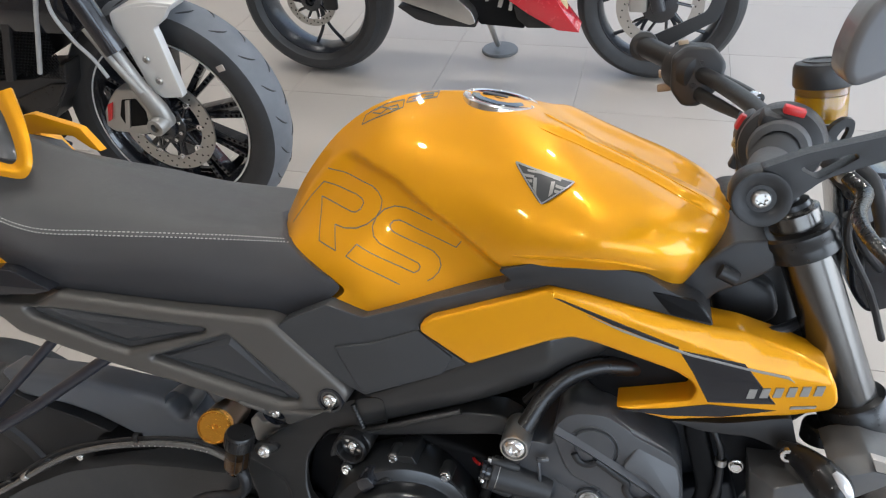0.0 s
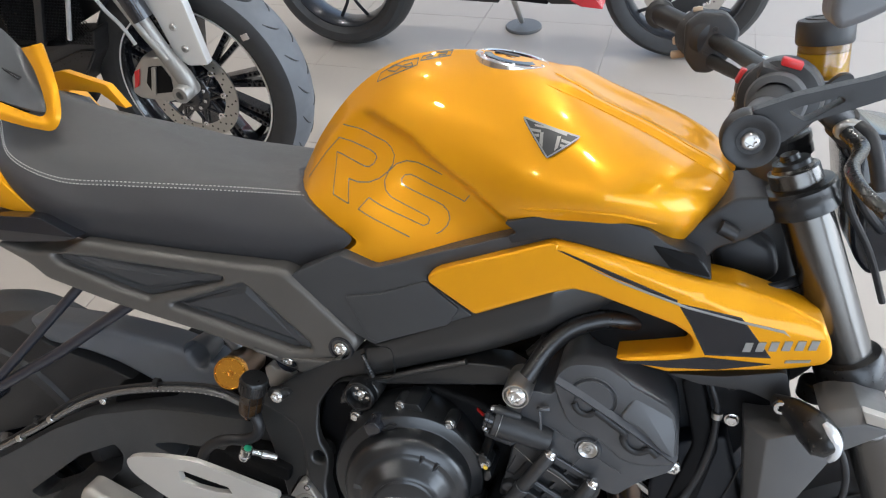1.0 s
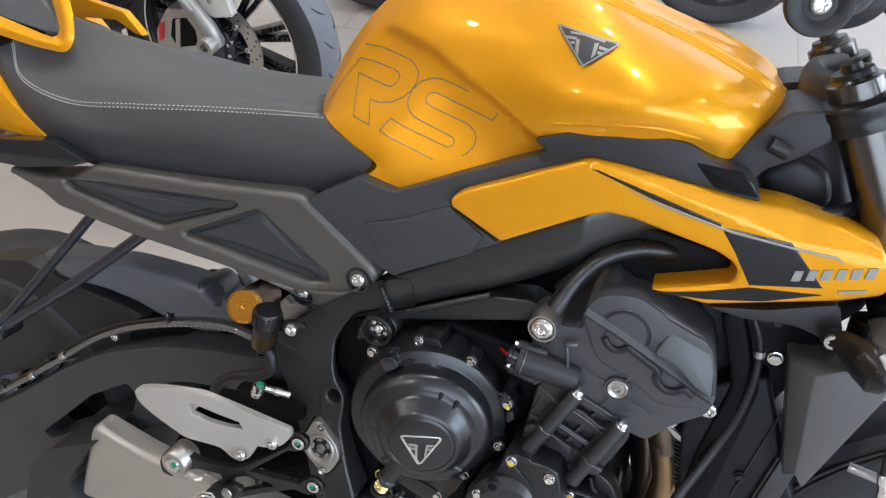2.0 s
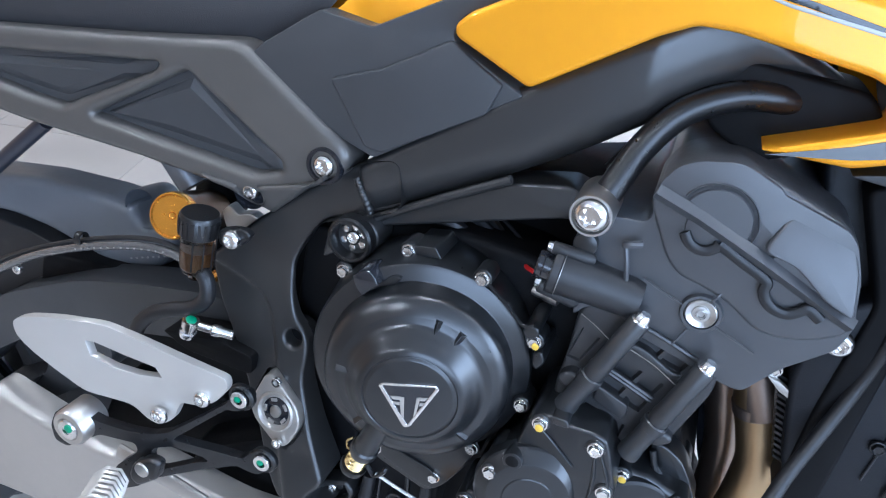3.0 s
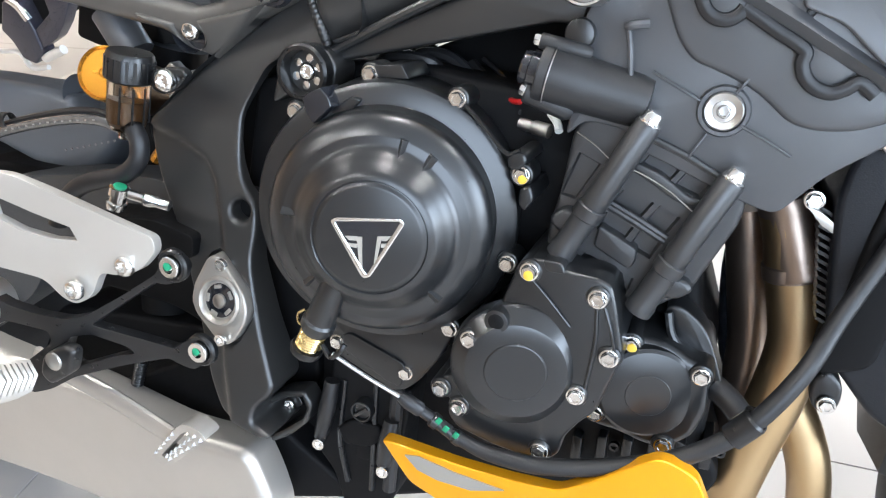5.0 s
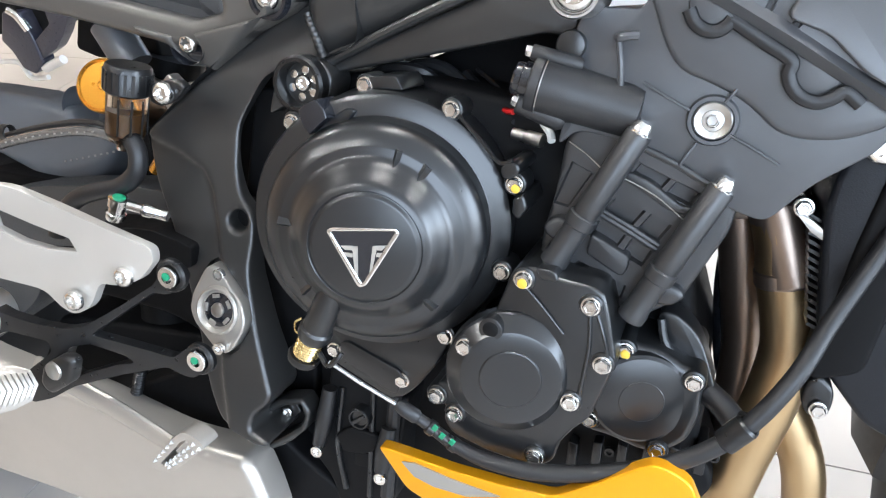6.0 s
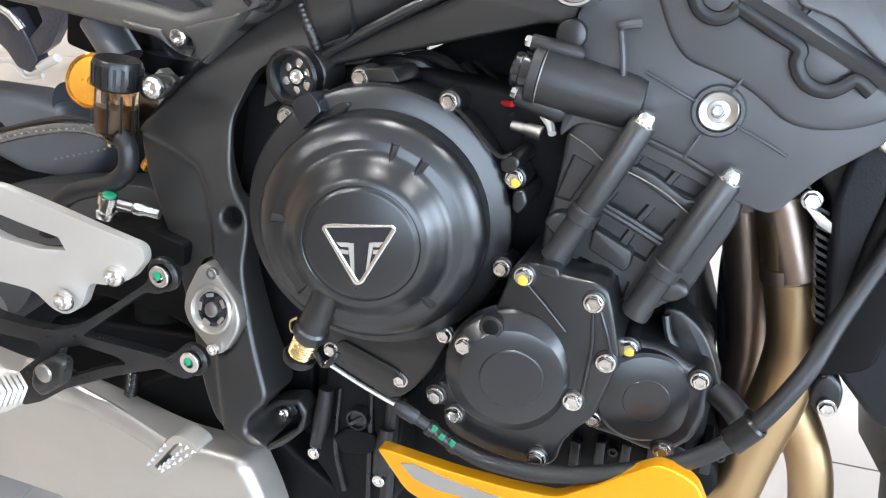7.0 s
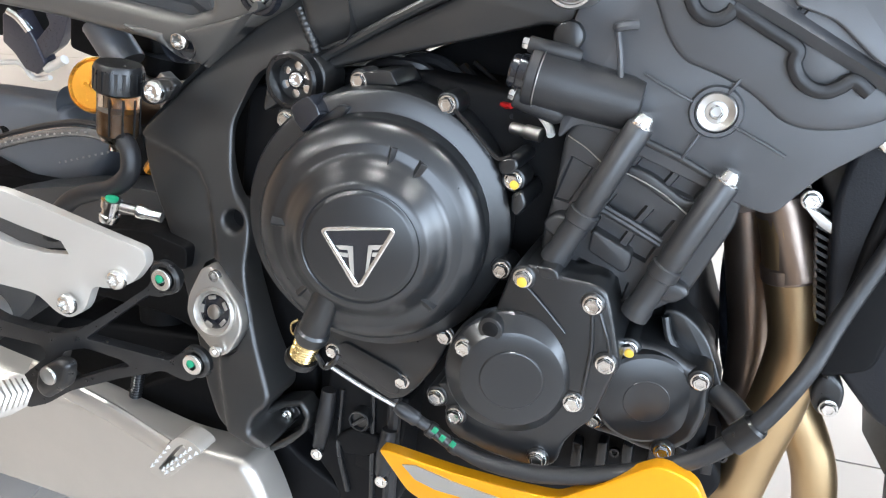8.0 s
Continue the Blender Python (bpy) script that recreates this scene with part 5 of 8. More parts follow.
bolt(bike, -0.0553, 0.2973, -.174, 0.0055, "allen")
tube("vent_pipe", [(-0.0489, -0.158, 0.3709), (-0.0513, -0.16, 0.328), (-0.0563, -0.16, 0.2682)], 0.006, RUBBER, 10)

# generator cover
gen = plate("generator_cover", [(0.0562, 0.511), (0.0637, 0.5161), (0.0733, 0.5166), (0.0886, 0.5109), (0.1108, 0.5091), (0.1197, 0.5054), (0.1246, 0.4888), (0.1315, 0.4575), (0.1294, 0.4479), (0.1173, 0.4092), (0.1078, 0.4002), (0.0969, 0.3838), (0.0949, 0.3691), (0.0801, 0.3585), (0.0682, 0.3612), (0.0422, 0.3652), (0.0155, 0.3733), (0.0087, 0.3839), (0.0108, 0.3964), (0.0028, 0.3994), (-0.0004, 0.4073), (0.0054, 0.4151), (0.0107, 0.4153), (0.0149, 0.4346), (0.0173, 0.4508), (0.0273, 0.4593), (0.0443, 0.4752)], -.11, -.198, ENGINE, 0.006, 0.006, label="black crankshaft end cover with hex bolts", segments=3)
GX, GZ = 0.0628, 0.4357
G1, G2 = 0.0468, 0.0216
part("cover_dome", bm_move(bm_lathe([(0, -.2118), (G2 - .0008, -.2118), (G2, -.2115), (G2 + .0005, -.2108), (G1 * 0.70, -.2106), (G1 * 0.76, -.2100), (G1 * 0.97, -.2020), (G1, -.2000), (G1, -.19)], 64), facing(GX, -.2125, GZ)), ENGINE, gen, "", 11)
disc("blind_hole", 0.0472, 0.4724, -.2132, 0.0085, 0.02, ENGINE, gen, bevel=0.1)
# A dark disc on the boss paints the shade inside the hole.
disc("hole_floor", 0.0472, 0.4724, -.2137, 0.0064, 0.004, DEEP, gen, bevel=0.3)
tube("cover_web", [(0.0645, -0.199, 0.5037), (0.0789, -0.2, 0.4901), (0.0949, -0.199, 0.4719)], 0.0010, ENGINE, 8, gen)
tube("cover_web", [(0.1117, -0.199, 0.4891), (0.113, -0.2, 0.4632), (0.1092, -0.199, 0.4279)], 0.0015, ENGINE, 8, gen)
tube("cover_web", [(0.1167, -0.199, 0.4899), (0.1229, -0.2, 0.4733), (0.1266, -0.199, 0.457)], 0.0013, ENGINE, 8, gen)
for x, z, dab in ((0.0648, 0.5073, 1), (0.1117, 0.4955, 0), (0.1229, 0.4545, 0), (0.1033, 0.4212, 0), (0.081, 0.3706, 0),
                  (0.0186, 0.3919, 0), (0.0038, 0.4042, 0), (0.0291, 0.4556, 0)):
    lift = -.214 if x < GX - 0.03 and z > GZ else -.201
    disc("bolt_boss", x, z, lift + 0.0015, 0.0088, 0.05, ENGINE, gen, bevel=0.25, sides=24)
    bolt(gen, x, z, lift + 0.0015, 0.0070, "hex", turn=x * 7000 % 60)
    if dab:
        disc("paint_dab", x + 0.0005, z - 0.0015, -.2050, 0.0036, 0.002, YELLOW_DAB, gen, sides=10)
plate("cover_lug", [(0.0727, 0.5169), (0.0867, 0.5158), (0.089, 0.5082), (0.0758, 0.5086)], -.15, -.199, ENGINE, 0.002, 0.003, gen)

# starter gear cover
st = plate("starter_cover", [(0.1239, 0.4487), (0.127, 0.458), (0.1343, 0.4624), (0.1421, 0.4604), (0.159, 0.4584), (0.1766, 0.4482), (0.1857, 0.4478), (0.1911, 0.4383), (0.1886, 0.4291), (0.1899, 0.4118), (0.1832, 0.3898), (0.1675, 0.376), (0.1519, 0.3749), (0.1294, 0.3812), (0.115, 0.3825), (0.1071, 0.3888), (0.1116, 0.4007), (0.1204, 0.4189)], -.09, -.170, ENGINE, 0.006, 0.006, label="small round black engine cover")
TX, TZ = 0.1504, 0.4201
T1, T2 = 0.0357, 0.0154
part("cover_dome", bm_move(bm_lathe([(0, -.1785), (T2, -.1785), (T2 + .0005, -.1781), (T1 * 0.60, -.1778), (T1 * 0.90, -.1758), (T1 * 0.97, -.1742), (T1, -.170), (T1, -.15)], 64), facing(TX, -.1800, TZ)), ENGINE, st, "", 9)
for x, z, dab in ((0.1345, 0.4549, 1), (0.1827, 0.4397, 0), (0.1146, 0.3945, 0), (0.1641, 0.3803, 0)):
    disc("bolt_boss", x, z, -.1725, 0.0084, 0.05, ENGINE, st, bevel=0.25, sides=24)
    bolt(st, x, z, -.1725, 0.0066, "hex", turn=x * 7000 % 60)
    if dab:
        disc("paint_dab", x + 0.0008, z - 0.001, -.1778, 0.0034, 0.002, YELLOW_DAB, st, sides=10)
plate("breather_cover", [(0.1528, 0.4791), (0.1646, 0.479), (0.177, 0.47), (0.1847, 0.4592), (0.1912, 0.4438), (0.1976, 0.4264), (0.1917, 0.4251), (0.1838, 0.4396), (0.1665, 0.4495), (0.155, 0.4589)], -.125, -.150, ENGINE, 0.006, 0.006)
tube("breather_rib", [(0.1552, -0.155, 0.4756), (0.1596, -0.156, 0.4596), (0.1704, -0.155, 0.4459), (0.1863, -0.153, 0.4362)], 0.003, ENGINE, 8)
tube("hose_stub", [(0.1924, -0.145, 0.4207), (0.2037, -0.15, 0.4146), (0.212, -0.155, 0.408)], 0.009, RUBBER, 12)

# cylinder block
BLOCK_POCKETS = (
    [(0.1337, 0.5923), (0.1546, 0.584), (0.1441, 0.5687), (0.1256, 0.58)], [(0.1579, 0.5824), (0.1736, 0.5748), (0.1644, 0.5607), (0.1474, 0.5675)],
    [(0.1157, 0.5609), (0.137, 0.5545), (0.1283, 0.5416), (0.108, 0.5502)], [(0.1404, 0.5529), (0.1548, 0.5466), (0.1462, 0.5329), (0.1315, 0.54)],
    [(0.1063, 0.5444), (0.1259, 0.5357), (0.1188, 0.5235), (0.1012, 0.5317)], [(0.1295, 0.5342), (0.1446, 0.5271), (0.1385, 0.5149), (0.1235, 0.5217)],
    [(0.0948, 0.5134), (0.1118, 0.5067), (0.1067, 0.4941), (0.0893, 0.5016)], [(0.1155, 0.5052), (0.1295, 0.4994), (0.126, 0.487), (0.1103, 0.493)],
    [(0.0848, 0.5837), (0.0998, 0.5767), (0.0849, 0.5507), (0.0738, 0.5526)])
cyl = relief("cylinder_block", [(0.0793, 0.5965), (0.0854, 0.6066), (0.1178, 0.6113), (0.1867, 0.5766), (0.194, 0.5668), (0.1907, 0.546), (0.167, 0.4955), (0.1375, 0.4739), (0.1189, 0.488), (0.0842, 0.5041), (0.0668, 0.5102), (0.0675, 0.5271), (0.0749, 0.5605)], .12, -.163, BLOCK, label="dark grey cast cylinder block with pocketed ribs", edge=0.004, r=0.006, step=0.006, pockets=[(o, 0.0012, 0.0055 if i < 8 else 0.003) for i, o in enumerate(BLOCK_POCKETS)])
for q in ([(0.1325, -0.166, 0.5968), (0.1544, -0.167, 0.5881), (0.1755, -0.166, 0.5768)], [(0.1079, -0.163, 0.5518), (0.1276, -0.164, 0.5426), (0.1478, -0.163, 0.5315)], [(0.1066, -0.163, 0.5489), (0.1264, -0.164, 0.5397), (0.1467, -0.163, 0.5286)]):
    tube("cast_rib", q, 0.0024, BLOCK, 8, cyl, smooth=False)
plate("cast_ledge", [(0.1032, 0.5363), (0.1301, 0.5226), (0.1296, 0.5128), (0.1256, 0.5073), (0.1006, 0.5209)], -.15, -.1690, BLOCK, 0.002, 0.003, cyl)
plate("cast_ledge", [(0.1229, 0.5812), (0.1385, 0.5756), (0.1594, 0.5615), (0.1666, 0.5615), (0.1646, 0.5553), (0.1511, 0.5575), (0.1358, 0.5671), (0.1206, 0.5753)], -.15, -.1672, BLOCK, 0.002, 0.004, cyl)
plate("cast_foot", [(0.0684, 0.5379), (0.0796, 0.5474), (0.0976, 0.54), (0.1011, 0.534), (0.091, 0.5253), (0.077, 0.5283)], -.14, -.174, BLOCK, 0.004, 0.006, cyl)
plate("cast_foot", [(0.1456, 0.5022), (0.1551, 0.5094), (0.1663, 0.5055), (0.1692, 0.4995), (0.16, 0.4914), (0.1481, 0.4927)], -.14, -.172, BLOCK, 0.004, 0.006, cyl)
tube("gasket_line", [(0.0825, -0.166, 0.5973), (0.0954, -0.168, 0.5902), (0.1102, -0.169, 0.579), (0.1242, -0.168, 0.5753), (0.1449, -0.168, 0.5654), (0.1629, -0.168, 0.5521), (0.1733, -0.169, 0.5468)], 0.0005, STEEL, 6, cyl)
for a, b in (([(0.1288, -0.182, 0.6084), (0.0818, -0.178, 0.5181)]), ([(0.1817, -0.18, 0.5777), (0.1378, -0.176, 0.4866)])):
    turned("stud_boss", a, b, [(0, -.002), (0.0074, -.002), (0.0086, 0.0), (0.0086, 0.05), (0.0092, 0.055), (0.0086, 0.060), (0.0088, 0.096), (0.0098, 0.100), (0.0098, 0.106), (0, 0.108)], BLOCK, cyl)
    turned("stud_nut", a, b, [(0, -.009), (0.0040, -.009), (0.0056, -.007), (0.0066, -.003), (0.0078, -.002), (0.0078, 0.0), (0, 0.0)], CHROME, cyl, sides=12)
    turned("cast_collar", Vector(a).lerp(Vector(b), 0.62), b, [(0.009, 0), (0.0104, 0.001), (0.0104, 0.009), (0.009, 0.010)], BLOCK, cyl)

# cylinder head and cam cover
head = plate("cylinder_head", [(0.0809, 0.6729), (0.0904, 0.6838), (0.1239, 0.6828), (0.1253, 0.7008), (0.1367, 0.7296), (0.1807, 0.7367), (0.2522, 0.7011), (0.2696, 0.6642), (0.2738, 0.627), (0.2665, 0.6078), (0.2336, 0.5832), (0.2107, 0.5564), (0.1955, 0.5601), (0.1244, 0.5887), (0.1138, 0.6016), (0.0865, 0.6056), (0.0741, 0.5924), (0.0825, 0.6398)], .12, -.165, CASTING, 0.005, 0.008, label="dark grey cylinder head with raised cam cover")
cam_cover = plate("cam_cover", [(0.1228, 0.6987), (0.1241, 0.7119), (0.137, 0.7299), (0.1512, 0.7361), (0.1803, 0.7386), (0.212, 0.7232), (0.2513, 0.7033), (0.2607, 0.6939), (0.2691, 0.6659), (0.2716, 0.6286), (0.2667, 0.6214), (0.2466, 0.6123), (0.2249, 0.6103), (0.2087, 0.6136), (0.189, 0.6305), (0.1698, 0.6399), (0.1484, 0.6472), (0.1382, 0.6609)], -.10, -.1695, CASTING, 0.004, 0.010)
plate("cam_cover_top", [(0.1242, 0.7129), (0.1371, 0.7308), (0.1512, 0.7369), (0.1795, 0.7393), (0.2063, 0.7245), (0.2089, 0.7208), (0.253, 0.7019), (0.2603, 0.6929), (0.2681, 0.6671), (0.2703, 0.6358), (0.2657, 0.6401), (0.2491, 0.6498), (0.2035, 0.6757), (0.1575, 0.6999)], -.12, -.1735, CASTING, 0.005, 0.008, cam_cover)
plate("cam_cover_facet", [(0.2154, 0.7062), (0.2283, 0.7113), (0.251, 0.7023), (0.2589, 0.6935), (0.2654, 0.6717), (0.2679, 0.6417), (0.2486, 0.6516), (0.2261, 0.6723), (0.2024, 0.6807)], -.160, -.1805, CASTING, 0.003, 0.006, cam_cover, rake=(0.25, 0.67), slant=(0.10, 0.235))
tube("cover_bar", [(0.1259, -0.174, 0.7112), (0.1582, -0.175, 0.6968), (0.2042, -0.175, 0.6719), (0.2697, -0.174, 0.634)], 0.0058, CASTING, 4, cam_cover, smooth=False)
for x, z, r in ((0.1691, 0.6949, 0.028), (0.2315, 0.6603, 0.030)):
    part("cam_boss", bm_move(bm_lathe([(0, -.1755), (r - .0045, -.1755), (r - .0035, -.1735), (r - .0010, -.1735), (r, -.1750), (r + .001, -.173), (r + .001, -.16)], 32, -34, 146), pose(x, 0, z)), CASTING, cam_cover)
for x, z in [(0.1658, 0.687), (0.2248, 0.6544)]:
    part("screw_recess", bm_move(bm_lathe([(0.0, -.1725), (0.013, -.1725), (0.0165, -.1715), (0.0175, -.169), (0.0175, -.16)], 24, 146, 326), pose(x, 0, z)), CASTING, cam_cover)
# Dark tubes stand in for the shade in the cam cover's groove.
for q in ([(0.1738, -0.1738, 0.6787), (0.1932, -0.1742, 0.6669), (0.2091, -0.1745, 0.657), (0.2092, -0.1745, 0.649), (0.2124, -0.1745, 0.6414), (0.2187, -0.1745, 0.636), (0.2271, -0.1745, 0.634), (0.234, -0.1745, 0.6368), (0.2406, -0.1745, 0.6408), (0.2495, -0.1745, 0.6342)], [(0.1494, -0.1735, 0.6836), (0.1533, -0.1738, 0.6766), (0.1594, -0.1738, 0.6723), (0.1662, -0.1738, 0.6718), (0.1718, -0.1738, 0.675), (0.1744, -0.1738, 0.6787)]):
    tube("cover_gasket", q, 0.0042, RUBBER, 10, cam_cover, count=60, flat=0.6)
HX, HZ = 0.1712, 0.6182
part("plug_seat", bm_move(bm_lathe([(0.0160, -.16), (0.0160, -.1672), (0.0150, -.1690), (0.0128, -.1690), (0.0124, -.1660), (0, -.1660)], 40), pose(HX, 0, HZ)), CASTING, head)
plug = part("access_plug", bm_move(bm_lathe([(0.0118, -.164), (0.0118, -.1686), (0.0110, -.1694), (0.0068, -.1680), (0.0064, -.1688), (0.0042, -.1690), (0.0040, -.1660), (0, -.1660)], 40), pose(HX, 0, HZ)), STEEL, head, "bright steel access plug")
part("hex_socket", bm_move(bm_lathe([(0.0041, -.1691), (0.0034, -.1693), (0.0031, -.1670), (0, -.1668)], 6), pose(HX, 0, HZ)), ALU, plug)
for q in ([(0.1271, -0.169, 0.6393), (0.1447, -0.17, 0.6301), (0.1568, -0.169, 0.6239)], [(0.1825, -0.169, 0.6103), (0.1976, -0.17, 0.6031), (0.2127, -0.169, 0.5946)], [(0.1633, -0.169, 0.6038), (0.157, -0.17, 0.593), (0.1541, -0.168, 0.587)], [(0.1768, -0.169, 0.63), (0.18, -0.17, 0.6346), (0.1826, -0.169, 0.6385)]):
    tube("cast_web", q, 0.0010, CASTING, 6, head)
tube("cast_loop", [(0.109, -0.172, 0.6655), (0.1112, -0.174, 0.6663), (0.1158, -0.174, 0.6673), (0.1214, -0.172, 0.6677)], 0.003, CASTING, 8, head)
tube("cast_loop", [(0.1097, -0.172, 0.6648), (0.1127, -0.174, 0.6492), (0.114, -0.172, 0.6305)], 0.0020, CASTING, 8, head)
disc("core_plug", 0.0798, 0.6599, -.173, 0.0095, 0.02, ENGINE, head)
bolt(head, 0.2696, 0.6073, -.150, 0.0105, "torx")
bolt(head, 0.2359, 0.5584, -.122, 0.0070, "hex")

# coolant outlet with its screws
C0, C1 = [(0.0439, -0.172, 0.6379), (0.1141, -0.166, 0.6214)]
out = turned("coolant_outlet", C0, C1, [(0, 0.012), (0.0192, 0.012), (0.0200, 0.013), (0.0200, 0.0185), (0.0192, 0.0190), (0.0186, 0.042), (0.0178, 0.044), (0.0168, 0.076), (0.0150, 0.084), (0, 0.086)], PLASTIC, label="black moulded coolant outlet housing")
turned("outlet_seam", Vector(C0).lerp(Vector(C1), 0.27), C1, [(0.0190, 0), (0.0203, 0), (0.0203, 0.0006), (0.0190, 0.0006)], STEEL, out)
turned("outlet_cap", C0, C1, [(0, 0.000), (0.0100, 0.000), (0.0112, 0.0015), (0.0112, 0.005), (0.0125, 0.006), (0.0125, 0.013), (0, 0.013)], BLACK_GLOSS, out)
for a, b, k in ([(0.056, -0.176, 0.6551), (0.0824, -0.172, 0.649)] + [0.0052], [(0.0481, -0.176, 0.6226), (0.0888, -0.17, 0.6078)] + [0.0075]):
    turned("screw_boss", a, b, [(0, 0), (k * 0.9, 0), (k, 0.001), (k * 1.05, 0.030), (k * 0.7, 0.034), (0, 0.034)], PLASTIC, out, sides=24)
    turned("outlet_screw", Vector(a) + (Vector(a) - Vector(b)).normalized() * 0.004, b, [(0, 0), (0.0030, 0), (0.0038, 0.001), (0.0038, 0.004), (0.0048, 0.0045), (0.0048, 0.006), (0, 0.006)], CHROME, out, sides=6)
tube("red_wire", [(0.0134, -0.1, 0.61), (0.0238, -0.12, 0.6078), (0.0331, -0.13, 0.6085)], 0.0022, RED, 6)
tube("white_wire", [(0.0561, -0.13, 0.6019), (0.0635, -0.14, 0.5973), (0.0662, -0.145, 0.5925)], 0.0030, WHITE_PAINT, 8)
turned("sensor_plug", *[(0.0351, -0.135, 0.5941), (0.0583, -0.14, 0.591)], [(0, 0), (0.004, 0), (0.0045, 0.006), (0.0040, 0.010), (0.0052, 0.012), (0.0052, 0.024), (0, 0.026)], STEEL)
for q in ([(-0.1006, -0.1, 0.6217), (-0.0757, -0.11, 0.6324), (-0.0472, -0.11, 0.631), (-0.0372, -0.1, 0.6211)], [(-0.0708, -0.1, 0.6239), (-0.0604, -0.09, 0.6343), (-0.0364, -0.09, 0.633), (-0.0128, -0.09, 0.6168)], [(-0.0212, -0.08, 0.6284), (-0.0035, -0.09, 0.613), (0.0041, -0.09, 0.5872), (0.0235, -0.1, 0.5749)]):
    tube("wiring_loom", q, 0.0050, RUBBER, 8)

# Bright rods made up for the silver glints in the dark gap.
for q, k in (([(-0.097, -0.06, 0.6371), (-0.0811, -0.07, 0.6275), (-0.0657, -0.07, 0.6246), (-0.0545, -0.06, 0.6187)], 0.0028), ([(-0.0809, -0.05, 0.6399), (-0.0648, -0.06, 0.6339), (-0.0612, -0.06, 0.6249), (-0.0532, -0.05, 0.6207)], 0.0022), ([(-0.0925, -0.05, 0.6394), (-0.0735, -0.06, 0.6354), (-0.0593, -0.06, 0.6388)], 0.0032)):
    tube("throttle_linkage", q, k, CHROME, 8, label="thin plated rod put in for silver glints")
tube("wiring_loom", [(-0.0224, -0.08, 0.6189), (-0.0024, -0.09, 0.6145), (0.015, -0.1, 0.5996), (0.0318, -0.12, 0.5995)], 0.0022, RUBBER, 8)
tube("wiring_loom", [(-0.0119, -0.08, 0.6327), (0.0074, -0.09, 0.6216), (0.0259, -0.1, 0.6068), (0.0518, -0.12, 0.5864)], 0.0018, RUBBER, 8)

# headers; the two inner ones are coloured darker in place of shade
for pts in ([(0.2257, -0.075, 0.5405), (0.2326, -0.078, 0.5187), (0.2372, -0.078, 0.493), (0.2455, -0.078, 0.458), (0.2481, -0.078, 0.4303), (0.242, -0.075, 0.3831), (0.2306, -0.07, 0.3301), (0.2188, -0.065, 0.2667)],
            [(0.202, -0.01, 0.5205), (0.2073, -0.01, 0.4943), (0.2121, -0.01, 0.4648), (0.2193, -0.01, 0.4245), (0.2227, -0.01, 0.3928), (0.2212, -0.008, 0.3409), (0.213, -0.005, 0.2835), (0.201, 0.0, 0.2128)],
            [(0.2295, 0.06, 0.5046), (0.2359, 0.06, 0.476), (0.243, 0.06, 0.4441), (0.2518, 0.06, 0.4001), (0.2559, 0.06, 0.3655), (0.25, 0.06, 0.3091), (0.2385, 0.06, 0.2479), (0.225, 0.06, 0.1749)]):
    part("header_pipe", bm_tube(pts, 0.0212 if pts[0][1] < -.05 else 0.0200, 24, 60), EXHAUST if pts[0][1] < -.05 else EXHAUST_DARK, bike, "bronze heat-tinted steel exhaust header" if pts[0][1] < -.05 else "steel exhaust header with its shade in the colour")
tube("coolant_pipe", [(0.2007, 0.0, 0.4956), (0.1995, 0.0, 0.4645), (0.2024, 0.0, 0.4222), (0.2092, 0.0, 0.3788), (0.2228, 0.0, 0.3354)], 0.0105, BLACK_GLOSS, 18, label="black painted coolant pipe")
plate("radiator_bracket", [(0.2316, 0.5554), (0.2408, 0.5526), (0.2531, 0.5433), (0.2663, 0.5307), (0.2573, 0.5345), (0.2415, 0.5442)], -.125, -.13, SILVER, 0.001, 0.001, label="thin bright aluminium radiator bracket")
turned("header_collar", *[(0.2355, -0.078, 0.4989), (0.2381, -0.078, 0.4869)], [(0.0200, -.002), (0.0222, 0.0), (0.0222, 0.010), (0.0200, 0.012)], EXHAUST_DARK)
turned("header_joint", *[(0.223, -0.075, 0.5487), (0.2306, -0.078, 0.527)], [(0.0195, 0), (0.0215, 0.002), (0.0215, 0.010), (0.0205, 0.014), (0.0205, 0.062)], EXHAUST_DARK)
tube("header_pipe", [(0.2561, -0.02, 0.3609), (0.2746, -0.02, 0.326), (0.2871, -0.02, 0.2888), (0.2962, -0.01, 0.2295)], 0.0185, EXHAUST, 20)

# belly pan
plate("belly_pan", [(-0.0383, 0.3583), (-0.0279, 0.3584), (0.022, 0.3526), (0.065, 0.3507), (0.0997, 0.3519), (0.1278, 0.3701), (0.1556, 0.3911), (0.1641, 0.396), (0.1766, 0.3941), (0.1895, 0.3872), (0.202, 0.3609), (0.1767, 0.3253), (0.0494, 0.299), (-0.0144, 0.3265)], -.204, -.215, YELLOW, 0.008, 0.006, label="yellow belly pan with a silver stripe", segments=5, sharp=50, both=False)
plate("silver_graphic", [(-0.0176, 0.3504), (-0.007, 0.3522), (0.0222, 0.3461), (0.0613, 0.3413), (0.0356, 0.334), (0.0089, 0.3354), (-0.0071, 0.3401)], -.210, -.2163, SILVER_DECAL, 0, 0)
plate("belly_pan", [(-0.0383, 0.29), (0.0997, 0.285), (0.15, 0.275), (0.1767, 0.25), (0.0494, 0.235), (-0.0144, 0.25)], .185, .215, YELLOW, 0.008, 0.006)
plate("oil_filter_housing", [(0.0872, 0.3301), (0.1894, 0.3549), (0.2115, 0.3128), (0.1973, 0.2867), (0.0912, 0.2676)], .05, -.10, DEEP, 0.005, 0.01)
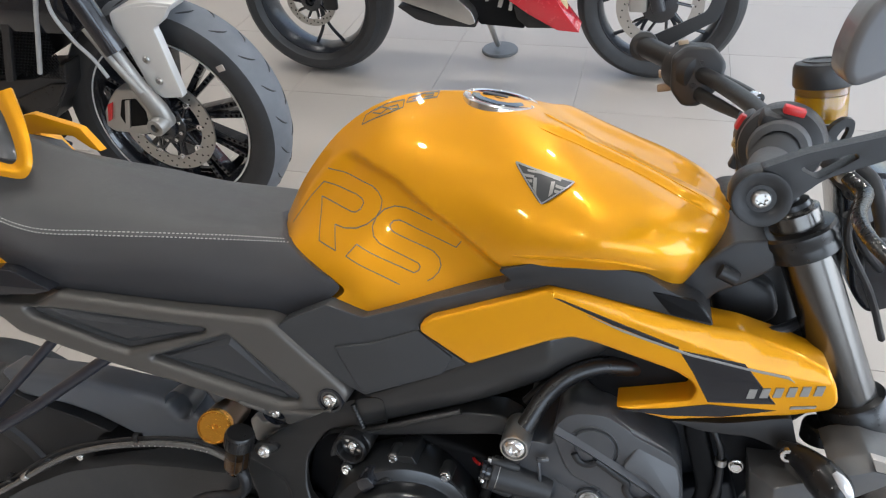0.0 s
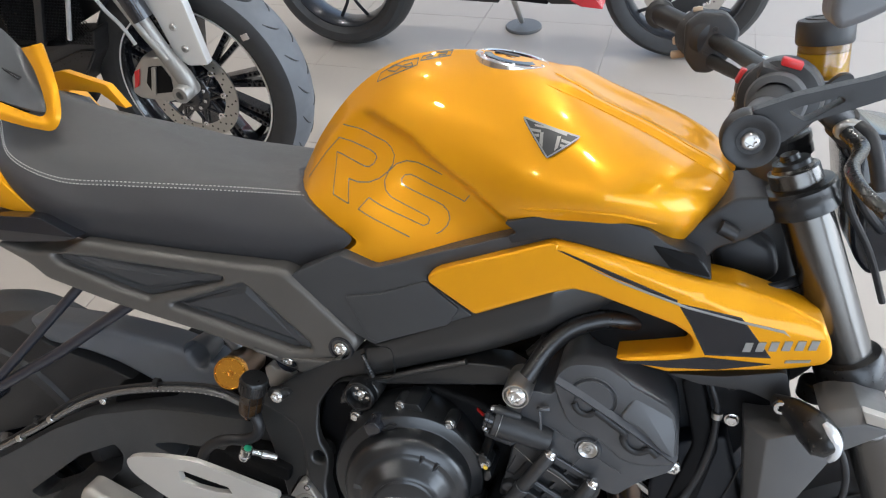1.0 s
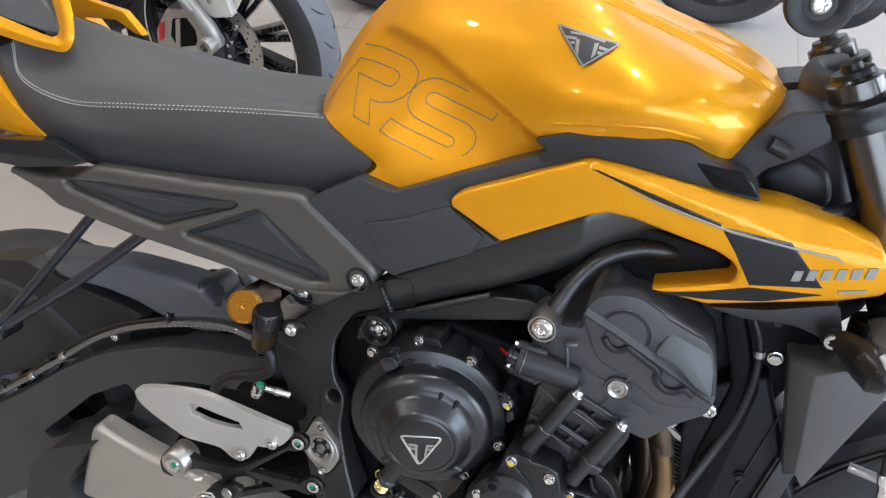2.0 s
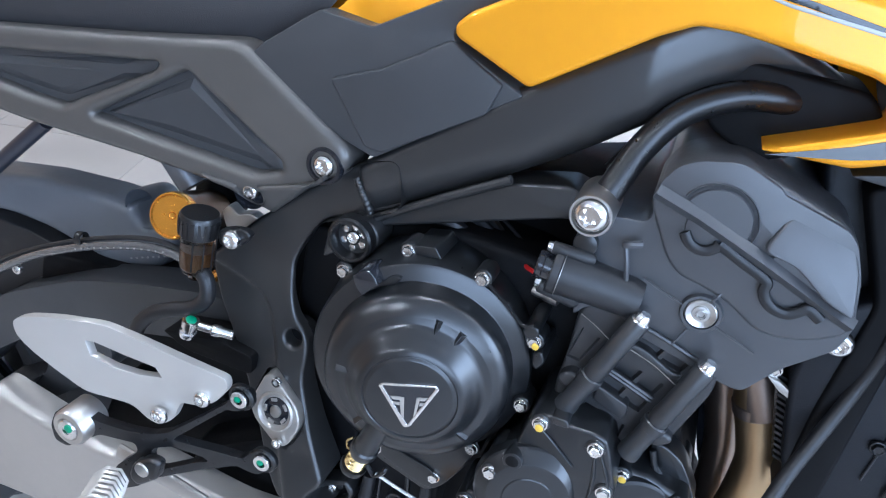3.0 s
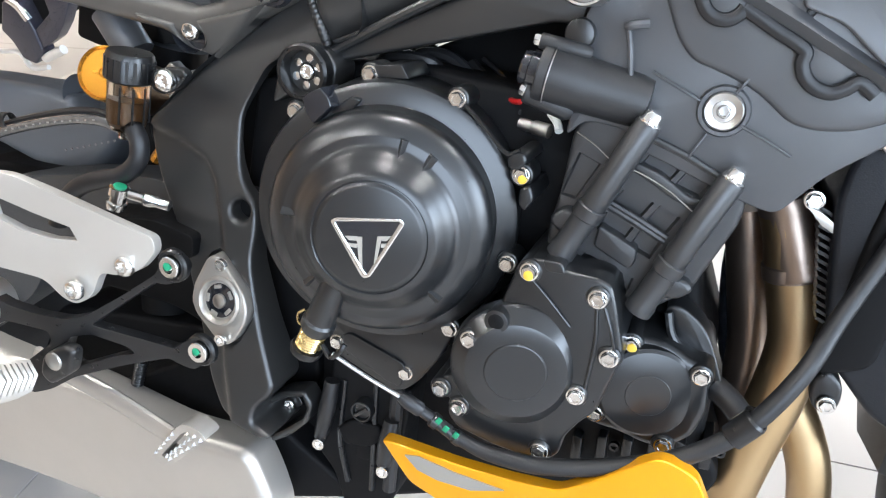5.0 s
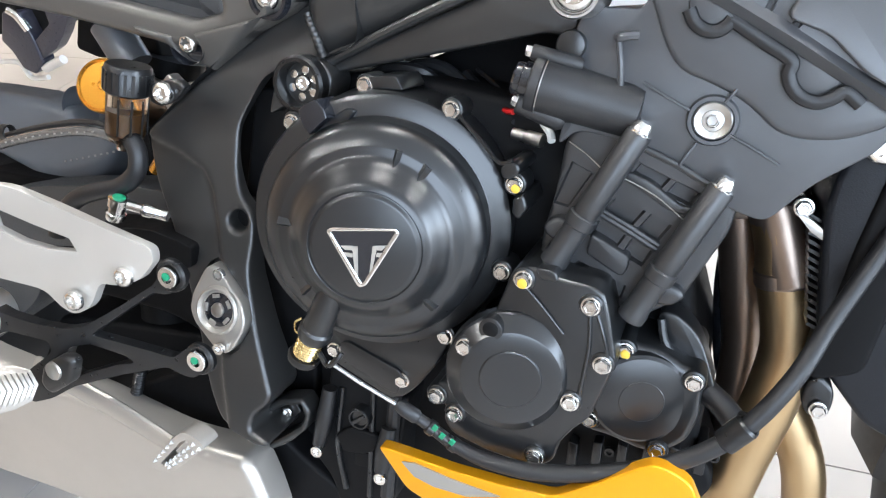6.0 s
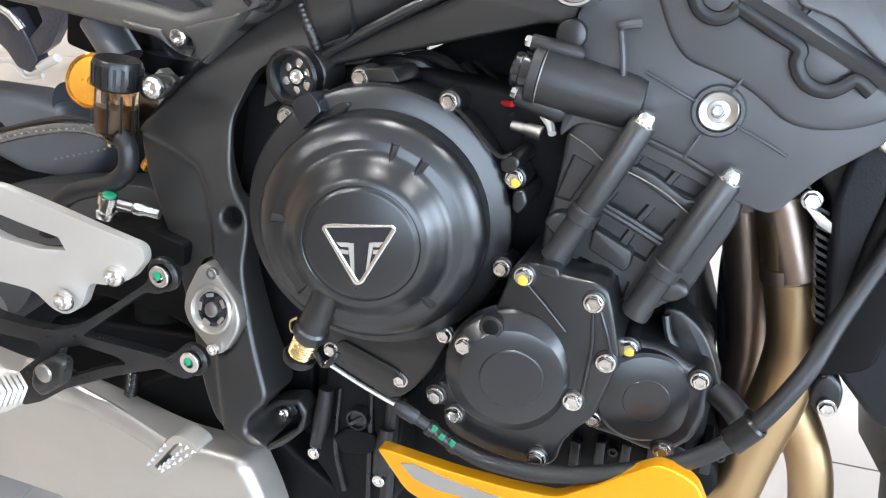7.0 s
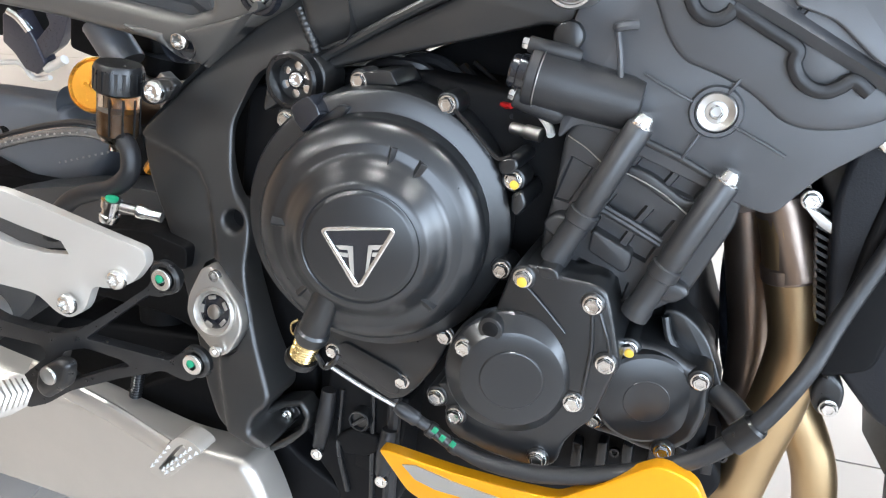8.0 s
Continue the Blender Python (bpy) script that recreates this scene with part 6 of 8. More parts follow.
# Added near-black fill hides the floor between frame gusset and head.
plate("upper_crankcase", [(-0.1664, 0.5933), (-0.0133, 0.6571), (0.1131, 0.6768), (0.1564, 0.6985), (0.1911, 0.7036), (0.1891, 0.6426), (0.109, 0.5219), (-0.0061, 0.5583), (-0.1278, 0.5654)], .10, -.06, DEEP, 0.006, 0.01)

# -- rear: swingarm, hugger, shock, reservoir, hoses, rearset, silencer --
plate("swingarm", [(-1.1115, 0.1337), (-0.8989, 0.263), (-0.8034, 0.3245), (-0.6987, 0.3996), (-0.6062, 0.4531), (-0.4901, 0.494), (-0.406, 0.5069), (-0.3071, 0.5158), (-0.2236, 0.5016), (-0.2222, 0.4296), (-0.2744, 0.4362), (-0.362, 0.4498), (-0.4559, 0.4393), (-0.5006, 0.4255), (-0.4492, 0.4102), (-0.4763, 0.3688), (-0.6441, 0.2597), (-0.7674, 0.1556), (-1.2175, -0.1678)], -.085, -.135, MOULDED, 0.012, 0.02, label="satin black gullwing swingarm", segments=5, sharp=50, holes=(rounded([(-0.7778, 0.2482), (-0.6474, 0.3626), (-0.5699, 0.4063), (-0.5565, 0.387), (-0.5688, 0.3487), (-0.6748, 0.2883), (-0.7611, 0.2376)], 0.01),))
plate("swingarm", [(-1.5608, -0.2121), (-1.2761, -0.039), (-1.1482, 0.0434), (-1.008, 0.1439), (-0.8842, 0.2155), (-0.7288, 0.2703), (-0.6162, 0.2875), (-0.4838, 0.2994), (-0.372, 0.2804), (-0.3701, 0.184), (-0.44, 0.1929), (-0.5573, 0.2111), (-0.683, 0.197), (-0.7428, 0.1785), (-0.674, 0.158), (-0.7104, 0.1026), (-0.935, -0.0435), (-1.1, -0.1828), (-1.7027, -0.6157)], .085, .135, FRAME, 0.012, 0.02)
part("swingarm_bridge", bm_box(-0.42, -0.22, -.09, .09, 0.40, 0.47, 0.02), FRAME, bike)
# Two added near-black fills stand in for the dark depth behind the swingarm.
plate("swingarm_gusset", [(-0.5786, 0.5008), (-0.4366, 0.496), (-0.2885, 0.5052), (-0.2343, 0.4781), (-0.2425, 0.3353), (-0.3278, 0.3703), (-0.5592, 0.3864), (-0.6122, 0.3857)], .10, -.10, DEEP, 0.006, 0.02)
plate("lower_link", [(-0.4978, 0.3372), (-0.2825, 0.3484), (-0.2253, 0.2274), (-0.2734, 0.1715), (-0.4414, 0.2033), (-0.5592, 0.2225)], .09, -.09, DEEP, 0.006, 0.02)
HUG = [(-0.7636, 0.5731), (-0.6741, 0.5794), (-0.5887, 0.5833), (-0.4871, 0.5778), (-0.4162, 0.5629), (-0.385, 0.5492), (-0.4096, 0.5093), (-0.4573, 0.4635), (-0.4838, 0.4847), (-0.5835, 0.5189), (-0.6384, 0.5289), (-0.7317, 0.5316)]
hugger = relief("rear_hugger", HUG, -.03, -.08, material("hugger_plastic", (0.12, 0.126, 0.138), 0.36, 0.0, 0.0, 0.12, 20.0, bump=0.15), label="dark grey plastic rear hugger", edge=0.012, r=0.015, sharp=50, holes=(ellipse(-0.4348, 0.5700, 0.0140, 0.0225, 28, 18),))
part("hugger_cup", bm_move(bm_lathe([(0.024, -.078), (0.0225, -.055), (0.019, -.034), (0, -.030)], 28), pose(-0.4348, 0, 0.5700)), hugger.data.materials[0], hugger)
for k in range(9):
    q = Vector([(-0.4277, -0.112, 0.5241)][0]).lerp(Vector([(-0.3647, -0.112, 0.5393)][0]), k / 8)
    part("moulded_tick", bm_move(bm_box(-.0014, .0010, -.0004, .0004, -.0009 - 0.0004 * (k % 2), .0009), Matrix.Translation(q) @ pose(0, 0, 0, 0, -20, 0)), SILVER_DECAL, hugger)
plate("hugger_flap", [(-0.9268, 0.5291), (-0.7936, 0.5546), (-0.7039, 0.5289), (-0.614, 0.5151), (-0.5285, 0.4904), (-0.6316, 0.4213), (-0.7658, 0.3646), (-1.0135, 0.2498)], -.03, -.085, PLASTIC, 0.006, 0.01)
# shock with its gold reservoir
SH0 = [(-0.3232, -0.158, 0.6093)][0]
SHQ = Vector(SH0) - Vector((0.22, -0.93, 0.30))
shock = turned("shock_reservoir", SH0, SHQ, [(0, 0.003), (0.0225, 0.003), (0.0235, 0.006), (0.0235, 0.09), (0, 0.09)], material("bronze_reservoir", (0.10, 0.06, 0.03), 0.35, 0.8, 0.2), label="bronze shock reservoir with a gold cap")
turned("gold_cap", SH0, SHQ, [(0, 0.001), (0.003, 0.0002), (0.0035, -0.0005), (0.004, 0.001), (0.0200, 0.001), (0.0215, -0.001), (0.0230, 0.0), (0.0238, 0.003), (0.0238, 0.010), (0.022, 0.012)], GOLD, shock, "gold anodised cap")
tube("shock_body", [(-0.3632, -0.1, 0.6569), (-0.3516, -0.1, 0.64), (-0.3384, -0.1, 0.6205)], 0.0175, material("grey_shock_body", (0.16, 0.165, 0.175), 0.35, 0.6), 18, label="grey shock absorber body", smooth=False)
# Added near-black sheet fills the dark gap behind the shock.
plate("shock_linkage", [(-0.4503, 0.6665), (-0.3582, 0.6556), (-0.3493, 0.6215), (-0.431, 0.6194), (-0.4592, 0.6277)], .02, -.05, DEEP, 0.003, 0.006)
plate("shock_bracket", [(-0.2855, 0.6101), (-0.276, 0.6195), (-0.2664, 0.6105), (-0.2508, 0.6139), (-0.2393, 0.6071), (-0.2315, 0.5978), (-0.246, 0.5852), (-0.2631, 0.587), (-0.2695, 0.5724), (-0.2794, 0.5796), (-0.2831, 0.5976)], -.118, -.13, ALU, 0.002, 0.003, label="bright cast bracket behind the shock reservoir")
tube("shock_spring", [(-0.3649, -0.06, 0.3469), (-0.3641, -0.05, 0.5091), (-0.3416, -0.04, 0.6225)], 0.03, DEEP, 16)
tube("orange_hose", [(-0.3101, -0.12, 0.5287), (-0.2904, -0.125, 0.5481), (-0.2745, -0.13, 0.5692)], 0.006, GOLD, 10)
# rear brake reservoir
R0, R1 = [(-0.2723, -0.183, 0.6102), (-0.2796, -0.183, 0.5757)]
up = (Vector(R0) - Vector(R1)).normalized()
res = turned("reservoir_cap", R0, Vector(R0) + up, [(0, 0.0215), (0.0168, 0.0215), (0.0182, 0.0195), (0.0187, 0.0), (0.0176, -.001), (0, -.001)], SATIN, label="black ribbed brake reservoir cap")
for k in range(20):
    a = 2 * math.pi * k / 20
    part("cap_rib", bm_move(bm_box(-.0012, .0012, 0.001, 0.017, -.0006, .0006), along(R0, Vector(R0) + up) @ Matrix.Translation((0.0187 * math.cos(a), 0, 0.0187 * math.sin(a))) @ pose(0, 0, 0, 0, 90 - math.degrees(a), 0)), SATIN, res)
turned("reservoir_body", R0, R1, [(0.0145, 0.0), (0.0162, 0.002), (0.0158, 0.034), (0.0130, 0.041), (0.0065, 0.043), (0.0065, 0.049), (0, 0.049)], SMOKE, res, "smoked translucent brake reservoir")
turned("reservoir_fluid", R0, R1, [(0, 0.016), (0.0138, 0.016), (0.0138, 0.035), (0.0070, 0.039), (0, 0.039)], material("dark_fluid", (0.14, 0.075, 0.025), 0.3), res)
for k in range(5):
    a = radians(200 + 35 * k)
    part("body_rib", bm_move(bm_box(-.0006, .0006, 0.004, 0.034, -.0006, .0006), along(R0, R1) @ Matrix.Translation((0.0163 * math.cos(a), 0, 0.0163 * math.sin(a)))), SATIN, res)
tube("reservoir_hose", [(-0.2743, -0.186, 0.5766), (-0.2647, -0.188, 0.5622), (-0.267, -0.19, 0.5449), (-0.2847, -0.191, 0.5316), (-0.3088, -0.192, 0.5256), (-0.3311, -0.193, 0.5167), (-0.3495, -0.194, 0.4999), (-0.3578, -0.195, 0.4813)], 0.0078, RUBBER, 14, label="black rubber brake hose")
plate("reservoir_bracket", [(-0.2489, 0.6176), (-0.2336, 0.6217), (-0.2204, 0.6215), (-0.2147, 0.6167), (-0.2248, 0.606), (-0.2408, 0.5999), (-0.2512, 0.6036)], -.176, -.184, SATIN, 0.002, 0.004)
bolt(bike, -0.2338, 0.6114, -.186, 0.0090, "torx")
tube("gold_bracket", [(-0.275, -0.1, 0.5814), (-0.2622, -0.1, 0.5598), (-0.2839, -0.1, 0.5145)], 0.006, GOLD, 10)
BJ0, BJ1 = [(-0.2854, -0.2, 0.5065), (-0.2785, -0.2, 0.5246)]
turned("brake_union", BJ0, BJ1, [(0, 0), (0.0075, 0), (0.0082, 0.003), (0.0082, 0.006), (0.0066, 0.007), (0.0066, 0.012), (0.0082, 0.013), (0.0082, 0.020), (0, 0.022)], CHROME)
turned("green_cap", *[(-0.2782, -0.2005, 0.5238), (-0.276, -0.2005, 0.5297)], [(0, 0), (0.0052, 0), (0.0052, 0.0030), (0.004, 0.0036), (0, 0.0036)], GREEN)
turned("hose_fitting", *[(-0.2715, -0.198, 0.5191), (-0.2448, -0.19, 0.5122)], [(0, 0), (0.0042, 0), (0.0042, 0.012), (0.0058, 0.014), (0.0058, 0.020), (0.0046, 0.022), (0.0046, 0.034), (0, 0.034)], CHROME)
plate("master_cylinder", [(-0.3365, 0.4891), (-0.2678, 0.4922), (-0.2283, 0.4823), (-0.2311, 0.4617), (-0.3081, 0.4718)], -.14, -.178, DEEP, 0.004, 0.006)
# brake lines along the swingarm
LINE = [(-0.2979, -0.16, 0.5602), (-0.3376, -0.155, 0.5671), (-0.3892, -0.15, 0.5621), (-0.4623, -0.148, 0.5453), (-0.541, -0.146, 0.5181), (-0.6147, -0.145, 0.4791), (-0.7104, -0.145, 0.4113), (-0.8302, -0.145, 0.3293), (-0.9763, -0.145, 0.2423)]
tube("brake_line", LINE, 0.0048, material("clear_sleeved_hose", (0.15, 0.145, 0.14), 0.25, 0.4, 0.6, 0.5, 200.0), 12, count=60, label="braided brake line in a clear sleeve")
for k in range(14):
    q = Vector((-0.3376, -0.1602, 0.5685)).lerp(Vector((-0.4623, -0.1530, 0.5455)), k / 13) + Vector((0, 0, 0.003 * math.sin(math.pi * k / 13)))
    part("printed_mark", bm_move(bm_box(-.0014, .0010 - 0.0008 * (k % 3 == 1), -.0003, .0003, -.0007, .0007), Matrix.Translation(q) @ pose(0, 0, 0, 0, -9, 0)), SILVER_DECAL, bike)
tube("sensor_cable", [(-0.2988, -0.158, 0.5645), (-0.3387, -0.152, 0.5747), (-0.3911, -0.146, 0.5691), (-0.4643, -0.144, 0.5516), (-0.5431, -0.142, 0.5246), (-0.6169, -0.14, 0.4896), (-0.7134, -0.14, 0.4188), (-0.8346, -0.14, 0.3321), (-0.9816, -0.14, 0.2438)], 0.0028, RUBBER, 8, count=60)
for q in ([(-0.4592, -0.146, 0.5559), (-0.4585, -0.15, 0.5403)], [(-0.7091, -0.145, 0.4265), (-0.7011, -0.146, 0.4063)], [(-0.8266, -0.145, 0.3425), (-0.8263, -0.146, 0.3212)]):
    turned("line_clip", (Vector(q[0]) + Vector((-0.004, 0, 0))), (Vector(q[0]) + Vector((0.01, 0, 0.0))), [(0.0062, 0), (0.0075, 0.0005), (0.0075, 0.008), (0.0062, 0.0085)], SATIN)
for q in ([(-0.6733, -0.146, 0.4404), (-0.7089, -0.146, 0.4135)], [(-0.7503, -0.146, 0.3821), (-0.7799, -0.146, 0.3626)]):
    turned("crimp", q[0], q[1], [(0.0052, 0), (0.0062, 0.001), (0.0062, 0.012), (0.0052, 0.013)], STEEL)
bolt(bike, -0.5695, 0.4953, -.141, 0.006, "allen")
# rearset
HANGER = [(-0.3325, 0.4417), (-0.3075, 0.434), (-0.2881, 0.4315), (-0.2721, 0.4355), (-0.2435, 0.4535), (-0.2144, 0.4738), (-0.2099, 0.4826), (-0.203, 0.4883), (-0.1953, 0.4868), (-0.1925, 0.4783), (-0.1977, 0.4689), (-0.207, 0.4653), (-0.2152, 0.4673), (-0.2689, 0.4279), (-0.231, 0.4183), (-0.2057, 0.4111), (-0.197, 0.4189), (-0.1873, 0.4208), (-0.1796, 0.4123), (-0.1815, 0.4013), (-0.1924, 0.3937), (-0.2021, 0.3973), (-0.2111, 0.4029), (-0.2475, 0.394), (-0.2875, 0.3808), (-0.3078, 0.3683), (-0.3247, 0.3632), (-0.3311, 0.3786), (-0.3239, 0.3928), (-0.3018, 0.4106), (-0.3032, 0.4205), (-0.3352, 0.4279)] + [(-0.3677, 0.411), (-0.3781, 0.418), (-0.3793, 0.4351), (-0.3723, 0.4513), (-0.3558, 0.4566)]
rs = plate("footrest_hanger", HANGER, -.226, -.236, SATIN, 0.003, 0.004, label="satin black footrest hanger casting", slant=(0.30, -0.20), holes=(rounded([(-0.2875, 0.4162), (-0.2702, 0.42), (-0.2429, 0.4108), (-0.2363, 0.4047), (-0.2507, 0.4025), (-0.2847, 0.3902), (-0.293, 0.402)], 0.004),))
for x, z in ([(-0.2009, 0.4814), (-0.1856, 0.4113)]):
    yb = 0.2375 - 0.236 + 0.30 * (x + 0.20)
    part("boss_ring", bm_move(bm_lathe([(0.0135, -.2335), (0.0135, -.2375), (0.0120, -.2395), (0.0098, -.2395), (0.0092, -.236), (0, -.236)], 32), pose(x, yb, z)), SATIN, rs)
    bolt(rs, x, z, yb - .237, 0.0086, "allen")
    disc("paint_dab", x - 0.001, z + 0.001, yb - .2432, 0.0035, 0.002, GREEN, rs, sides=10)
x, z = -0.357, 0.4373
part("pivot_washer", bm_move(bm_lathe([(0.0190, -.26), (0.0190, -.288), (0.0170, -.291), (0.0120, -.291), (0.0110, -.2895), (0, -.2895)], 36), pose(x, 0, z)), STEEL, rs)
bolt(rs, x, z, -.2895, 0.0105, "plug")
disc("paint_dab", x + 0.003, z + 0.003, -.2940, 0.0045, 0.002, GREEN, rs, sides=10)
guard = plate("heel_guard", [(-0.404, 0.5411), (-0.3892, 0.5464), (-0.359, 0.5486), (-0.3167, 0.5472), (-0.2867, 0.5368), (-0.242, 0.5192), (-0.2071, 0.506), (-0.2065, 0.4953), (-0.22, 0.4787), (-0.2392, 0.4733), (-0.2523, 0.4749), (-0.2624, 0.4533), (-0.2765, 0.4459), (-0.2869, 0.4506), (-0.2997, 0.4651), (-0.3455, 0.4732), (-0.3698, 0.4925), (-0.3911, 0.5108), (-0.4029, 0.5259)], -.244, -.252, material("pale_satin_aluminium", (0.49, 0.463, 0.422), 0.36, 0.5, 0.0, 0.05, 20.0, bump=0.05, bump_scale=1800.0), 0.002, 0.008, label="pale satin aluminium heel guard", slant=(0.2, -0.232), holes=([(-0.3358, 0.5285), (-0.3278, 0.5284), (-0.3, 0.5181), (-0.2721, 0.509), (-0.2676, 0.4989), (-0.2895, 0.4987), (-0.313, 0.5037), (-0.3331, 0.5129)],))
bolt(guard, -0.2312, 0.482, -.252, 0.0082, "torx")
bolt(guard, -0.2713, 0.4605, -.264, 0.0082, "torx")
# footrest and brake pedal
F0, F1 = [(-0.3189, -0.288, 0.3871), (-0.2543, -0.37, 0.4368)]
plate("footrest_clevis", [(-0.3013, 0.4045), (-0.2798, 0.4176), (-0.2668, 0.4154), (-0.2736, 0.3945), (-0.2982, 0.3781), (-0.3079, 0.3872)], -.268, -.278, SATIN, 0.004, 0.006)
disc("clevis_pin", -0.2887, 0.4024, -.2800, 0.0076, 0.006, STEEL)
peg = part("footrest", bm_tube([F0, F1], [0.013, 0.015], 10, 8, smooth=False, flat=0.8), SILVER, bike, "ribbed aluminium rider footrest")
for k in range(7):
    c = Vector(F0).lerp(Vector(F1), 0.1 + 0.13 * k)
    part("footrest_tooth", bm_move(bm_lathe([(0.015, -.0018), (0.0172, 0), (0.015, 0.0018)], 8), along(c, F1)), SILVER, peg)
ped = tube("brake_pedal", [(-0.3534, -0.24, 0.375), (-0.315, -0.242, 0.366), (-0.2565, -0.248, 0.3555), (-0.202, -0.254, 0.3421)], [0.010, 0.0098, 0.0092, 0.0085], SILVER, 12, label="satin aluminium brake pedal", flat=0.55)
plate("pedal_toe", [(-0.2182, 0.3223), (-0.2134, 0.3325), (-0.1917, 0.3565), (-0.185, 0.3626), (-0.1757, 0.3624), (-0.1664, 0.3578), (-0.1638, 0.3534), (-0.1991, 0.3211), (-0.2104, 0.3186)], -.244, -.262, SILVER, 0.003, 0.005, ped, holes=(rounded([(-0.2085, 0.328), (-0.2001, 0.3375), (-0.1863, 0.3533), (-0.1806, 0.3567), (-0.1782, 0.3543), (-0.1923, 0.3395), (-0.2055, 0.3262)], 0.002),))
for count, a, b in ((6, *[(-0.2001, -0.2625, 0.3264), (-0.1688, -0.2625, 0.3515)]), (7, *[(-0.2026, -0.2625, 0.3284), (-0.1742, -0.2625, 0.3541)]), (5, *[(-0.2134, -0.2625, 0.3292), (-0.1953, -0.2625, 0.3504)])):
    for k in range(count):
        c = Vector(a).lerp(Vector(b), k / (count - 1))
        part("toe_tooth", bm_move(bm_lathe([(0, -.0026), (0.0026, 0.0008)], 4), Matrix.Translation(c)), CHROME, ped)
SPR = [(-0.3077, -0.17, 0.3455), (-0.315, -0.17, 0.3258), (-0.3213, -0.17, 0.3047)]
turned("pedal_spring", SPR[0], SPR[2], [(0.0045 + 0.0014 * (k % 2), 0.0016 * k) for k in range(26)], SATIN)
# silencer: a canister under the footrest, black end cap behind
SIL = [(-0.5844, 0.3717), (-0.4906, 0.3389), (-0.4047, 0.3257), (-0.3554, 0.3273), (-0.2491, 0.3029), (-0.1745, 0.3022), (-0.1666, 0.2952), (-0.1563, 0.2713), (-0.1438, 0.2296), (-0.2654, 0.1911), (-0.4037, 0.2032), (-0.6414, 0.211)]
plate("silencer", SIL, -.168, -.205, SILVER, 0.022, 0.02, label="brushed silver exhaust silencer", segments=6, sharp=60)
plate("silencer_end", [(-0.7838, 0.0988), (-0.7268, 0.2497), (-0.6719, 0.3033), (-0.5712, 0.3474), (-0.592, 0.3273), (-0.6505, 0.2414), (-0.6401, 0.1498)], -.085, -.212, PLASTIC, 0.012, 0.01, label="matt black silencer end cap")
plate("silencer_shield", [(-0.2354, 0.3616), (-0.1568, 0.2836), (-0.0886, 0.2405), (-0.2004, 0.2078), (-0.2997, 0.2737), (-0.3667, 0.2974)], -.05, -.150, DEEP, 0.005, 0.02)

# -- front: forks, yokes, bars, radiator, wheel --
FT, FB = Vector([(0.3424, -0.1, 0.9543)][0]), Vector([(0.4636, -0.1, 0.6948)][0])
FD = (FB - FT).normalized()
for side in (1, -1):
    def flip(v):
        return Vector((v.x, v.y * side, v.z))
    f = turned("fork_leg", flip(FT), flip(FB), [(0, -.020), (0.0200, -.020), (0.0215, -.017), (0.0255, -.016), (0.0260, 0.0), (0.0262, 0.05), (0.0268, 0.21), (0.0268, 0.30), (0.0275, 0.302), (0.0275, 0.312), (0.0262, 0.314), (0.0262, 0.52), (0.0215, 0.54), (0.0215, 0.70), (0, 0.70)], FORK, label="dark anodised upside-down fork leg", sides=48)
    turned("fork_cap", flip(FT), flip(FB), [(0, -.032), (0.009, -.032), (0.010, -.026), (0.0185, -.025), (0.0195, -.020), (0, -.019)], SATIN, f)
    turned("top_clamp_ring", flip(FT), flip(FB), [(0.0260, 0.000), (0.0350, 0.001), (0.0375, 0.004), (0.0375, 0.012), (0.0355, 0.016), (0.0360, 0.020), (0.0350, 0.030), (0.0262, 0.031)], SATIN, f)
    turned("lower_clamp_ring", flip(FT), flip(FB), [(0.0268, 0.205), (0.0345, 0.207), (0.0370, 0.212), (0.0370, 0.240), (0.0345, 0.246), (0.0268, 0.248)], SATIN, f)
yoke = part("top_yoke", bm_tube([FT + FD * 0.016 + Vector((0, 0.02, 0)), FT + FD * 0.016 + Vector((-0.03, 0.06, 0)), FT + FD * 0.016 + Vector((-0.035, 0.10, 0)), FT + FD * 0.016 + Vector((-0.03, 0.14, 0)), FT + FD * 0.016 + Vector((0, 0.18, 0))], 0.026, 16, flat=0.5), PLASTIC, bike, "black forged top yoke")
part("lower_yoke", bm_tube([FT + FD * 0.226 + Vector((0, 0.02, 0)), FT + FD * 0.226 + Vector((-0.04, 0.10, 0)), FT + FD * 0.226 + Vector((0, 0.18, 0))], 0.028, 16, flat=0.6), PLASTIC, bike)
turned("steering_stem", Vector([(0.3112, 0.0, 0.8991)][0]), Vector([(0.3112, 0.0, 0.8991)][0]) + FD, [(0, -.006), (0.018, -.006), (0.022, 0.0), (0.028, 0.002), (0.028, 0.012), (0.030, 0.014), (0.030, 0.20), (0, 0.20)], PLASTIC)
bolt_at = [(0.3036, -0.02, 0.9169)][0]
turned("stem_bolt", bolt_at, Vector(bolt_at) + Vector((0.02, 0.0, 0.1)), [(0, -.006), (0.0075, -.006), (0.0075, 0.004), (0.0065, 0.006), (0.004, 0.006), (0.0036, 0.001), (0, 0.001)], CHROME)
plate("headstock", [(0.2607, 0.8584), (0.2756, 0.9075), (0.3084, 0.9263), (0.3484, 0.9181), (0.3804, 0.8128), (0.3598, 0.7946), (0.3117, 0.8158), (0.2787, 0.8214)], .045, -.045, PLASTIC, 0.012, 0.015, label="satin black frame headstock")
plate("headstock_gusset", [(0.272, 0.8582), (0.3066, 0.8837), (0.3422, 0.8687), (0.3528, 0.8326), (0.3294, 0.8145), (0.2849, 0.8214)], .07, -.07, PLASTIC, 0.012, 0.012)
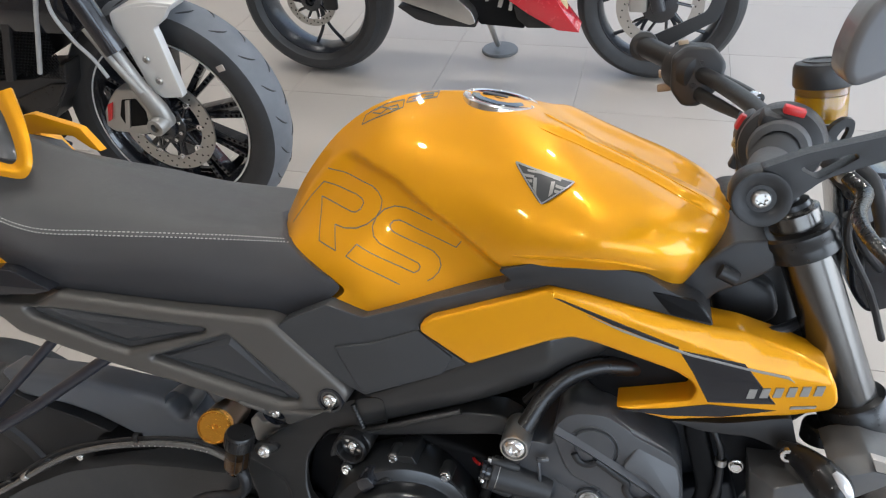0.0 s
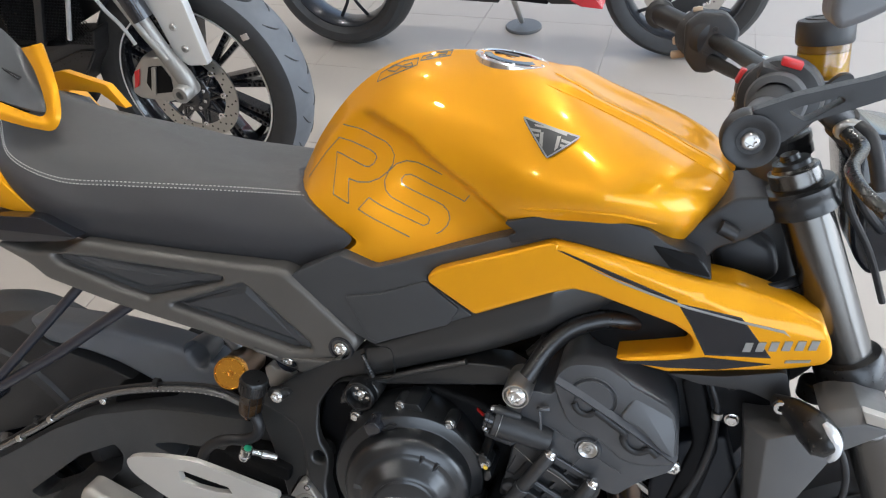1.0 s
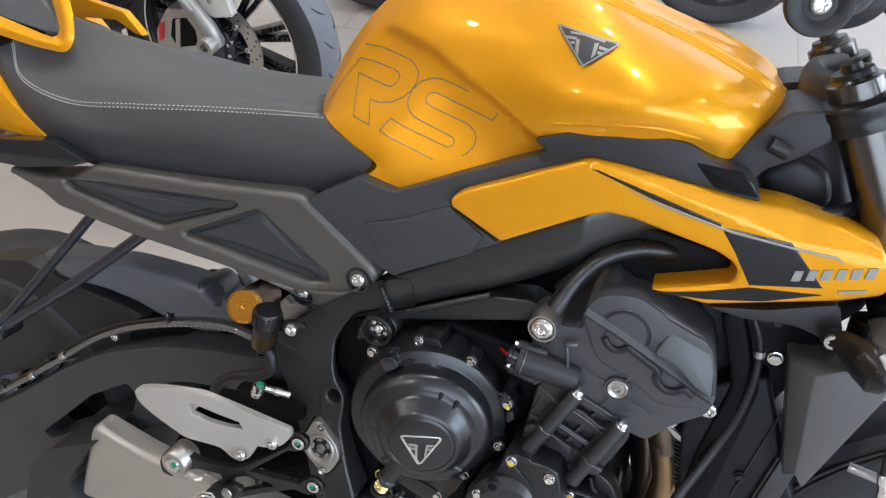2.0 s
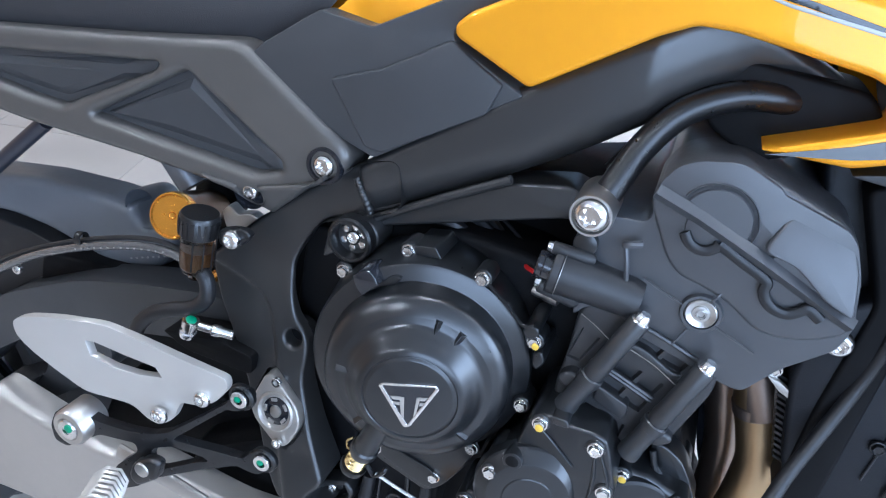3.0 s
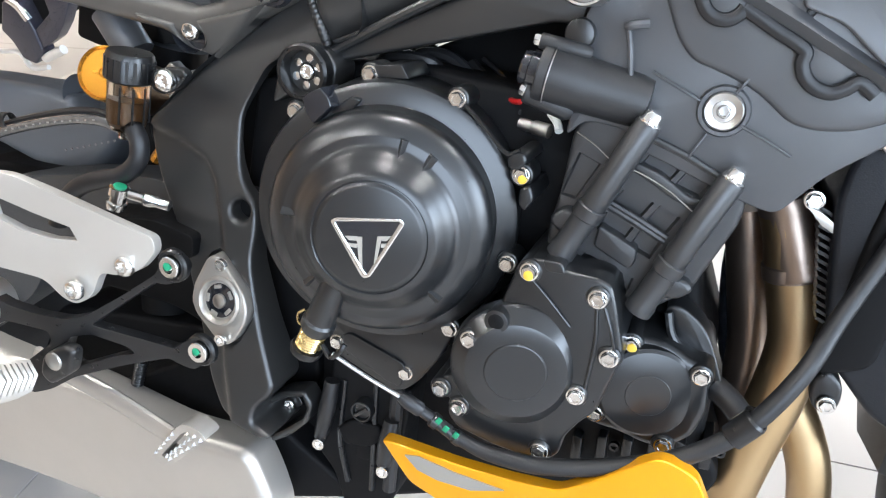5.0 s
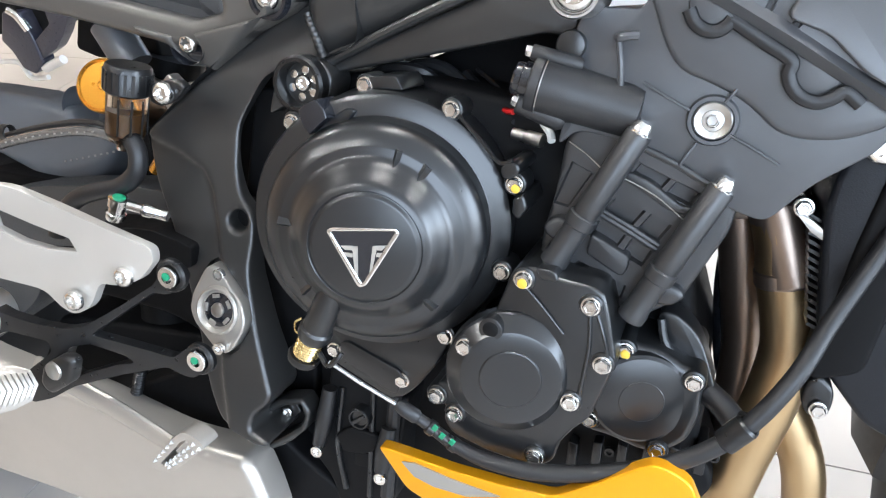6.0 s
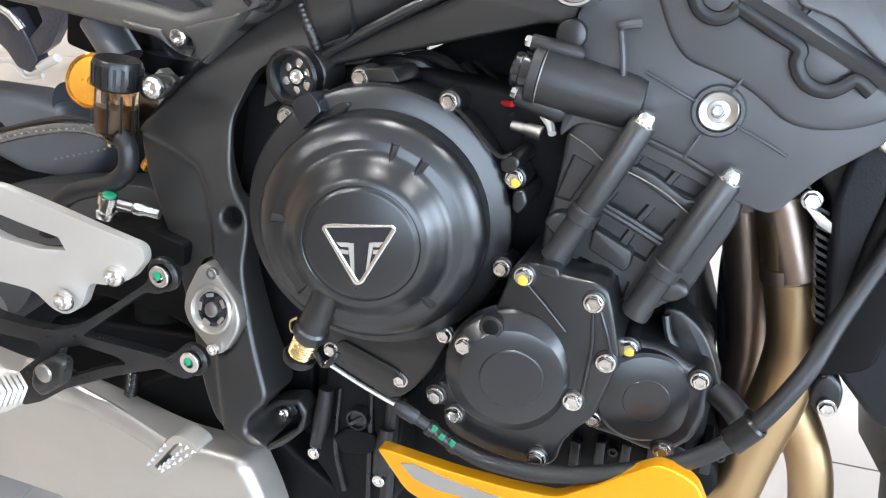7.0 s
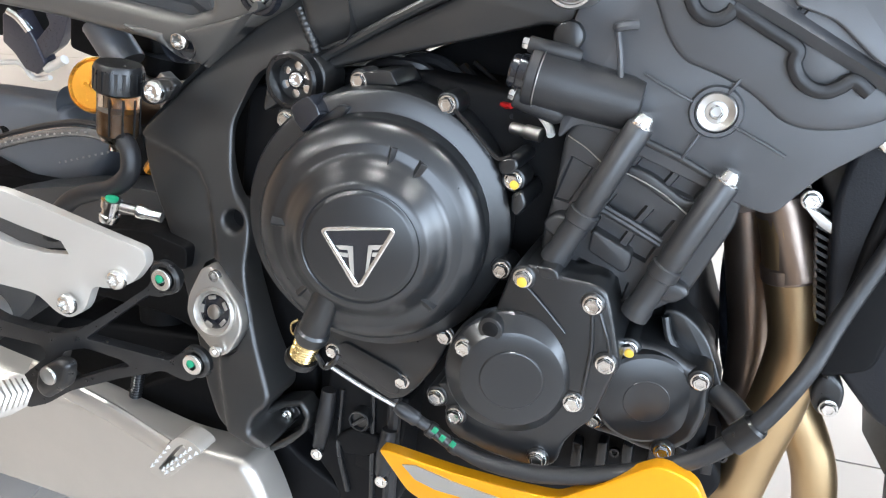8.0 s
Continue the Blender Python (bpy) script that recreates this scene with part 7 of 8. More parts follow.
plate("type_label", [(0.343, 0.9051), (0.3525, 0.9083), (0.373, 0.8621), (0.3637, 0.8573)], -.07, -.0785, material("label_grey", (0.22, 0.21, 0.19), 0.5), 0.0005, 0.002, label="small grey type plate")
for q, r in (([(0.2883, -0.1, 0.8339), (0.3166, -0.12, 0.8365), (0.3505, -0.11, 0.8415), (0.3893, -0.06, 0.845)], 0.006), ([(0.2839, -0.09, 0.8257), (0.3252, -0.11, 0.825), (0.3653, -0.1, 0.8298), (0.405, -0.05, 0.8332)], 0.0055), ([(0.3177, -0.08, 0.8095), (0.3637, -0.09, 0.8148), (0.4177, -0.04, 0.8099)], 0.007),
             ([(0.384, -0.14, 1.0107), (0.3857, -0.12, 0.953), (0.4368, -0.06, 0.8713), (0.4797, 0.0, 0.7907)], 0.004), ([(0.3864, -0.1, 0.9695), (0.4146, -0.08, 0.9289), (0.4547, -0.02, 0.883)], 0.005), ([(0.4172, -0.1, 0.9671), (0.4179, -0.06, 0.9341), (0.4354, -0.02, 0.8665)], 0.0045)):
    tube("control_cable", q, r, RUBBER, 10, label="")
plate("wiring_box", [(0.2803, 0.8126), (0.391, 0.8167), (0.4197, 0.7175), (0.3841, 0.6776), (0.3148, 0.695), (0.2831, 0.7602)], .06, -.05, DEEP, 0.006, 0.02)

# handlebar
GRIP = [(0.263, -0.352, 1.0568), (0.2795, -0.27, 1.0536), (0.2966, -0.2, 1.0604), (0.3157, -0.12, 1.0579)]
bar = tube("handlebar", [(0.263, -0.352, 1.0568), (0.2795, -0.27, 1.0536), (0.2966, -0.2, 1.0604), (0.3185, -0.11, 1.0559), (0.3276, -0.05, 1.0475), (0.3284, 0.0, 1.0349), (0.321, 0.05, 1.0288), (0.305, 0.115, 1.0337), (0.286, 0.18, 1.0379), (0.2633, 0.235, 1.0427), (0.2215, 0.3, 1.053), (0.1698, 0.365, 1.0656)], 0.0112, PLASTIC, 16, label="black tapered handlebar", count=80)
part("grip", bm_tube([GRIP[0], GRIP[1], GRIP[2]], [0.0162, 0.0168, 0.0175], 20, 18), GRIP_RUBBER, bike, "dark grey rubber throttle grip")
g1 = Vector(GRIP[2])
for k in range(12):
    c = Vector(GRIP[1]).lerp(g1, 0.1 + 0.06 * k)
    part("grip_rib", bm_move(bm_lathe([(0.0165, -.001), (0.0185, 0), (0.0165, 0.001)], 24), along(c, g1)), GRIP_RUBBER, bike)
LG = [(0.2215, 0.3, 1.053), (0.1698, 0.365, 1.0656)]
part("grip", bm_tube(LG, 0.0165, 20, 10, smooth=False), RUBBER, bike, "dark grey rubber grip")
be0 = Vector(GRIP[0])
ba = turned("bar_end_weight", be0, be0 - Vector((0, 1, 0.0)), [(0, 0.008), (0.0180, 0.008), (0.0202, 0.004), (0.0206, -.006), (0.0198, -.013), (0.0172, -.016), (0, -.016)], PLASTIC, label="round black bar end with a steel screw")
part("bar_end_face", bm_move(bm_lathe([(0.0188, -.009), (0.0190, -.0105), (0.0175, -.0108), (0.0100, -.0085), (0.0092, -.0075), (0, -.0075)], 40), Matrix.Translation(be0)), PLASTIC, ba)
bolt(ba, be0.x, be0.z, be0.y - 0.007, 0.0066, "torx", STEEL)
# mirror arm and mirror head
arm = plate("mirror_arm", [(0.2588, 1.0769), (0.2668, 1.0807), (0.2856, 1.09), (0.3278, 1.1045), (0.3483, 1.1132), (0.3516, 1.0993), (0.3311, 1.0892), (0.2988, 1.0738), (0.2874, 1.0622), (0.2771, 1.0521), (0.2762, 1.067), (0.2715, 1.0735)], -.345, -.360, PLASTIC, 0.003, 0.006, label="black forged bar-end mirror arm", holes=(rounded([(0.2825, 1.0791), (0.2902, 1.0836), (0.3133, 1.0924), (0.3161, 1.0897), (0.2948, 1.0734)], 0.003),))
plate("mirror_head", [(0.2931, 1.1421), (0.2924, 1.1549), (0.2964, 1.1732), (0.3028, 1.1862), (0.3225, 1.1977), (0.3427, 1.1859), (0.343, 1.1607), (0.3275, 1.15), (0.3113, 1.1397), (0.2996, 1.1349)], -.335, -.375, MIRROR_GREY, 0.014, 0.012, label="dark grey bar-end mirror housing", segments=5, sharp=50)
# right switchgear
SWC = [(0.2915, -0.225, 1.0604)][0]
sw = turned("switch_housing", Vector(SWC), Vector(SWC) + (Vector(GRIP[3]) - Vector(GRIP[2])), [(0.017, -.012), (0.0215, -.012), (0.0228, -.010), (0.0232, -.005), (0.0285, -.004), (0.0325, -.001), (0.0340, 0.006), (0.0345, 0.026), (0.030, 0.034), (0.0115, 0.038)], PLASTIC, label="black right switch housing with a red stop switch")
plate("housing_rear", [(0.259, 1.0625), (0.2649, 1.0778), (0.274, 1.0833), (0.2831, 1.0619), (0.2819, 1.0365), (0.2829, 1.0159), (0.2681, 1.0197), (0.2626, 1.0399)], -.175, -.20, PLASTIC, 0.004, 0.006, sw)
turned("throttle_collar", Vector(SWC), Vector(SWC) + (Vector(GRIP[2]) - Vector(GRIP[3])), [(0.0170, -.002), (0.0245, -.002), (0.0245, 0.012), (0.0225, 0.016), (0.0170, 0.017)], GRIP_RUBBER, sw)
r0 = Vector([(0.2971, -0.228, 1.0935)][0])
part("stop_switch", bm_move(bm_box(-.0085, .0085, -.004, .004, -.005, .0015, .0012), Matrix.Translation(r0) @ pose(0, 0, 0, 10, 12, 0)), RED, sw, "red engine stop switch")
part("switch_hood", bm_move(bm_box(-.020, .020, -.010, .012, -.014, .001, .005), Matrix.Translation(r0 + Vector((-0.004, 0.004, -0.008))) @ pose(0, 0, 0, 10, 14, 0)), PLASTIC, sw)
w0 = Vector([(0.2594, -0.19, 1.06)][0])
for dz, mat in ((0.012, RED), (-0.004, BRASS), (-0.022, PLASTIC)):
    part("switch_key", bm_move(bm_box(-.004, .004, -.006, .006, -.007, .007, .002), Matrix.Translation(w0 + Vector((0.004, 0.0, dz))) @ pose(0, 0, 0, 0, 20, 0)), mat, sw)
# brake reservoir
B0, B1 = [Vector(v) for v in [(0.3324, -0.13, 1.1035), (0.3369, -0.13, 1.0706)]]
UPV = (B0 - B1).normalized()
rcap = turned("reservoir_cap", B0, B0 + UPV, [(0, 0.0165), (0.0190, 0.0165), (0.0235, 0.0150), (0.0250, 0.0115), (0.0250, -.004), (0.0240, -.006), (0, -.006)], PLASTIC, label="black brake fluid reservoir cap")
turned("cap_ring", B0, B0 + UPV, [(0.0120, 0.0160), (0.0125, 0.0175), (0.0175, 0.0175), (0.0180, 0.0160)], PLASTIC, rcap)
turned("reservoir", B0, B1, [(0.0215, 0.004), (0.0225, 0.006), (0.0222, 0.034), (0.0190, 0.040), (0, 0.040)], CLEAR, rcap, "clear brake reservoir with amber fluid")
turned("reservoir_fluid", B0, B1, [(0, 0.014), (0.0205, 0.014), (0.0205, 0.033), (0.017, 0.037), (0, 0.037)], FLUID, rcap)
turned("diaphragm", B0, B1, [(0, 0.004), (0.0150, 0.004), (0.0165, 0.010), (0.0150, 0.020), (0, 0.020)], material("diaphragm_amber", (0.35, 0.18, 0.015), 0.35), rcap)
turned("reservoir_foot", B0, B1, [(0.0150, 0.038), (0.0225, 0.040), (0.0225, 0.044), (0.008, 0.048), (0.008, 0.058), (0, 0.058)], PLASTIC, rcap)
plate("reservoir_stay", [(0.3341, 1.0514), (0.3372, 1.0701), (0.3467, 1.0782), (0.3555, 1.0779), (0.3565, 1.0667), (0.3509, 1.0463), (0.3403, 1.0428)], -.165, -.175, PLASTIC, 0.003, 0.006, holes=(rounded([(0.3435, 1.0607), (0.3482, 1.0705), (0.3517, 1.0707), (0.3514, 1.0658), (0.3477, 1.0536)], 0.002),))
mc0, mc1 = [Vector(v) for v in [(0.3268, -0.17, 1.0582), (0.3896, -0.12, 1.0051)]]
turned("master_cylinder", mc0, mc1, [(0, 0), (0.012, 0), (0.013, 0.004), (0.013, 0.05), (0.016, 0.052), (0.016, 0.075), (0.010, 0.078), (0, 0.10)], PLASTIC, label="black radial brake master cylinder")
bolt(bike, 0.3848, 1.0031, -.118, 0.014, "hex", PLASTIC)
tube("brake_lever", [(0.3604, -0.17, 1.0268), (0.3717, -0.19, 1.017), (0.3547, -0.25, 1.0155), (0.3539, -0.3, 1.013), (0.3684, -0.33, 1.0051)], [0.007, 0.008, 0.0065, 0.0055, 0.0055], material("lever_metal", (0.10, 0.10, 0.10), 0.28, 0.9), 14, label="dark polished brake lever", flat=0.7)
tube("brake_lever_inner", [(0.3707, -0.16, 1.0312), (0.3836, -0.17, 1.0198), (0.3963, -0.19, 0.9808)], 0.007, PLASTIC, 12)
plate("lever_bracket", [(0.3505, 1.0307), (0.3616, 1.0369), (0.3782, 1.0333), (0.3824, 1.0244), (0.3636, 1.0163), (0.354, 1.0179)], -.14, -.165, SILVER, 0.003, 0.006)
# left switchgear
LS = [Vector(v) for v in [(0.2467, 0.262, 1.0454), (0.2217, 0.302, 1.0511)]]
ls = turned("switch_housing", LS[0], LS[1], [(0.0115, -.012), (0.026, -.010), (0.033, -.002), (0.036, 0.012), (0.035, 0.036), (0.028, 0.044), (0.0165, 0.046)], PLASTIC, label="black left switch housing with beige keys")
plate("switch_body", [(0.2098, 1.0659), (0.2284, 1.0824), (0.2641, 1.0826), (0.2853, 1.062), (0.2825, 1.0303), (0.2561, 0.9995), (0.2328, 0.9979), (0.2141, 1.0196)], .300, .245, PLASTIC, 0.006, 0.008, ls)
KEY = material("beige_switch_key", (0.38, 0.29, 0.20), 0.5)
for px_, w in (([(0.2057, 0.285, 1.0173)], 0.010), ([(0.2056, 0.285, 1.0379)], 0.010), ([(0.2162, 0.275, 1.0658)], 0.009), ([(0.2252, 0.28, 1.0815)], 0.007)):
    part("switch_key", bm_move(bm_box(-w, w, -.006, .006, -.0055, .0055, .002), Matrix.Translation(px_[0]) @ pose(0, 0, 0, 0, -10, 0)), KEY, ls)
for px_ in ([(0.2517, 0.25, 1.06)], [(0.244, 0.25, 1.028)]):
    bolt(ls, px_[0][0], px_[0][2], px_[0][1] - 0.004, 0.0045, "allen", PLASTIC)
tube("clutch_lever_perch", [(0.25, 0.25, 1.018), (0.2767, 0.2, 1.0133), (0.3019, 0.15, 1.01)], [0.010, 0.009, 0.006], PLASTIC, 12, flat=0.6)
tube("clutch_lever", [(0.2816, 0.23, 1.043), (0.3007, 0.19, 1.0394), (0.3206, 0.14, 1.035)], 0.0065, PLASTIC, 10)
turned("cable_nut", *[Vector(v) for v in [(0.3116, 0.15, 1.0347), (0.3239, 0.12, 1.0298)]], [(0, 0), (0.008, 0), (0.010, 0.003), (0.010, 0.010), (0.006, 0.012), (0.006, 0.02), (0, 0.02)], CHROME)
plate("mirror_arm", [(0.1529, 1.0706), (0.1847, 1.0825), (0.2562, 1.1193), (0.2706, 1.1608), (0.2908, 1.1613), (0.2745, 1.1075), (0.2201, 1.0754), (0.1802, 1.0473), (0.1578, 1.0506)], .38, .39, PLASTIC, 0.003, 0.006, label="black forged bar-end mirror arm")
turned("bar_end_weight", Vector([(0.1698, 0.365, 1.0656)][0]), Vector([(0.1698, 0.365, 1.0656)][0]) + Vector((0, -1, 0)), [(0, -.018), (0.019, -.018), (0.022, -.010), (0.022, 0.006), (0.016, 0.012), (0, 0.012)], PLASTIC)
# instrument clamp over the yoke
part("bar_clamp", bm_tube([Vector(v) for v in [(0.3244, -0.05, 1.0413), (0.3306, 0.0, 1.0326), (0.3342, 0.05, 1.0231)]], 0.024, 16), PLASTIC, bike)

plate("headlight_housing", [(0.3951, 0.9751), (0.4168, 0.9959), (0.4707, 0.9919), (0.5092, 0.8296), (0.472, 0.845), (0.4493, 0.8309), (0.4268, 0.8559)], .10, -.03, BLACK_GLOSS, 0.012, 0.02, label="dark headlight housing in front of the forks", segments=4, sharp=50)
# radiator, its wings and indicator
rad = plate("radiator", [(0.2474, 0.5609), (0.2508, 0.5866), (0.2705, 0.6291), (0.3237, 0.6537), (0.3966, 0.4549), (0.3299, 0.3974), (0.2968, 0.4106), (0.2644, 0.4488), (0.2559, 0.4841)], .135, -.135, RADIATOR, 0.005, 0.01, label="black radiator with fine fins")
for k in range(14):
    a, b = [Vector(v) for v in [(0.2489, -0.136, 0.5472), (0.2603, -0.136, 0.4688)]]
    c = a.lerp(b, k / 13)
    part("fin", bm_move(bm_box(-.014, .006, -.12, .12, -.0012, .0012), Matrix.Translation((c.x + 0.004, 0, c.z)) @ pose(0, 0, 0, 0, 25, 0)), SATIN, rad)
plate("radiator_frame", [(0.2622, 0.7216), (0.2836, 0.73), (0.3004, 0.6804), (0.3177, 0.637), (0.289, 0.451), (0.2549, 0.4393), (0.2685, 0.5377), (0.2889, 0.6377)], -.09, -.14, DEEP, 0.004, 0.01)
turned("hose_clip", *[Vector(v) for v in [(0.3071, -0.146, 0.6912), (0.3074, -0.146, 0.6797)]], [(0.0042, 0), (0.0062, 0.0005), (0.0062, 0.008), (0.0042, 0.0085)], STEEL)
# inner panel beside the radiator, with its folded edges
inner = plate("radiator_side_panel", [(0.2356, 0.7392), (0.3758, 0.7529), (0.3885, 0.6798), (0.3471, 0.6207), (0.3098, 0.5314), (0.264, 0.5084), (0.2608, 0.598)], .0, -.105, RADIATOR, 0.004, 0.01, label="black inner panel beside the radiator")
tube("edge_bead", [(0.3465, -0.137, 0.6214), (0.3286, -0.137, 0.5446), (0.3149, -0.137, 0.4837)], 0.0012, PLASTIC, 8, rad, smooth=False)
tube("edge_bead", [(0.353, -0.139, 0.5571), (0.3451, -0.139, 0.5228), (0.3331, -0.139, 0.4699)], 0.0018, PLASTIC, 8, rad, smooth=False)
tube("edge_bead", [(0.3066, -0.107, 0.6199), (0.2954, -0.107, 0.5755), (0.2834, -0.107, 0.5435)], 0.0010, PLASTIC, 8, inner, smooth=False)
plate("radiator_tank", [(0.3553, 0.555), (0.3742, 0.5469), (0.3602, 0.4771), (0.336, 0.4689)], -.10, -.142, MOULDED, 0.003, 0.003, rad)
for q in [(0.3194, -0.138, 0.5174), (0.3195, -0.125, 0.7159)]:
    bolt(bike, q[0], q[2], q[1], 0.0065, "hex", SATIN)
bolt(bike, 0.3231, 0.6851, -.146, 0.0085, "hex")
bolt(bike, 0.2408, 0.6453, -.125, 0.008, "hex")
SHROUD = material("shroud_grey", (0.115, 0.115, 0.116), 0.36, 0.2, 0.2, 0.1, 20.0, bump=0.04, bump_scale=1800.0)


def facet_shell(name, points, facets, rim, back, mat, parent, label="", bevel=0.0018):
    """Flat facets between corner points, with a rim that runs back to the plane y = back."""
    bm = bmesh.new()
    vs = [bm.verts.new(p) for p in points]
    rear = {k: bm.verts.new((points[k][0], back, points[k][2])) for k in rim}
    for f in facets:
        bm.faces.new([vs[k] for k in f])
    for a, b in zip(rim, rim[1:] + rim[:1]):
        bm.faces.new((vs[a], vs[b], rear[b], rear[a]))
    bm.faces.new([rear[k] for k in rim])
    bmesh.ops.recalc_face_normals(bm, faces=bm.faces)
    bmesh.ops.bevel(bm, geom=bm.edges[:], offset=bevel, segments=2, affect="EDGES", profile=0.5)
    return part(name, bm, mat, parent, label, sharp=40)


WING = [(0.3345, -0.163, 0.694), (0.3524, -0.145, 0.6946), (0.3716, -0.155, 0.6981), (0.3765, -0.198, 0.7161), (0.4177, -0.198, 0.696), (0.3728, -0.186, 0.558), (0.3633, -0.188, 0.5751), (0.3557, -0.166, 0.5551), (0.3533, -0.196, 0.701)]
wing = facet_shell("radiator_wing", WING, ((0, 8, 6, 7), (8, 3, 4, 5, 6), (0, 1, 2, 3, 8)), [0, 1, 2, 3, 4, 5, 6, 7], -.12, SHROUD, bike, "dark grey faceted radiator cowl")
HORN = [(0.398, -0.19, 0.7394), (0.4078, -0.185, 0.7456), (0.4325, -0.185, 0.7541), (0.466, -0.18, 0.7454), (0.4629, -0.2, 0.7424), (0.4344, -0.205, 0.748), (0.4047, -0.205, 0.7346), (0.4186, -0.195, 0.6985)]
facet_shell("wing_horn", HORN, ((0, 1, 2, 5, 6), (6, 5, 4, 7), (2, 3, 4, 5), (0, 6, 7)), [0, 1, 2, 3, 4, 7], -.13, SHROUD, wing)
plate("horn_badge", [(0.4289, 0.7633), (0.4577, 0.7583), (0.4606, 0.7471), (0.4352, 0.7502)], -.196, -.2065, SILVER, 0.001, 0.001, wing)
plate("cowl_bracket", [(0.2448, 0.7346), (0.3042, 0.7429), (0.3652, 0.7625), (0.3747, 0.7339), (0.3802, 0.7192), (0.3708, 0.7037), (0.3581, 0.7229), (0.3301, 0.7311), (0.2828, 0.728)], -.08, -.155, PLASTIC, 0.006, 0.008)
bolt(bike, 0.3618, 0.7352, -.18, 0.0075, "allen")
ind = tube("indicator", [(0.358, -0.165, 0.7318), (0.3752, -0.185, 0.7351), (0.3899, -0.205, 0.7323), (0.4012, -0.22, 0.7278), (0.408, -0.225, 0.7226)], [0.008, 0.015, 0.0215, 0.022, 0.013], SATIN, 20, label="black bullet indicator with clear lens rim", flat=0.8)
tube("indicator_lens", [(0.3949, -0.222, 0.7518), (0.4015, -0.228, 0.7466), (0.4076, -0.23, 0.7347), (0.4099, -0.226, 0.7204), (0.4094, -0.218, 0.7071)], [0.003, 0.006, 0.0065, 0.005, 0.003], material("clear_lens", (0.75, 0.76, 0.78), 0.12, 0.3, 1.0, 0.03, 20.0), 12, ind)
CF = [(0.4099, -0.1, 0.7188)][0]
part("coolant_cap", bm_move(bm_lathe([(0, 0.007), (0.014, 0.007), (0.0165, 0.0085), (0.0185, 0.007), (0.0195, 0.003), (0.0195, -.012), (0, -.012)], 32), Matrix.Translation(CF) @ pose(0, 0, 0, 90, 0, 0) @ pose(0, 0, 0, 0, 0, 0)), SATIN, bike, "round black coolant filler cap")
tube("front_brake_hose", [(0.426, -0.15, 0.6875), (0.4382, -0.15, 0.6718), (0.4485, -0.15, 0.6476), (0.452, -0.15, 0.621), (0.4509, -0.15, 0.5964), (0.4524, -0.15, 0.572)], 0.0038, RUBBER, 12)
turned("banjo_fitting", *[Vector(v) for v in [(0.4519, -0.15, 0.5744), (0.4612, -0.15, 0.5321)]], [(0.0040, 0), (0.0058, 0.002), (0.0058, 0.012), (0.0042, 0.014), (0.0050, 0.022), (0.0062, 0.03), (0.0045, 0.034)], CHROME)
tube("mudguard_stay", [(0.4306, -0.11, 0.5449), (0.47, -0.12, 0.5427), (0.5239, -0.13, 0.5377)], 0.0058, STEEL, 14, smooth=False)
# lower radiator hanger
plate("hanger_tab", [(0.2536, 0.4266), (0.2561, 0.4394), (0.2637, 0.4461), (0.2746, 0.4355), (0.2747, 0.4203), (0.2695, 0.4103), (0.2583, 0.4144)], -.12, -.14, SATIN, 0.003, 0.006)
bolt(bike, 0.2659, 0.4208, -.142, 0.0065, "hex")


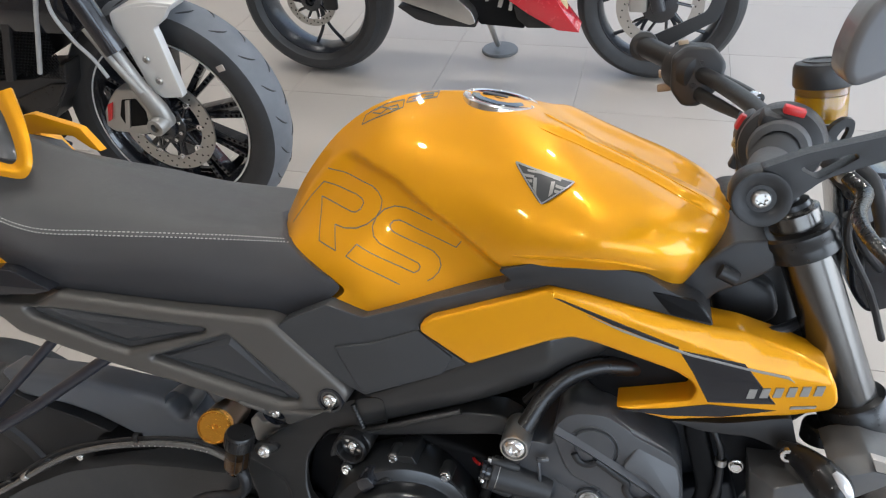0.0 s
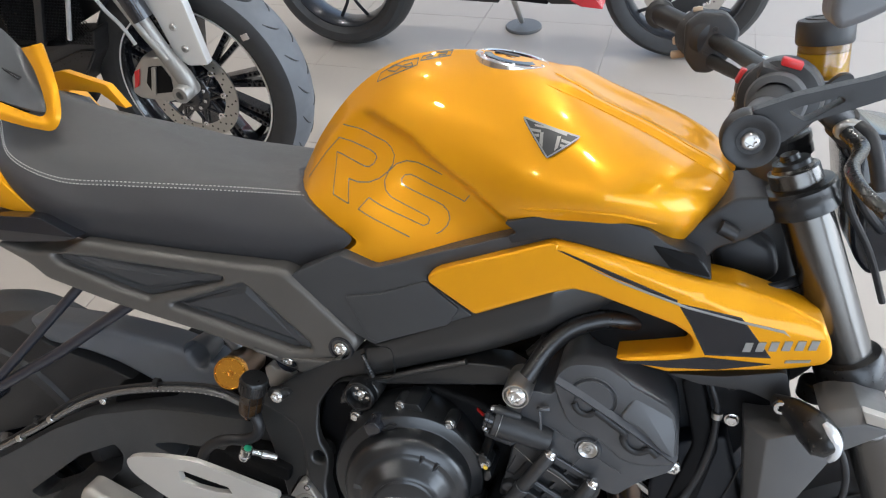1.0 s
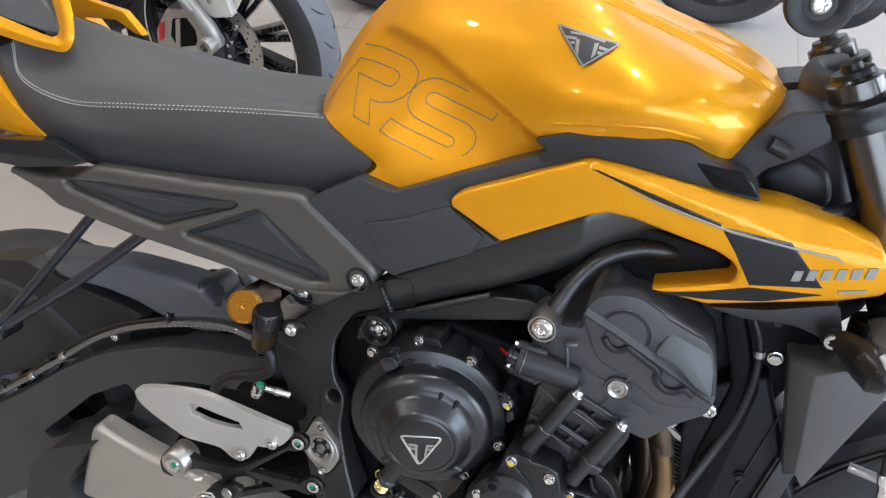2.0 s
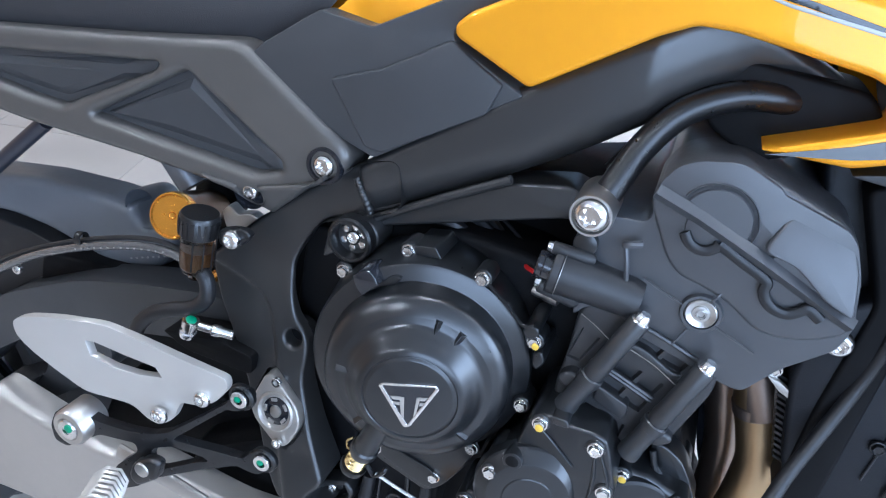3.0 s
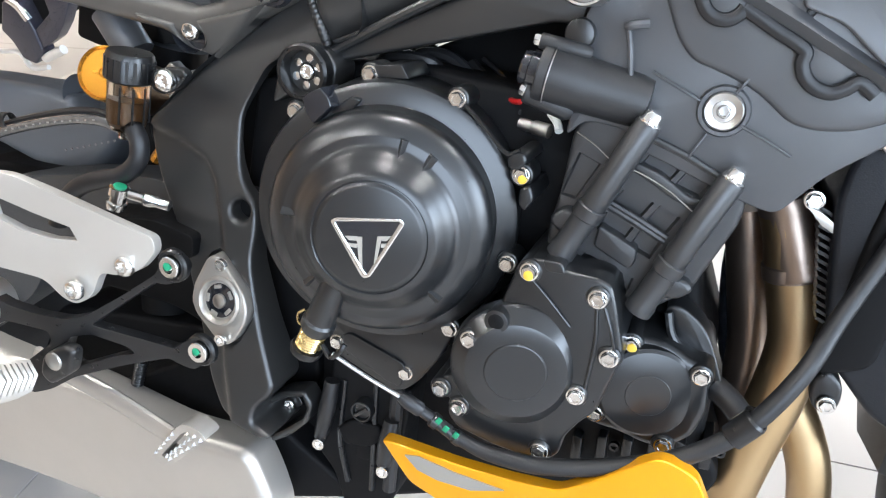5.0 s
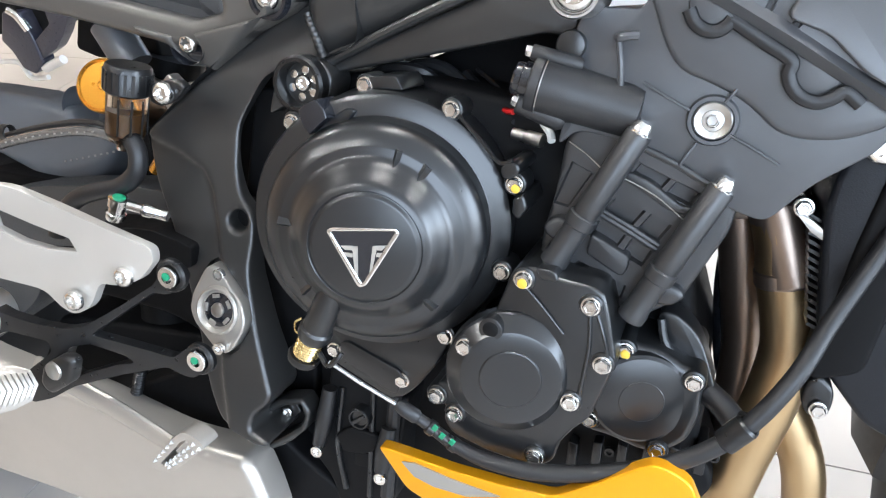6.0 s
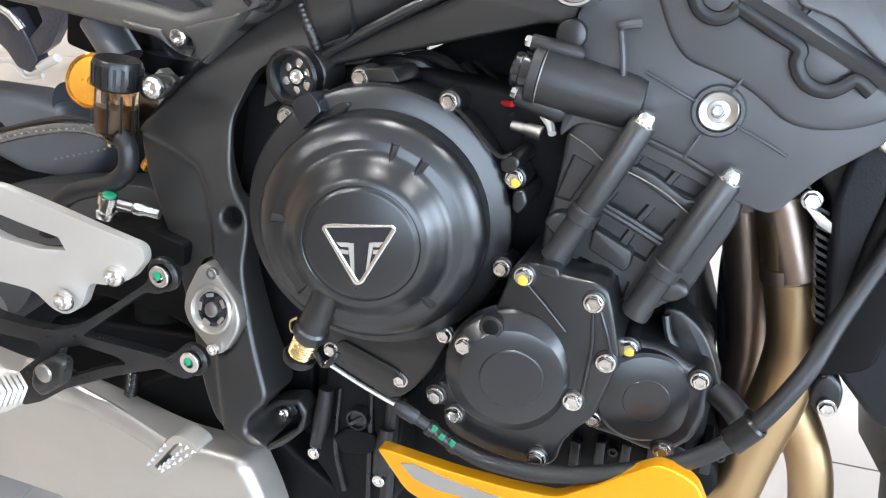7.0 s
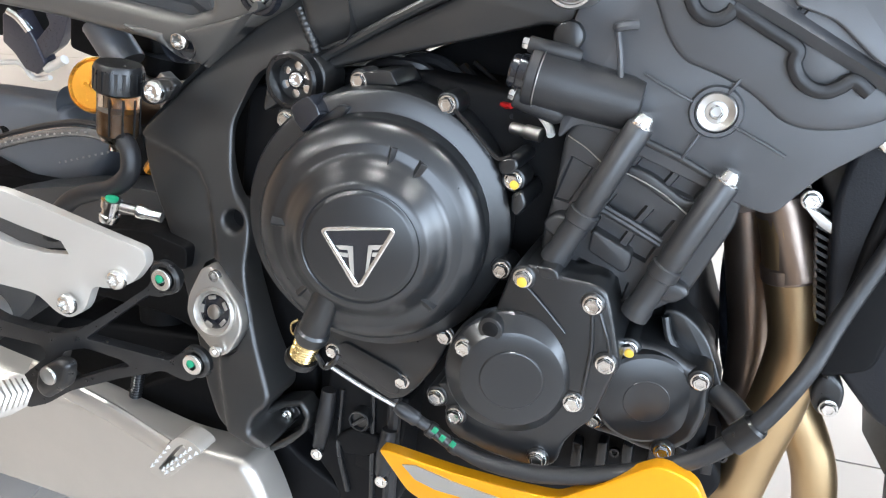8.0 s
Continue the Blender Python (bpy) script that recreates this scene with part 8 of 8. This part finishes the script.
def wheel(parent, cx, cz, r, width, tread, side, spokes, rim_mat, disc_r, depth=0.0, name="wheel", rim=0.70, fork=0.045):
    """Tyre, rim, spokes, hub and brake disc round the axle (cx, 0, cz)."""
    w = width / 2
    ri = r * rim
    at = pose(cx, depth, cz)
    root = part(name, bm_move(bm_lathe([(0.030, -w * 0.7), (0.030, w * 0.7), (0.012, w * 0.75), (0.012, -w * 0.75), (0.030, -w * 0.7)], 32), at), rim_mat, parent)
    sections = [(ri, -w * 0.72), (ri + r * 0.06, -w * 0.95), (ri + r * 0.15, -w), (r * 0.93, -w * 0.80)]
    part("tyre_wall", bm_move(bm_lathe(sections, 96), at), side, root)
    part("tyre_wall", bm_move(bm_lathe([(a, -b) for a, b in sections], 96), at), side, root)
    part("tyre", bm_move(bm_lathe([(r * 0.93, -w * 0.80), (r * 0.965, -w * 0.56), (r * 0.99, -w * 0.28), (r, 0), (r * 0.99, w * 0.28), (r * 0.965, w * 0.56), (r * 0.93, w * 0.80)], 96), at), tread, root)
    part("rim", bm_move(bm_lathe([(ri, -w * 0.72), (ri - 0.006, -w * 0.74), (ri - 0.010, -w * 0.66), (ri - 0.020, -w * 0.3), (ri - 0.020, w * 0.3), (ri - 0.010, w * 0.66), (ri - 0.006, w * 0.74), (ri, w * 0.72)], 96), at), rim_mat, root)
    for k in range(spokes):
        a = 2 * math.pi * (k + 0.3) / spokes
        for off in (-fork, fork):
            p = [(cx + 0.026 * math.cos(a), depth, cz + 0.026 * math.sin(a)), (cx + ri * 0.55 * math.cos(a + off), depth, cz + ri * 0.55 * math.sin(a + off)),
                 (cx + (ri - 0.012) * math.cos(a + off * 3), depth, cz + (ri - 0.012) * math.sin(a + off * 3))]
            part("spoke", bm_tube(p, [0.011, 0.007, 0.008], 8), rim_mat, root)
    if disc_r:
        y = -w * 0.86
        part("brake_disc", bm_move(bm_lathe([(disc_r * 0.72, y), (disc_r, y), (disc_r, y - 0.005), (disc_r * 0.72, y - 0.005), (disc_r * 0.72, y)], 72), at), STEEL, root)
        part("disc_carrier", bm_move(bm_lathe([(0.02, y), (disc_r * 0.42, y + 0.002), (disc_r * 0.42, y - 0.006), (disc_r * 0.25, y - 0.016), (0.02, y - 0.018), (0.02, y)], 24), at), BLACK_GLOSS, root)
        for k in range(10):
            a, b = 2 * math.pi * k / 10, 2 * math.pi * (k + 0.35) / 10
            part("carrier_arm", bm_tube([(cx + disc_r * 0.36 * math.cos(b), depth + y - 0.003, cz + disc_r * 0.36 * math.sin(b)), (cx + disc_r * 0.72 * math.cos(a), depth + y - 0.003, cz + disc_r * 0.72 * math.sin(a))], 0.006, 8, smooth=False), BLACK_GLOSS, root)
        for k in range(10):
            a = 2 * math.pi * k / 10
            bolt(root, cx + disc_r * 0.71 * math.cos(a), cz + disc_r * 0.71 * math.sin(a), depth + y - 0.005, 0.008, "plug", name="disc_button")
        for k in range(36):
            a = 2 * math.pi * k / 36
            rr = disc_r * (0.80, 0.86, 0.92)[k % 3]
            disc("disc_hole", cx + rr * math.cos(a), cz + rr * math.sin(a), depth + y - 0.0055, 0.0035, 0.001, DEEP, root, sides=8)
    return root


wheel(bike, 0.645, 0.300, 0.300, 0.120, TYRE, TYRE, 5, BLACK_GLOSS, 0.150, name="front_wheel")
wheel(bike, -0.885, 0.265, 0.283, 0.180, TYRE, TYRE, 5, BLACK_GLOSS, 0.0, name="rear_wheel")
part("front_mudguard", bm_move(bm_lathe([(0.300, -.070), (0.318, -.060), (0.326, 0), (0.318, .060), (0.300, .070), (0.296, .068), (0.312, .055), (0.320, 0), (0.312, -.055), (0.296, -.068), (0.300, -.070)], 48, 40, 175), pose(0.645, 0, 0.300)), PLASTIC, bike)
for r, y in ((0.302, -.0715), (0.294, -.0705)):
    tube("mudguard_lip", [(0.645 + r * math.cos(a), y, 0.300 + r * math.sin(a)) for a in (math.radians(100 + 6 * k) for k in range(13))], 0.0026, PLASTIC, 10, count=60)
tube("side_stand", [(-0.05, .12, 0.30), (0.02, .20, 0.14), (0.06, .27, -0.062)], 0.011, SATIN, 12)
part("stand_foot", bm_move(bm_lathe([(0, -.004), (0.03, -.004), (0.03, 0.004), (0, 0.004)], 20), pose(0.065, .275, -0.070, 74)), SATIN, bike)

# ---- the silver touring motorcycle behind ----
TX0, TY0 = -1.385, 1.71
tourer = empty("motorcycle", pose(TX0, TY0, 0), "silver and black touring motorcycle parked behind", "motorcycle")
TD = 0.05
tw = part("front_wheel", bm_move(bm_lathe([(0.030, -.060), (0.052, -.052), (0.055, -.030), (0.040, -.010), (0.040, .040), (0.012, .045), (0.012, -.060), (0.030, -.060)], 32), pose(0.005, TD, 0.365)), BLACK_GLOSS, tourer, "black cast wheel with drilled double spokes")
TW = pose(0.005, TD, 0.365)
wall = [(0.262, -.056), (0.272, -.068), (0.300, -.0755), (0.325, -.072), (0.341, -.060)]
for side in (1, -1):
    part("tyre_wall", bm_move(bm_lathe([(a, b * side) for a, b in wall], 96), TW), TYRE, tw)
part("tyre", bm_move(bm_lathe([(0.341, -.060), (0.353, -.042), (0.362, -.021), (0.365, 0), (0.362, .021), (0.353, .042), (0.341, .060)], 96), TW), TYRE_DUSTY, tw)
part("rim", bm_move(bm_lathe([(0.262, -.056), (0.254, -.058), (0.250, -.050), (0.240, -.036), (0.236, -.010), (0.236, .010), (0.240, .036), (0.250, .050), (0.254, .058), (0.262, .056)], 96), TW), BLACK_GLOSS, tw)
part("rim_well", bm_move(bm_lathe([(0.242, .040), (0.214, .020), (0.214, .034), (0.242, .052)], 96), TW), BLACK_GLOSS, tw)
SPOKE = None
for k in range(10):
    for off in (-0.085, 0.085):
        ang = math.degrees(2 * math.pi * (k + 0.3) / 10 + off)
        if SPOKE is None:
            b = bm_relief([(0.045, -.007), (0.245, -.0085), (0.245, .0085), (0.045, .007)], .012, -.030, edge=0.002, r=0, holes=[ellipse(x, 0, .0045, .0045, 10) for x in (0.178, 0.196, 0.214, 0.231)], step=0.012)
            SPOKE = part("spoke", b, BLACK_GLOSS, tw)
            ob = SPOKE
        else:
            ob = new("spoke", SPOKE.data)
            ob.parent = tw
        ob.matrix_basis = TW @ pose(0, 0, 0, 0, -ang, 0)
DISC_Y = -.070
rotor = part("brake_disc", bm_move(bm_lathe([(0.112, DISC_Y), (0.155, DISC_Y), (0.155, DISC_Y - .005), (0.112, DISC_Y - .005), (0.112, DISC_Y)], 72), TW), STEEL, tw, "drilled steel brake disc")
for k in range(60):
    a, rr = 2 * math.pi * k / 60, (0.120, 0.134, 0.147)[k % 3]
    disc("disc_hole", 0.005 + rr * math.cos(a), 0.365 + rr * math.sin(a), TD + DISC_Y - .0055, 0.0034, 0.001, DEEP, rotor, sides=8)
part("disc_carrier", bm_move(bm_lathe([(0.030, -.085), (0.062, -.080), (0.066, -.072), (0.060, -.066), (0.030, -.062)], 40), TW), BLACK_GLOSS, tw)
for k in range(9):
    a, b = 2 * math.pi * k / 9, 2 * math.pi * (k + 0.4) / 9
    for c in (b, b - 0.56):
        part("carrier_arm", bm_tube([(0.005 + 0.060 * math.cos(c), TD - .073, 0.365 + 0.060 * math.sin(c)), (0.005 + 0.108 * math.cos(a), TD - .073, 0.365 + 0.108 * math.sin(a))], 0.0055, 8, smooth=False), BLACK_GLOSS, tw)
    bolt(tw, 0.005 + 0.109 * math.cos(a), 0.365 + 0.109 * math.sin(a), TD + DISC_Y - .006, 0.0095, "plug", name="disc_button")
    bolt(tw, 0.005 + 0.050 * math.cos(b), 0.365 + 0.050 * math.sin(b), TD - .083, 0.006, "allen")
part("wheel_hub", bm_move(bm_lathe([(0.040, -.080), (0.038, -.098), (0.030, -.104), (0.022, -.104), (0.020, -.098), (0, -.098)], 32), TW), BLACK_GLOSS, tw)
for y in (-0.0592, 0.0592):
    part("pinstripe", bm_move(bm_lathe([(0.2555, y), (0.2605, y - 0.0008 * (1 if y < 0 else -1)), (0.2605, y + 0.002)], 96), TW), WHITE_PAINT, tw)
for k in range(44):
    # slanting tread grooves
    a = 2 * math.pi * k / 44
    s = 1 if k % 2 else -1
    pts = []
    for j in range(5):
        f = j / 4
        y = s * (0.010 + 0.040 * f)
        r = 0.3662 - 0.0245 * (abs(y) / 0.052) ** 2
        b = a + 0.16 * f ** 1.6
        pts.append((0.005 + r * math.cos(b), TD + y, 0.365 + r * math.sin(b)))
    part("tread_groove", bm_tube(pts, [0.0012, 0.0026, 0.0028, 0.0024, 0.001], 6, 10), TYRE, tw)
part("sidewall_label", bm_move(bm_box(-.012, .012, -.002, .002, -.009, .009, .001), pose(0.237, TD - 0.074, 0.560, 0, -20, 0)), material("paper_label", (0.45, 0.40, 0.36), 0.7), tw, "small paper label on the tyre")


def tplate(name, outline, y0, y1, mat, bevel=0.004, r=0.006, label="", parent=None, **more):
    return part(name, bm_plate(outline, y0, y1, bevel, (), 3, r), mat, parent or tourer, label)


guard = tplate("mudguard", [(-0.0214, 0.7279), (0.0431, 0.7457), (0.1095, 0.7542), (0.1698, 0.7534), (0.1354, 0.7113), (0.1022, 0.6898), (0.1075, 0.6649), (0.1317, 0.4915), (0.0638, 0.4848), (0.0329, 0.5073), (0.0001, 0.6273), (-0.0246, 0.684)], -.055, -.08, PALE_SILVER, 0.006, 0.008, "silver painted front mudguard")
tplate("mudguard_top", [(-0.0201, 0.731), (0.0553, 0.7552), (0.1127, 0.7632), (0.1819, 0.7598), (0.148, 0.7286), (0.1069, 0.7178), (0.0355, 0.7117), (-0.0111, 0.7004)], .06, -.078, PALE_SILVER, 0.008, 0.01)
bolt(guard, *[(0.0512, 0.6011)][0], -.081, 0.011, "torx", STEEL)
bolt(guard, *[(0.0706, 0.5383)][0], -.081, 0.011, "torx", STEEL)
part("fork_leg", bm_tube([(-0.1484, -0.1, 0.9259), (-0.0891, -0.1, 0.7919), (-0.0257, -0.1, 0.6281)], 0.032, 24, smooth=False), BLACK_GLOSS, tourer, "black fork upper tube")
part("fork_slider", bm_tube([(-0.0385, -0.1, 0.6501), (0.0067, -0.1, 0.5413), (0.0538, -0.1, 0.457), (0.0635, -0.1, 0.4086)], [0.020, 0.022, 0.027, 0.024], 20), FORK_CAST, tourer, "cast silver fork slider")
part("fork_strut", bm_tube([(-0.0784, -0.12, 0.7009), (-0.0273, -0.12, 0.6074), (0.0295, -0.12, 0.5183)], 0.011, 14), FORK_CAST, tourer)
AX = [(0.0571, -0.13, 0.4228)][0]
part("axle_clamp", bm_move(bm_lathe([(0.027, 0.05), (0.027, -.012), (0.024, -.018), (0.013, -.018), (0.013, 0.0), (0, 0.0)], 28), Matrix.Translation(AX)), FORK_CAST, tourer, "cast axle clamp with hollow axle")
cal = tplate("brake_caliper", [(-0.0961, 0.4869), (-0.0686, 0.5137), (-0.007, 0.5144), (0.0222, 0.4724), (0.0583, 0.4265), (0.0357, 0.3876), (-0.0274, 0.3708), (-0.1233, 0.3738), (-0.146, 0.3909), (-0.1339, 0.4405)], -.06, -.105, ALU, 0.008, 0.008, "silver brake caliper with a red mark")
# A dark plate paints the shade in the caliper's opening.
tplate("caliper_window", [(-0.0564, 0.4842), (-0.009, 0.4912), (0.0107, 0.4535), (0.0062, 0.4093), (-0.0694, 0.3954), (-0.0804, 0.4316)], -.10, -.1085, DEEP, 0.002, 0.004, "", cal)
tplate("caliper_mark", [(-0.109, 0.4659), (-0.0903, 0.4745), (-0.1127, 0.4179), (-0.1278, 0.4092)], -.10, -.110, RED, 0.002, 0.002, "", cal)
tplate("caliper_bridge", [(-0.041, 0.4853), (-0.0249, 0.4883), (-0.0555, 0.3966), (-0.0714, 0.3952)], -.10, -.114, ALU, 0.003, 0.002, "", cal)
tplate("radiator", [(-0.503, 0.991), (-0.0991, 0.993), (-0.1483, 0.7974), (-0.3245, 0.5637), (-0.4251, 0.5218), (-0.8339, 0.4762)], .10, -.10, DEEP, 0.01, 0.02, "black radiator with honeycomb mesh")
MESH = [(-0.3713, 0.8243), (-0.2234, 0.8283), (-0.3633, 0.5484), (-0.5303, 0.5379)]
mx0, mx1, mz0, mz1 = min(p[0] for p in MESH), max(p[0] for p in MESH), min(p[1] for p in MESH), max(p[1] for p in MESH)
bm = bmesh.new()
cell = 0.011
row = 0
z = mz0
while z < mz1:
    x = mx0 + (cell / 2 if row % 2 else 0)
    while x < mx1:
        ring = [bm.verts.new((x + 0.0056 * math.cos(radians(60 * k + 30)), -.1015, z + 0.0056 * math.sin(radians(60 * k + 30)))) for k in range(6)]
        ring2 = [bm.verts.new((x + 0.0044 * math.cos(radians(60 * k + 30)), -.1045, z + 0.0044 * math.sin(radians(60 * k + 30)))) for k in range(6)]
        for k in range(6):
            bm.faces.new((ring[k - 1], ring[k], ring2[k], ring2[k - 1]))
        x += cell
    z += cell * 0.87
    row += 1
part("honeycomb_mesh", bm, SATIN, tourer)
tplate("radiator_trim", [(-0.3253, 0.8582), (-0.2561, 0.8598), (-0.3422, 0.6728), (-0.4042, 0.522), (-0.4333, 0.5201), (-0.3697, 0.6715)], -.10, -.115, PLASTIC, 0.004, 0.004)
tplate("lower_cowl", [(-0.8477, 0.4704), (-0.353, 0.5217), (-0.2186, 0.5792), (-0.2517, 0.4925), (-0.3483, 0.3819), (-0.4888, 0.3302), (-0.972, 0.2769)], .08, -.09, PLASTIC, 0.012, 0.015, "matt black lower cowl")
tplate("lower_cowl_step", [(-0.5184, 0.422), (-0.2898, 0.5128), (-0.2393, 0.5162), (-0.3043, 0.4384), (-0.4785, 0.3765), (-0.5453, 0.371)], -.08, -.098, SATIN, 0.006, 0.008)
CABLE = material("grey_cable", (0.42, 0.42, 0.42), 0.45)
part("wiring_cable", bm_tube([(-0.1634, -0.12, 0.8619), (-0.2145, -0.12, 0.7418), (-0.2541, -0.12, 0.6444), (-0.2899, -0.12, 0.5577)], 0.007, 10), CABLE, tourer)
part("brake_hose", bm_tube([(-0.1412, -0.13, 0.8372), (-0.1568, -0.13, 0.7479), (-0.121, -0.13, 0.6683), (-0.0795, -0.13, 0.6171), (-0.0521, -0.13, 0.5638)], 0.0055, 10), CABLE, tourer)
part("fairing", bm_box(-0.55, -0.12, -0.12, 0.12, 0.66, 0.80, 0.05), BLACK_GLOSS, tourer)
part("belly", bm_box(-0.95, -0.44, -0.14, 0.10, 0.235, 0.45, 0.05), DEEP, tourer)
tplate("stand_bracket", [(-0.5174, 0.3268), (-0.454, 0.3284), (-0.4377, 0.2423), (-0.4358, 0.185), (-0.4821, 0.1489), (-0.5218, 0.1638), (-0.5381, 0.2134), (-0.5635, 0.2454)], -.12, -.165, material("blue_black_casting", (0.03, 0.032, 0.05), 0.3, 0.2, 0.3), 0.006, 0.008, "blue-black cast bracket")
tplate("stand_bracket", [(-0.3617, 0.3594), (-0.2771, 0.3315), (-0.3271, 0.2686), (-0.3718, 0.2271), (-0.4483, 0.1909), (-0.4395, 0.2485), (-0.3626, 0.2986)], -.12, -.160, bpy.data.materials["blue_black_casting"], 0.006, 0.008)
part("bracket_strip", bm_tube([(-0.6321, -0.145, 0.1733), (-0.5542, -0.145, 0.1738), (-0.5272, -0.145, 0.1306), (-0.4601, -0.145, 0.1345)], 0.008, 10), PALE_SILVER, tourer, "pale metal strip under the engine")
part("bracket_bolt", bm_tube([(-0.4529, -0.15, 0.1641), (-0.3705, -0.15, 0.1949)], 0.013, 12, smooth=False), PALE_SILVER, tourer)
part("engine_pipe", bm_tube([(-0.4924, -0.16, 0.3336), (-0.467, -0.16, 0.3158), (-0.4465, -0.16, 0.2773)], 0.012, 12), CHROME, tourer)

# ---- the red sports motorcycle further back ----
RX0, RY0 = -1.39, 2.88
sport = empty("motorcycle", pose(RX0, RY0, 0), "red and black sports motorcycle on its side stand", "motorcycle")
DARK_RIM = material("dark_rim", (0.035, 0.038, 0.045), 0.3, 0.4, 0.3)
wheel(sport, 0.0, 0.335, 0.335, 0.180, TYRE, TYRE, 3, DARK_RIM, 0.110, name="rear_wheel", rim=0.72, fork=0.10)
wheel(sport, 1.405, 0.322, 0.322, 0.120, TYRE, TYRE, 5, DARK_RIM, 0.165, depth=0.09, name="front_wheel", rim=0.74, fork=0.10)


def splate(name, outline, y0, y1, mat, bevel=0.008, r=0.01, label="", parent=None):
    return part(name, bm_plate(outline, y0, y1, bevel, (), 3, r), mat, parent or sport, label)


splate("silencer", [(0.2, 0.5549), (0.3876, 0.3958), (0.5446, 0.348), (0.7007, 0.2982), (0.7279, 0.3061), (0.7117, 0.35), (0.6393, 0.4173), (0.5577, 0.5207)], -.08, -.18, STEEL, 0.03, 0.012, "brushed steel silencer")
splate("silencer_base", [(0.4066, 0.3562), (0.4833, 0.3047), (0.563, 0.2853), (0.7226, 0.2833), (0.7278, 0.3016), (0.5889, 0.3273), (0.4534, 0.3579)], -.06, -.165, PLASTIC, 0.01, 0.01)
splate("engine", [(0.6226, 0.5972), (0.6978, 0.3463), (0.7315, 0.2802), (0.9075, 0.2701), (0.9074, 0.2881), (1.0483, 0.2856), (0.939, 0.3773), (0.8543, 0.6008)], .10, -.12, DEEP, 0.008, 0.008, "black lower engine and exhaust collector")
for o in ([(0.7709, 0.4508), (0.7814, 0.4511), (0.7686, 0.3774), (0.7558, 0.3769)], [(0.8204, 0.4256), (0.8371, 0.4221), (0.819, 0.3539), (0.8042, 0.3575)], [(0.8576, 0.4021), (0.8701, 0.3984), (0.8591, 0.3428), (0.8465, 0.3465)], [(0.8804, 0.3904), (0.8888, 0.3865), (0.8823, 0.3395), (0.8718, 0.3434)]):
    splate("engine_stud", o, -.11, -.135, ALU, 0.003, 0.002)
splate("belly_fairing", [(0.7737, 0.5257), (0.9199, 0.5291), (0.9997, 0.4498), (1.0698, 0.3469), (1.1234, 0.2795), (1.0405, 0.2845), (0.9322, 0.3413), (0.8569, 0.3903)], -.06, -.16, RED_PAINT, 0.015, 0.004, "red painted pointed belly fairing")
splate("belly_fairing_lower", [(0.8676, 0.3735), (1.0404, 0.2867), (0.9219, 0.2834), (0.8826, 0.3173)], -.08, -.145, SATIN, 0.006, 0.004)
part("fairing_duct", bm_tube([(1.0243, -0.1, 0.4225), (1.05, -0.1, 0.359), (1.0384, -0.1, 0.3256)], 0.02, 12), material("pale_duct", (0.5, 0.42, 0.22), 0.4), sport)
SF = (-0.6622, 3.148)
part("side_stand", bm_tube([([(0.7635, -0.1, 0.2804)][0]), (SF[0] - RX0 + -0.01, SF[1] - RY0, 0.03)], 0.012, 12, smooth=False), ALU, sport, "bare metal side stand")
puck = part("stand_pad", bm_move(bm_lathe([(0, 0.012), (0.078, 0.012), (0.082, 0.008), (0.082, 0), (0, 0)], 36), pose(*SF, 0) @ pose(0, 0, 0, 90)), material("grey_puck", (0.14, 0.145, 0.15), 0.4), None)
tagged(puck, "round grey pad under a motorcycle side stand", "stand pad")
part("swingarm", bm_tube([(0.0, 0.11, 0.335), (0.30, 0.11, 0.40), (0.55, 0.09, 0.42)], 0.03, 12, flat=1.6), SATIN, sport)
part("caliper", bm_box(0.06, 0.12, -0.10, -0.07, 0.30, 0.38, 0.01), SATIN, sport)
part("front_caliper", bm_box(1.29, 1.36, 0.0, 0.05, 0.30, 0.42, 0.012), ALU, sport)
part("fork_leg", bm_tube([(1.405, -0.02, 0.322), (1.28, -0.02, 0.70)], 0.027, 16, smooth=False), BLACK_GLOSS, sport)
part("fork_leg", bm_tube([(1.405, 0.20, 0.322), (1.28, 0.20, 0.70)], 0.027, 16, smooth=False), BLACK_GLOSS, sport)
part("fairing", bm_box(0.45, 1.15, -0.14, 0.14, 0.62, 0.75, 0.06), RED_PAINT, sport)

# ---- floor tiles, 0.6 m square ----
me = bpy.data.meshes.new("floor_tile")
b = bm_box(-0.2991, 0.2991, -0.2991, 0.2991, -0.006, 0.0)
top = [e for e in b.edges if all(v.co.z > -0.001 for v in e.verts)]
bmesh.ops.bevel(b, geom=top, offset=0.0006, segments=1, affect="EDGES", profile=0.5)
b.to_mesh(me)
b.free()
me.materials.append(TILE)
rest = bmesh.new()
for i in range(-9, 11):
    for j in range(-12, 7):
        x, y = -0.57 + 0.6 * i, 2.33 + 0.6 * j
        if not (-5.9 < x < 5.9 and -2.8 < y < 5.9):
            continue
        if i < 8 and j > -7:
            t = new("tile", me)
            t.parent = floor
            t.matrix_basis = pose(x, y, 0.0)
        else:
            q = [rest.verts.new((x + a * 0.2985, y + c * 0.2985, 0.0)) for a, c in ((-1, -1), (1, -1), (1, 1), (-1, 1))]
            rest.faces.new(q)
            w = [rest.verts.new((v.co.x, v.co.y, -0.006)) for v in q]
            for k in range(4):
                rest.faces.new((q[k - 1], w[k - 1], w[k], q[k]))
tagged(part("tile_field", rest, TILE, floor), kind="stuff")
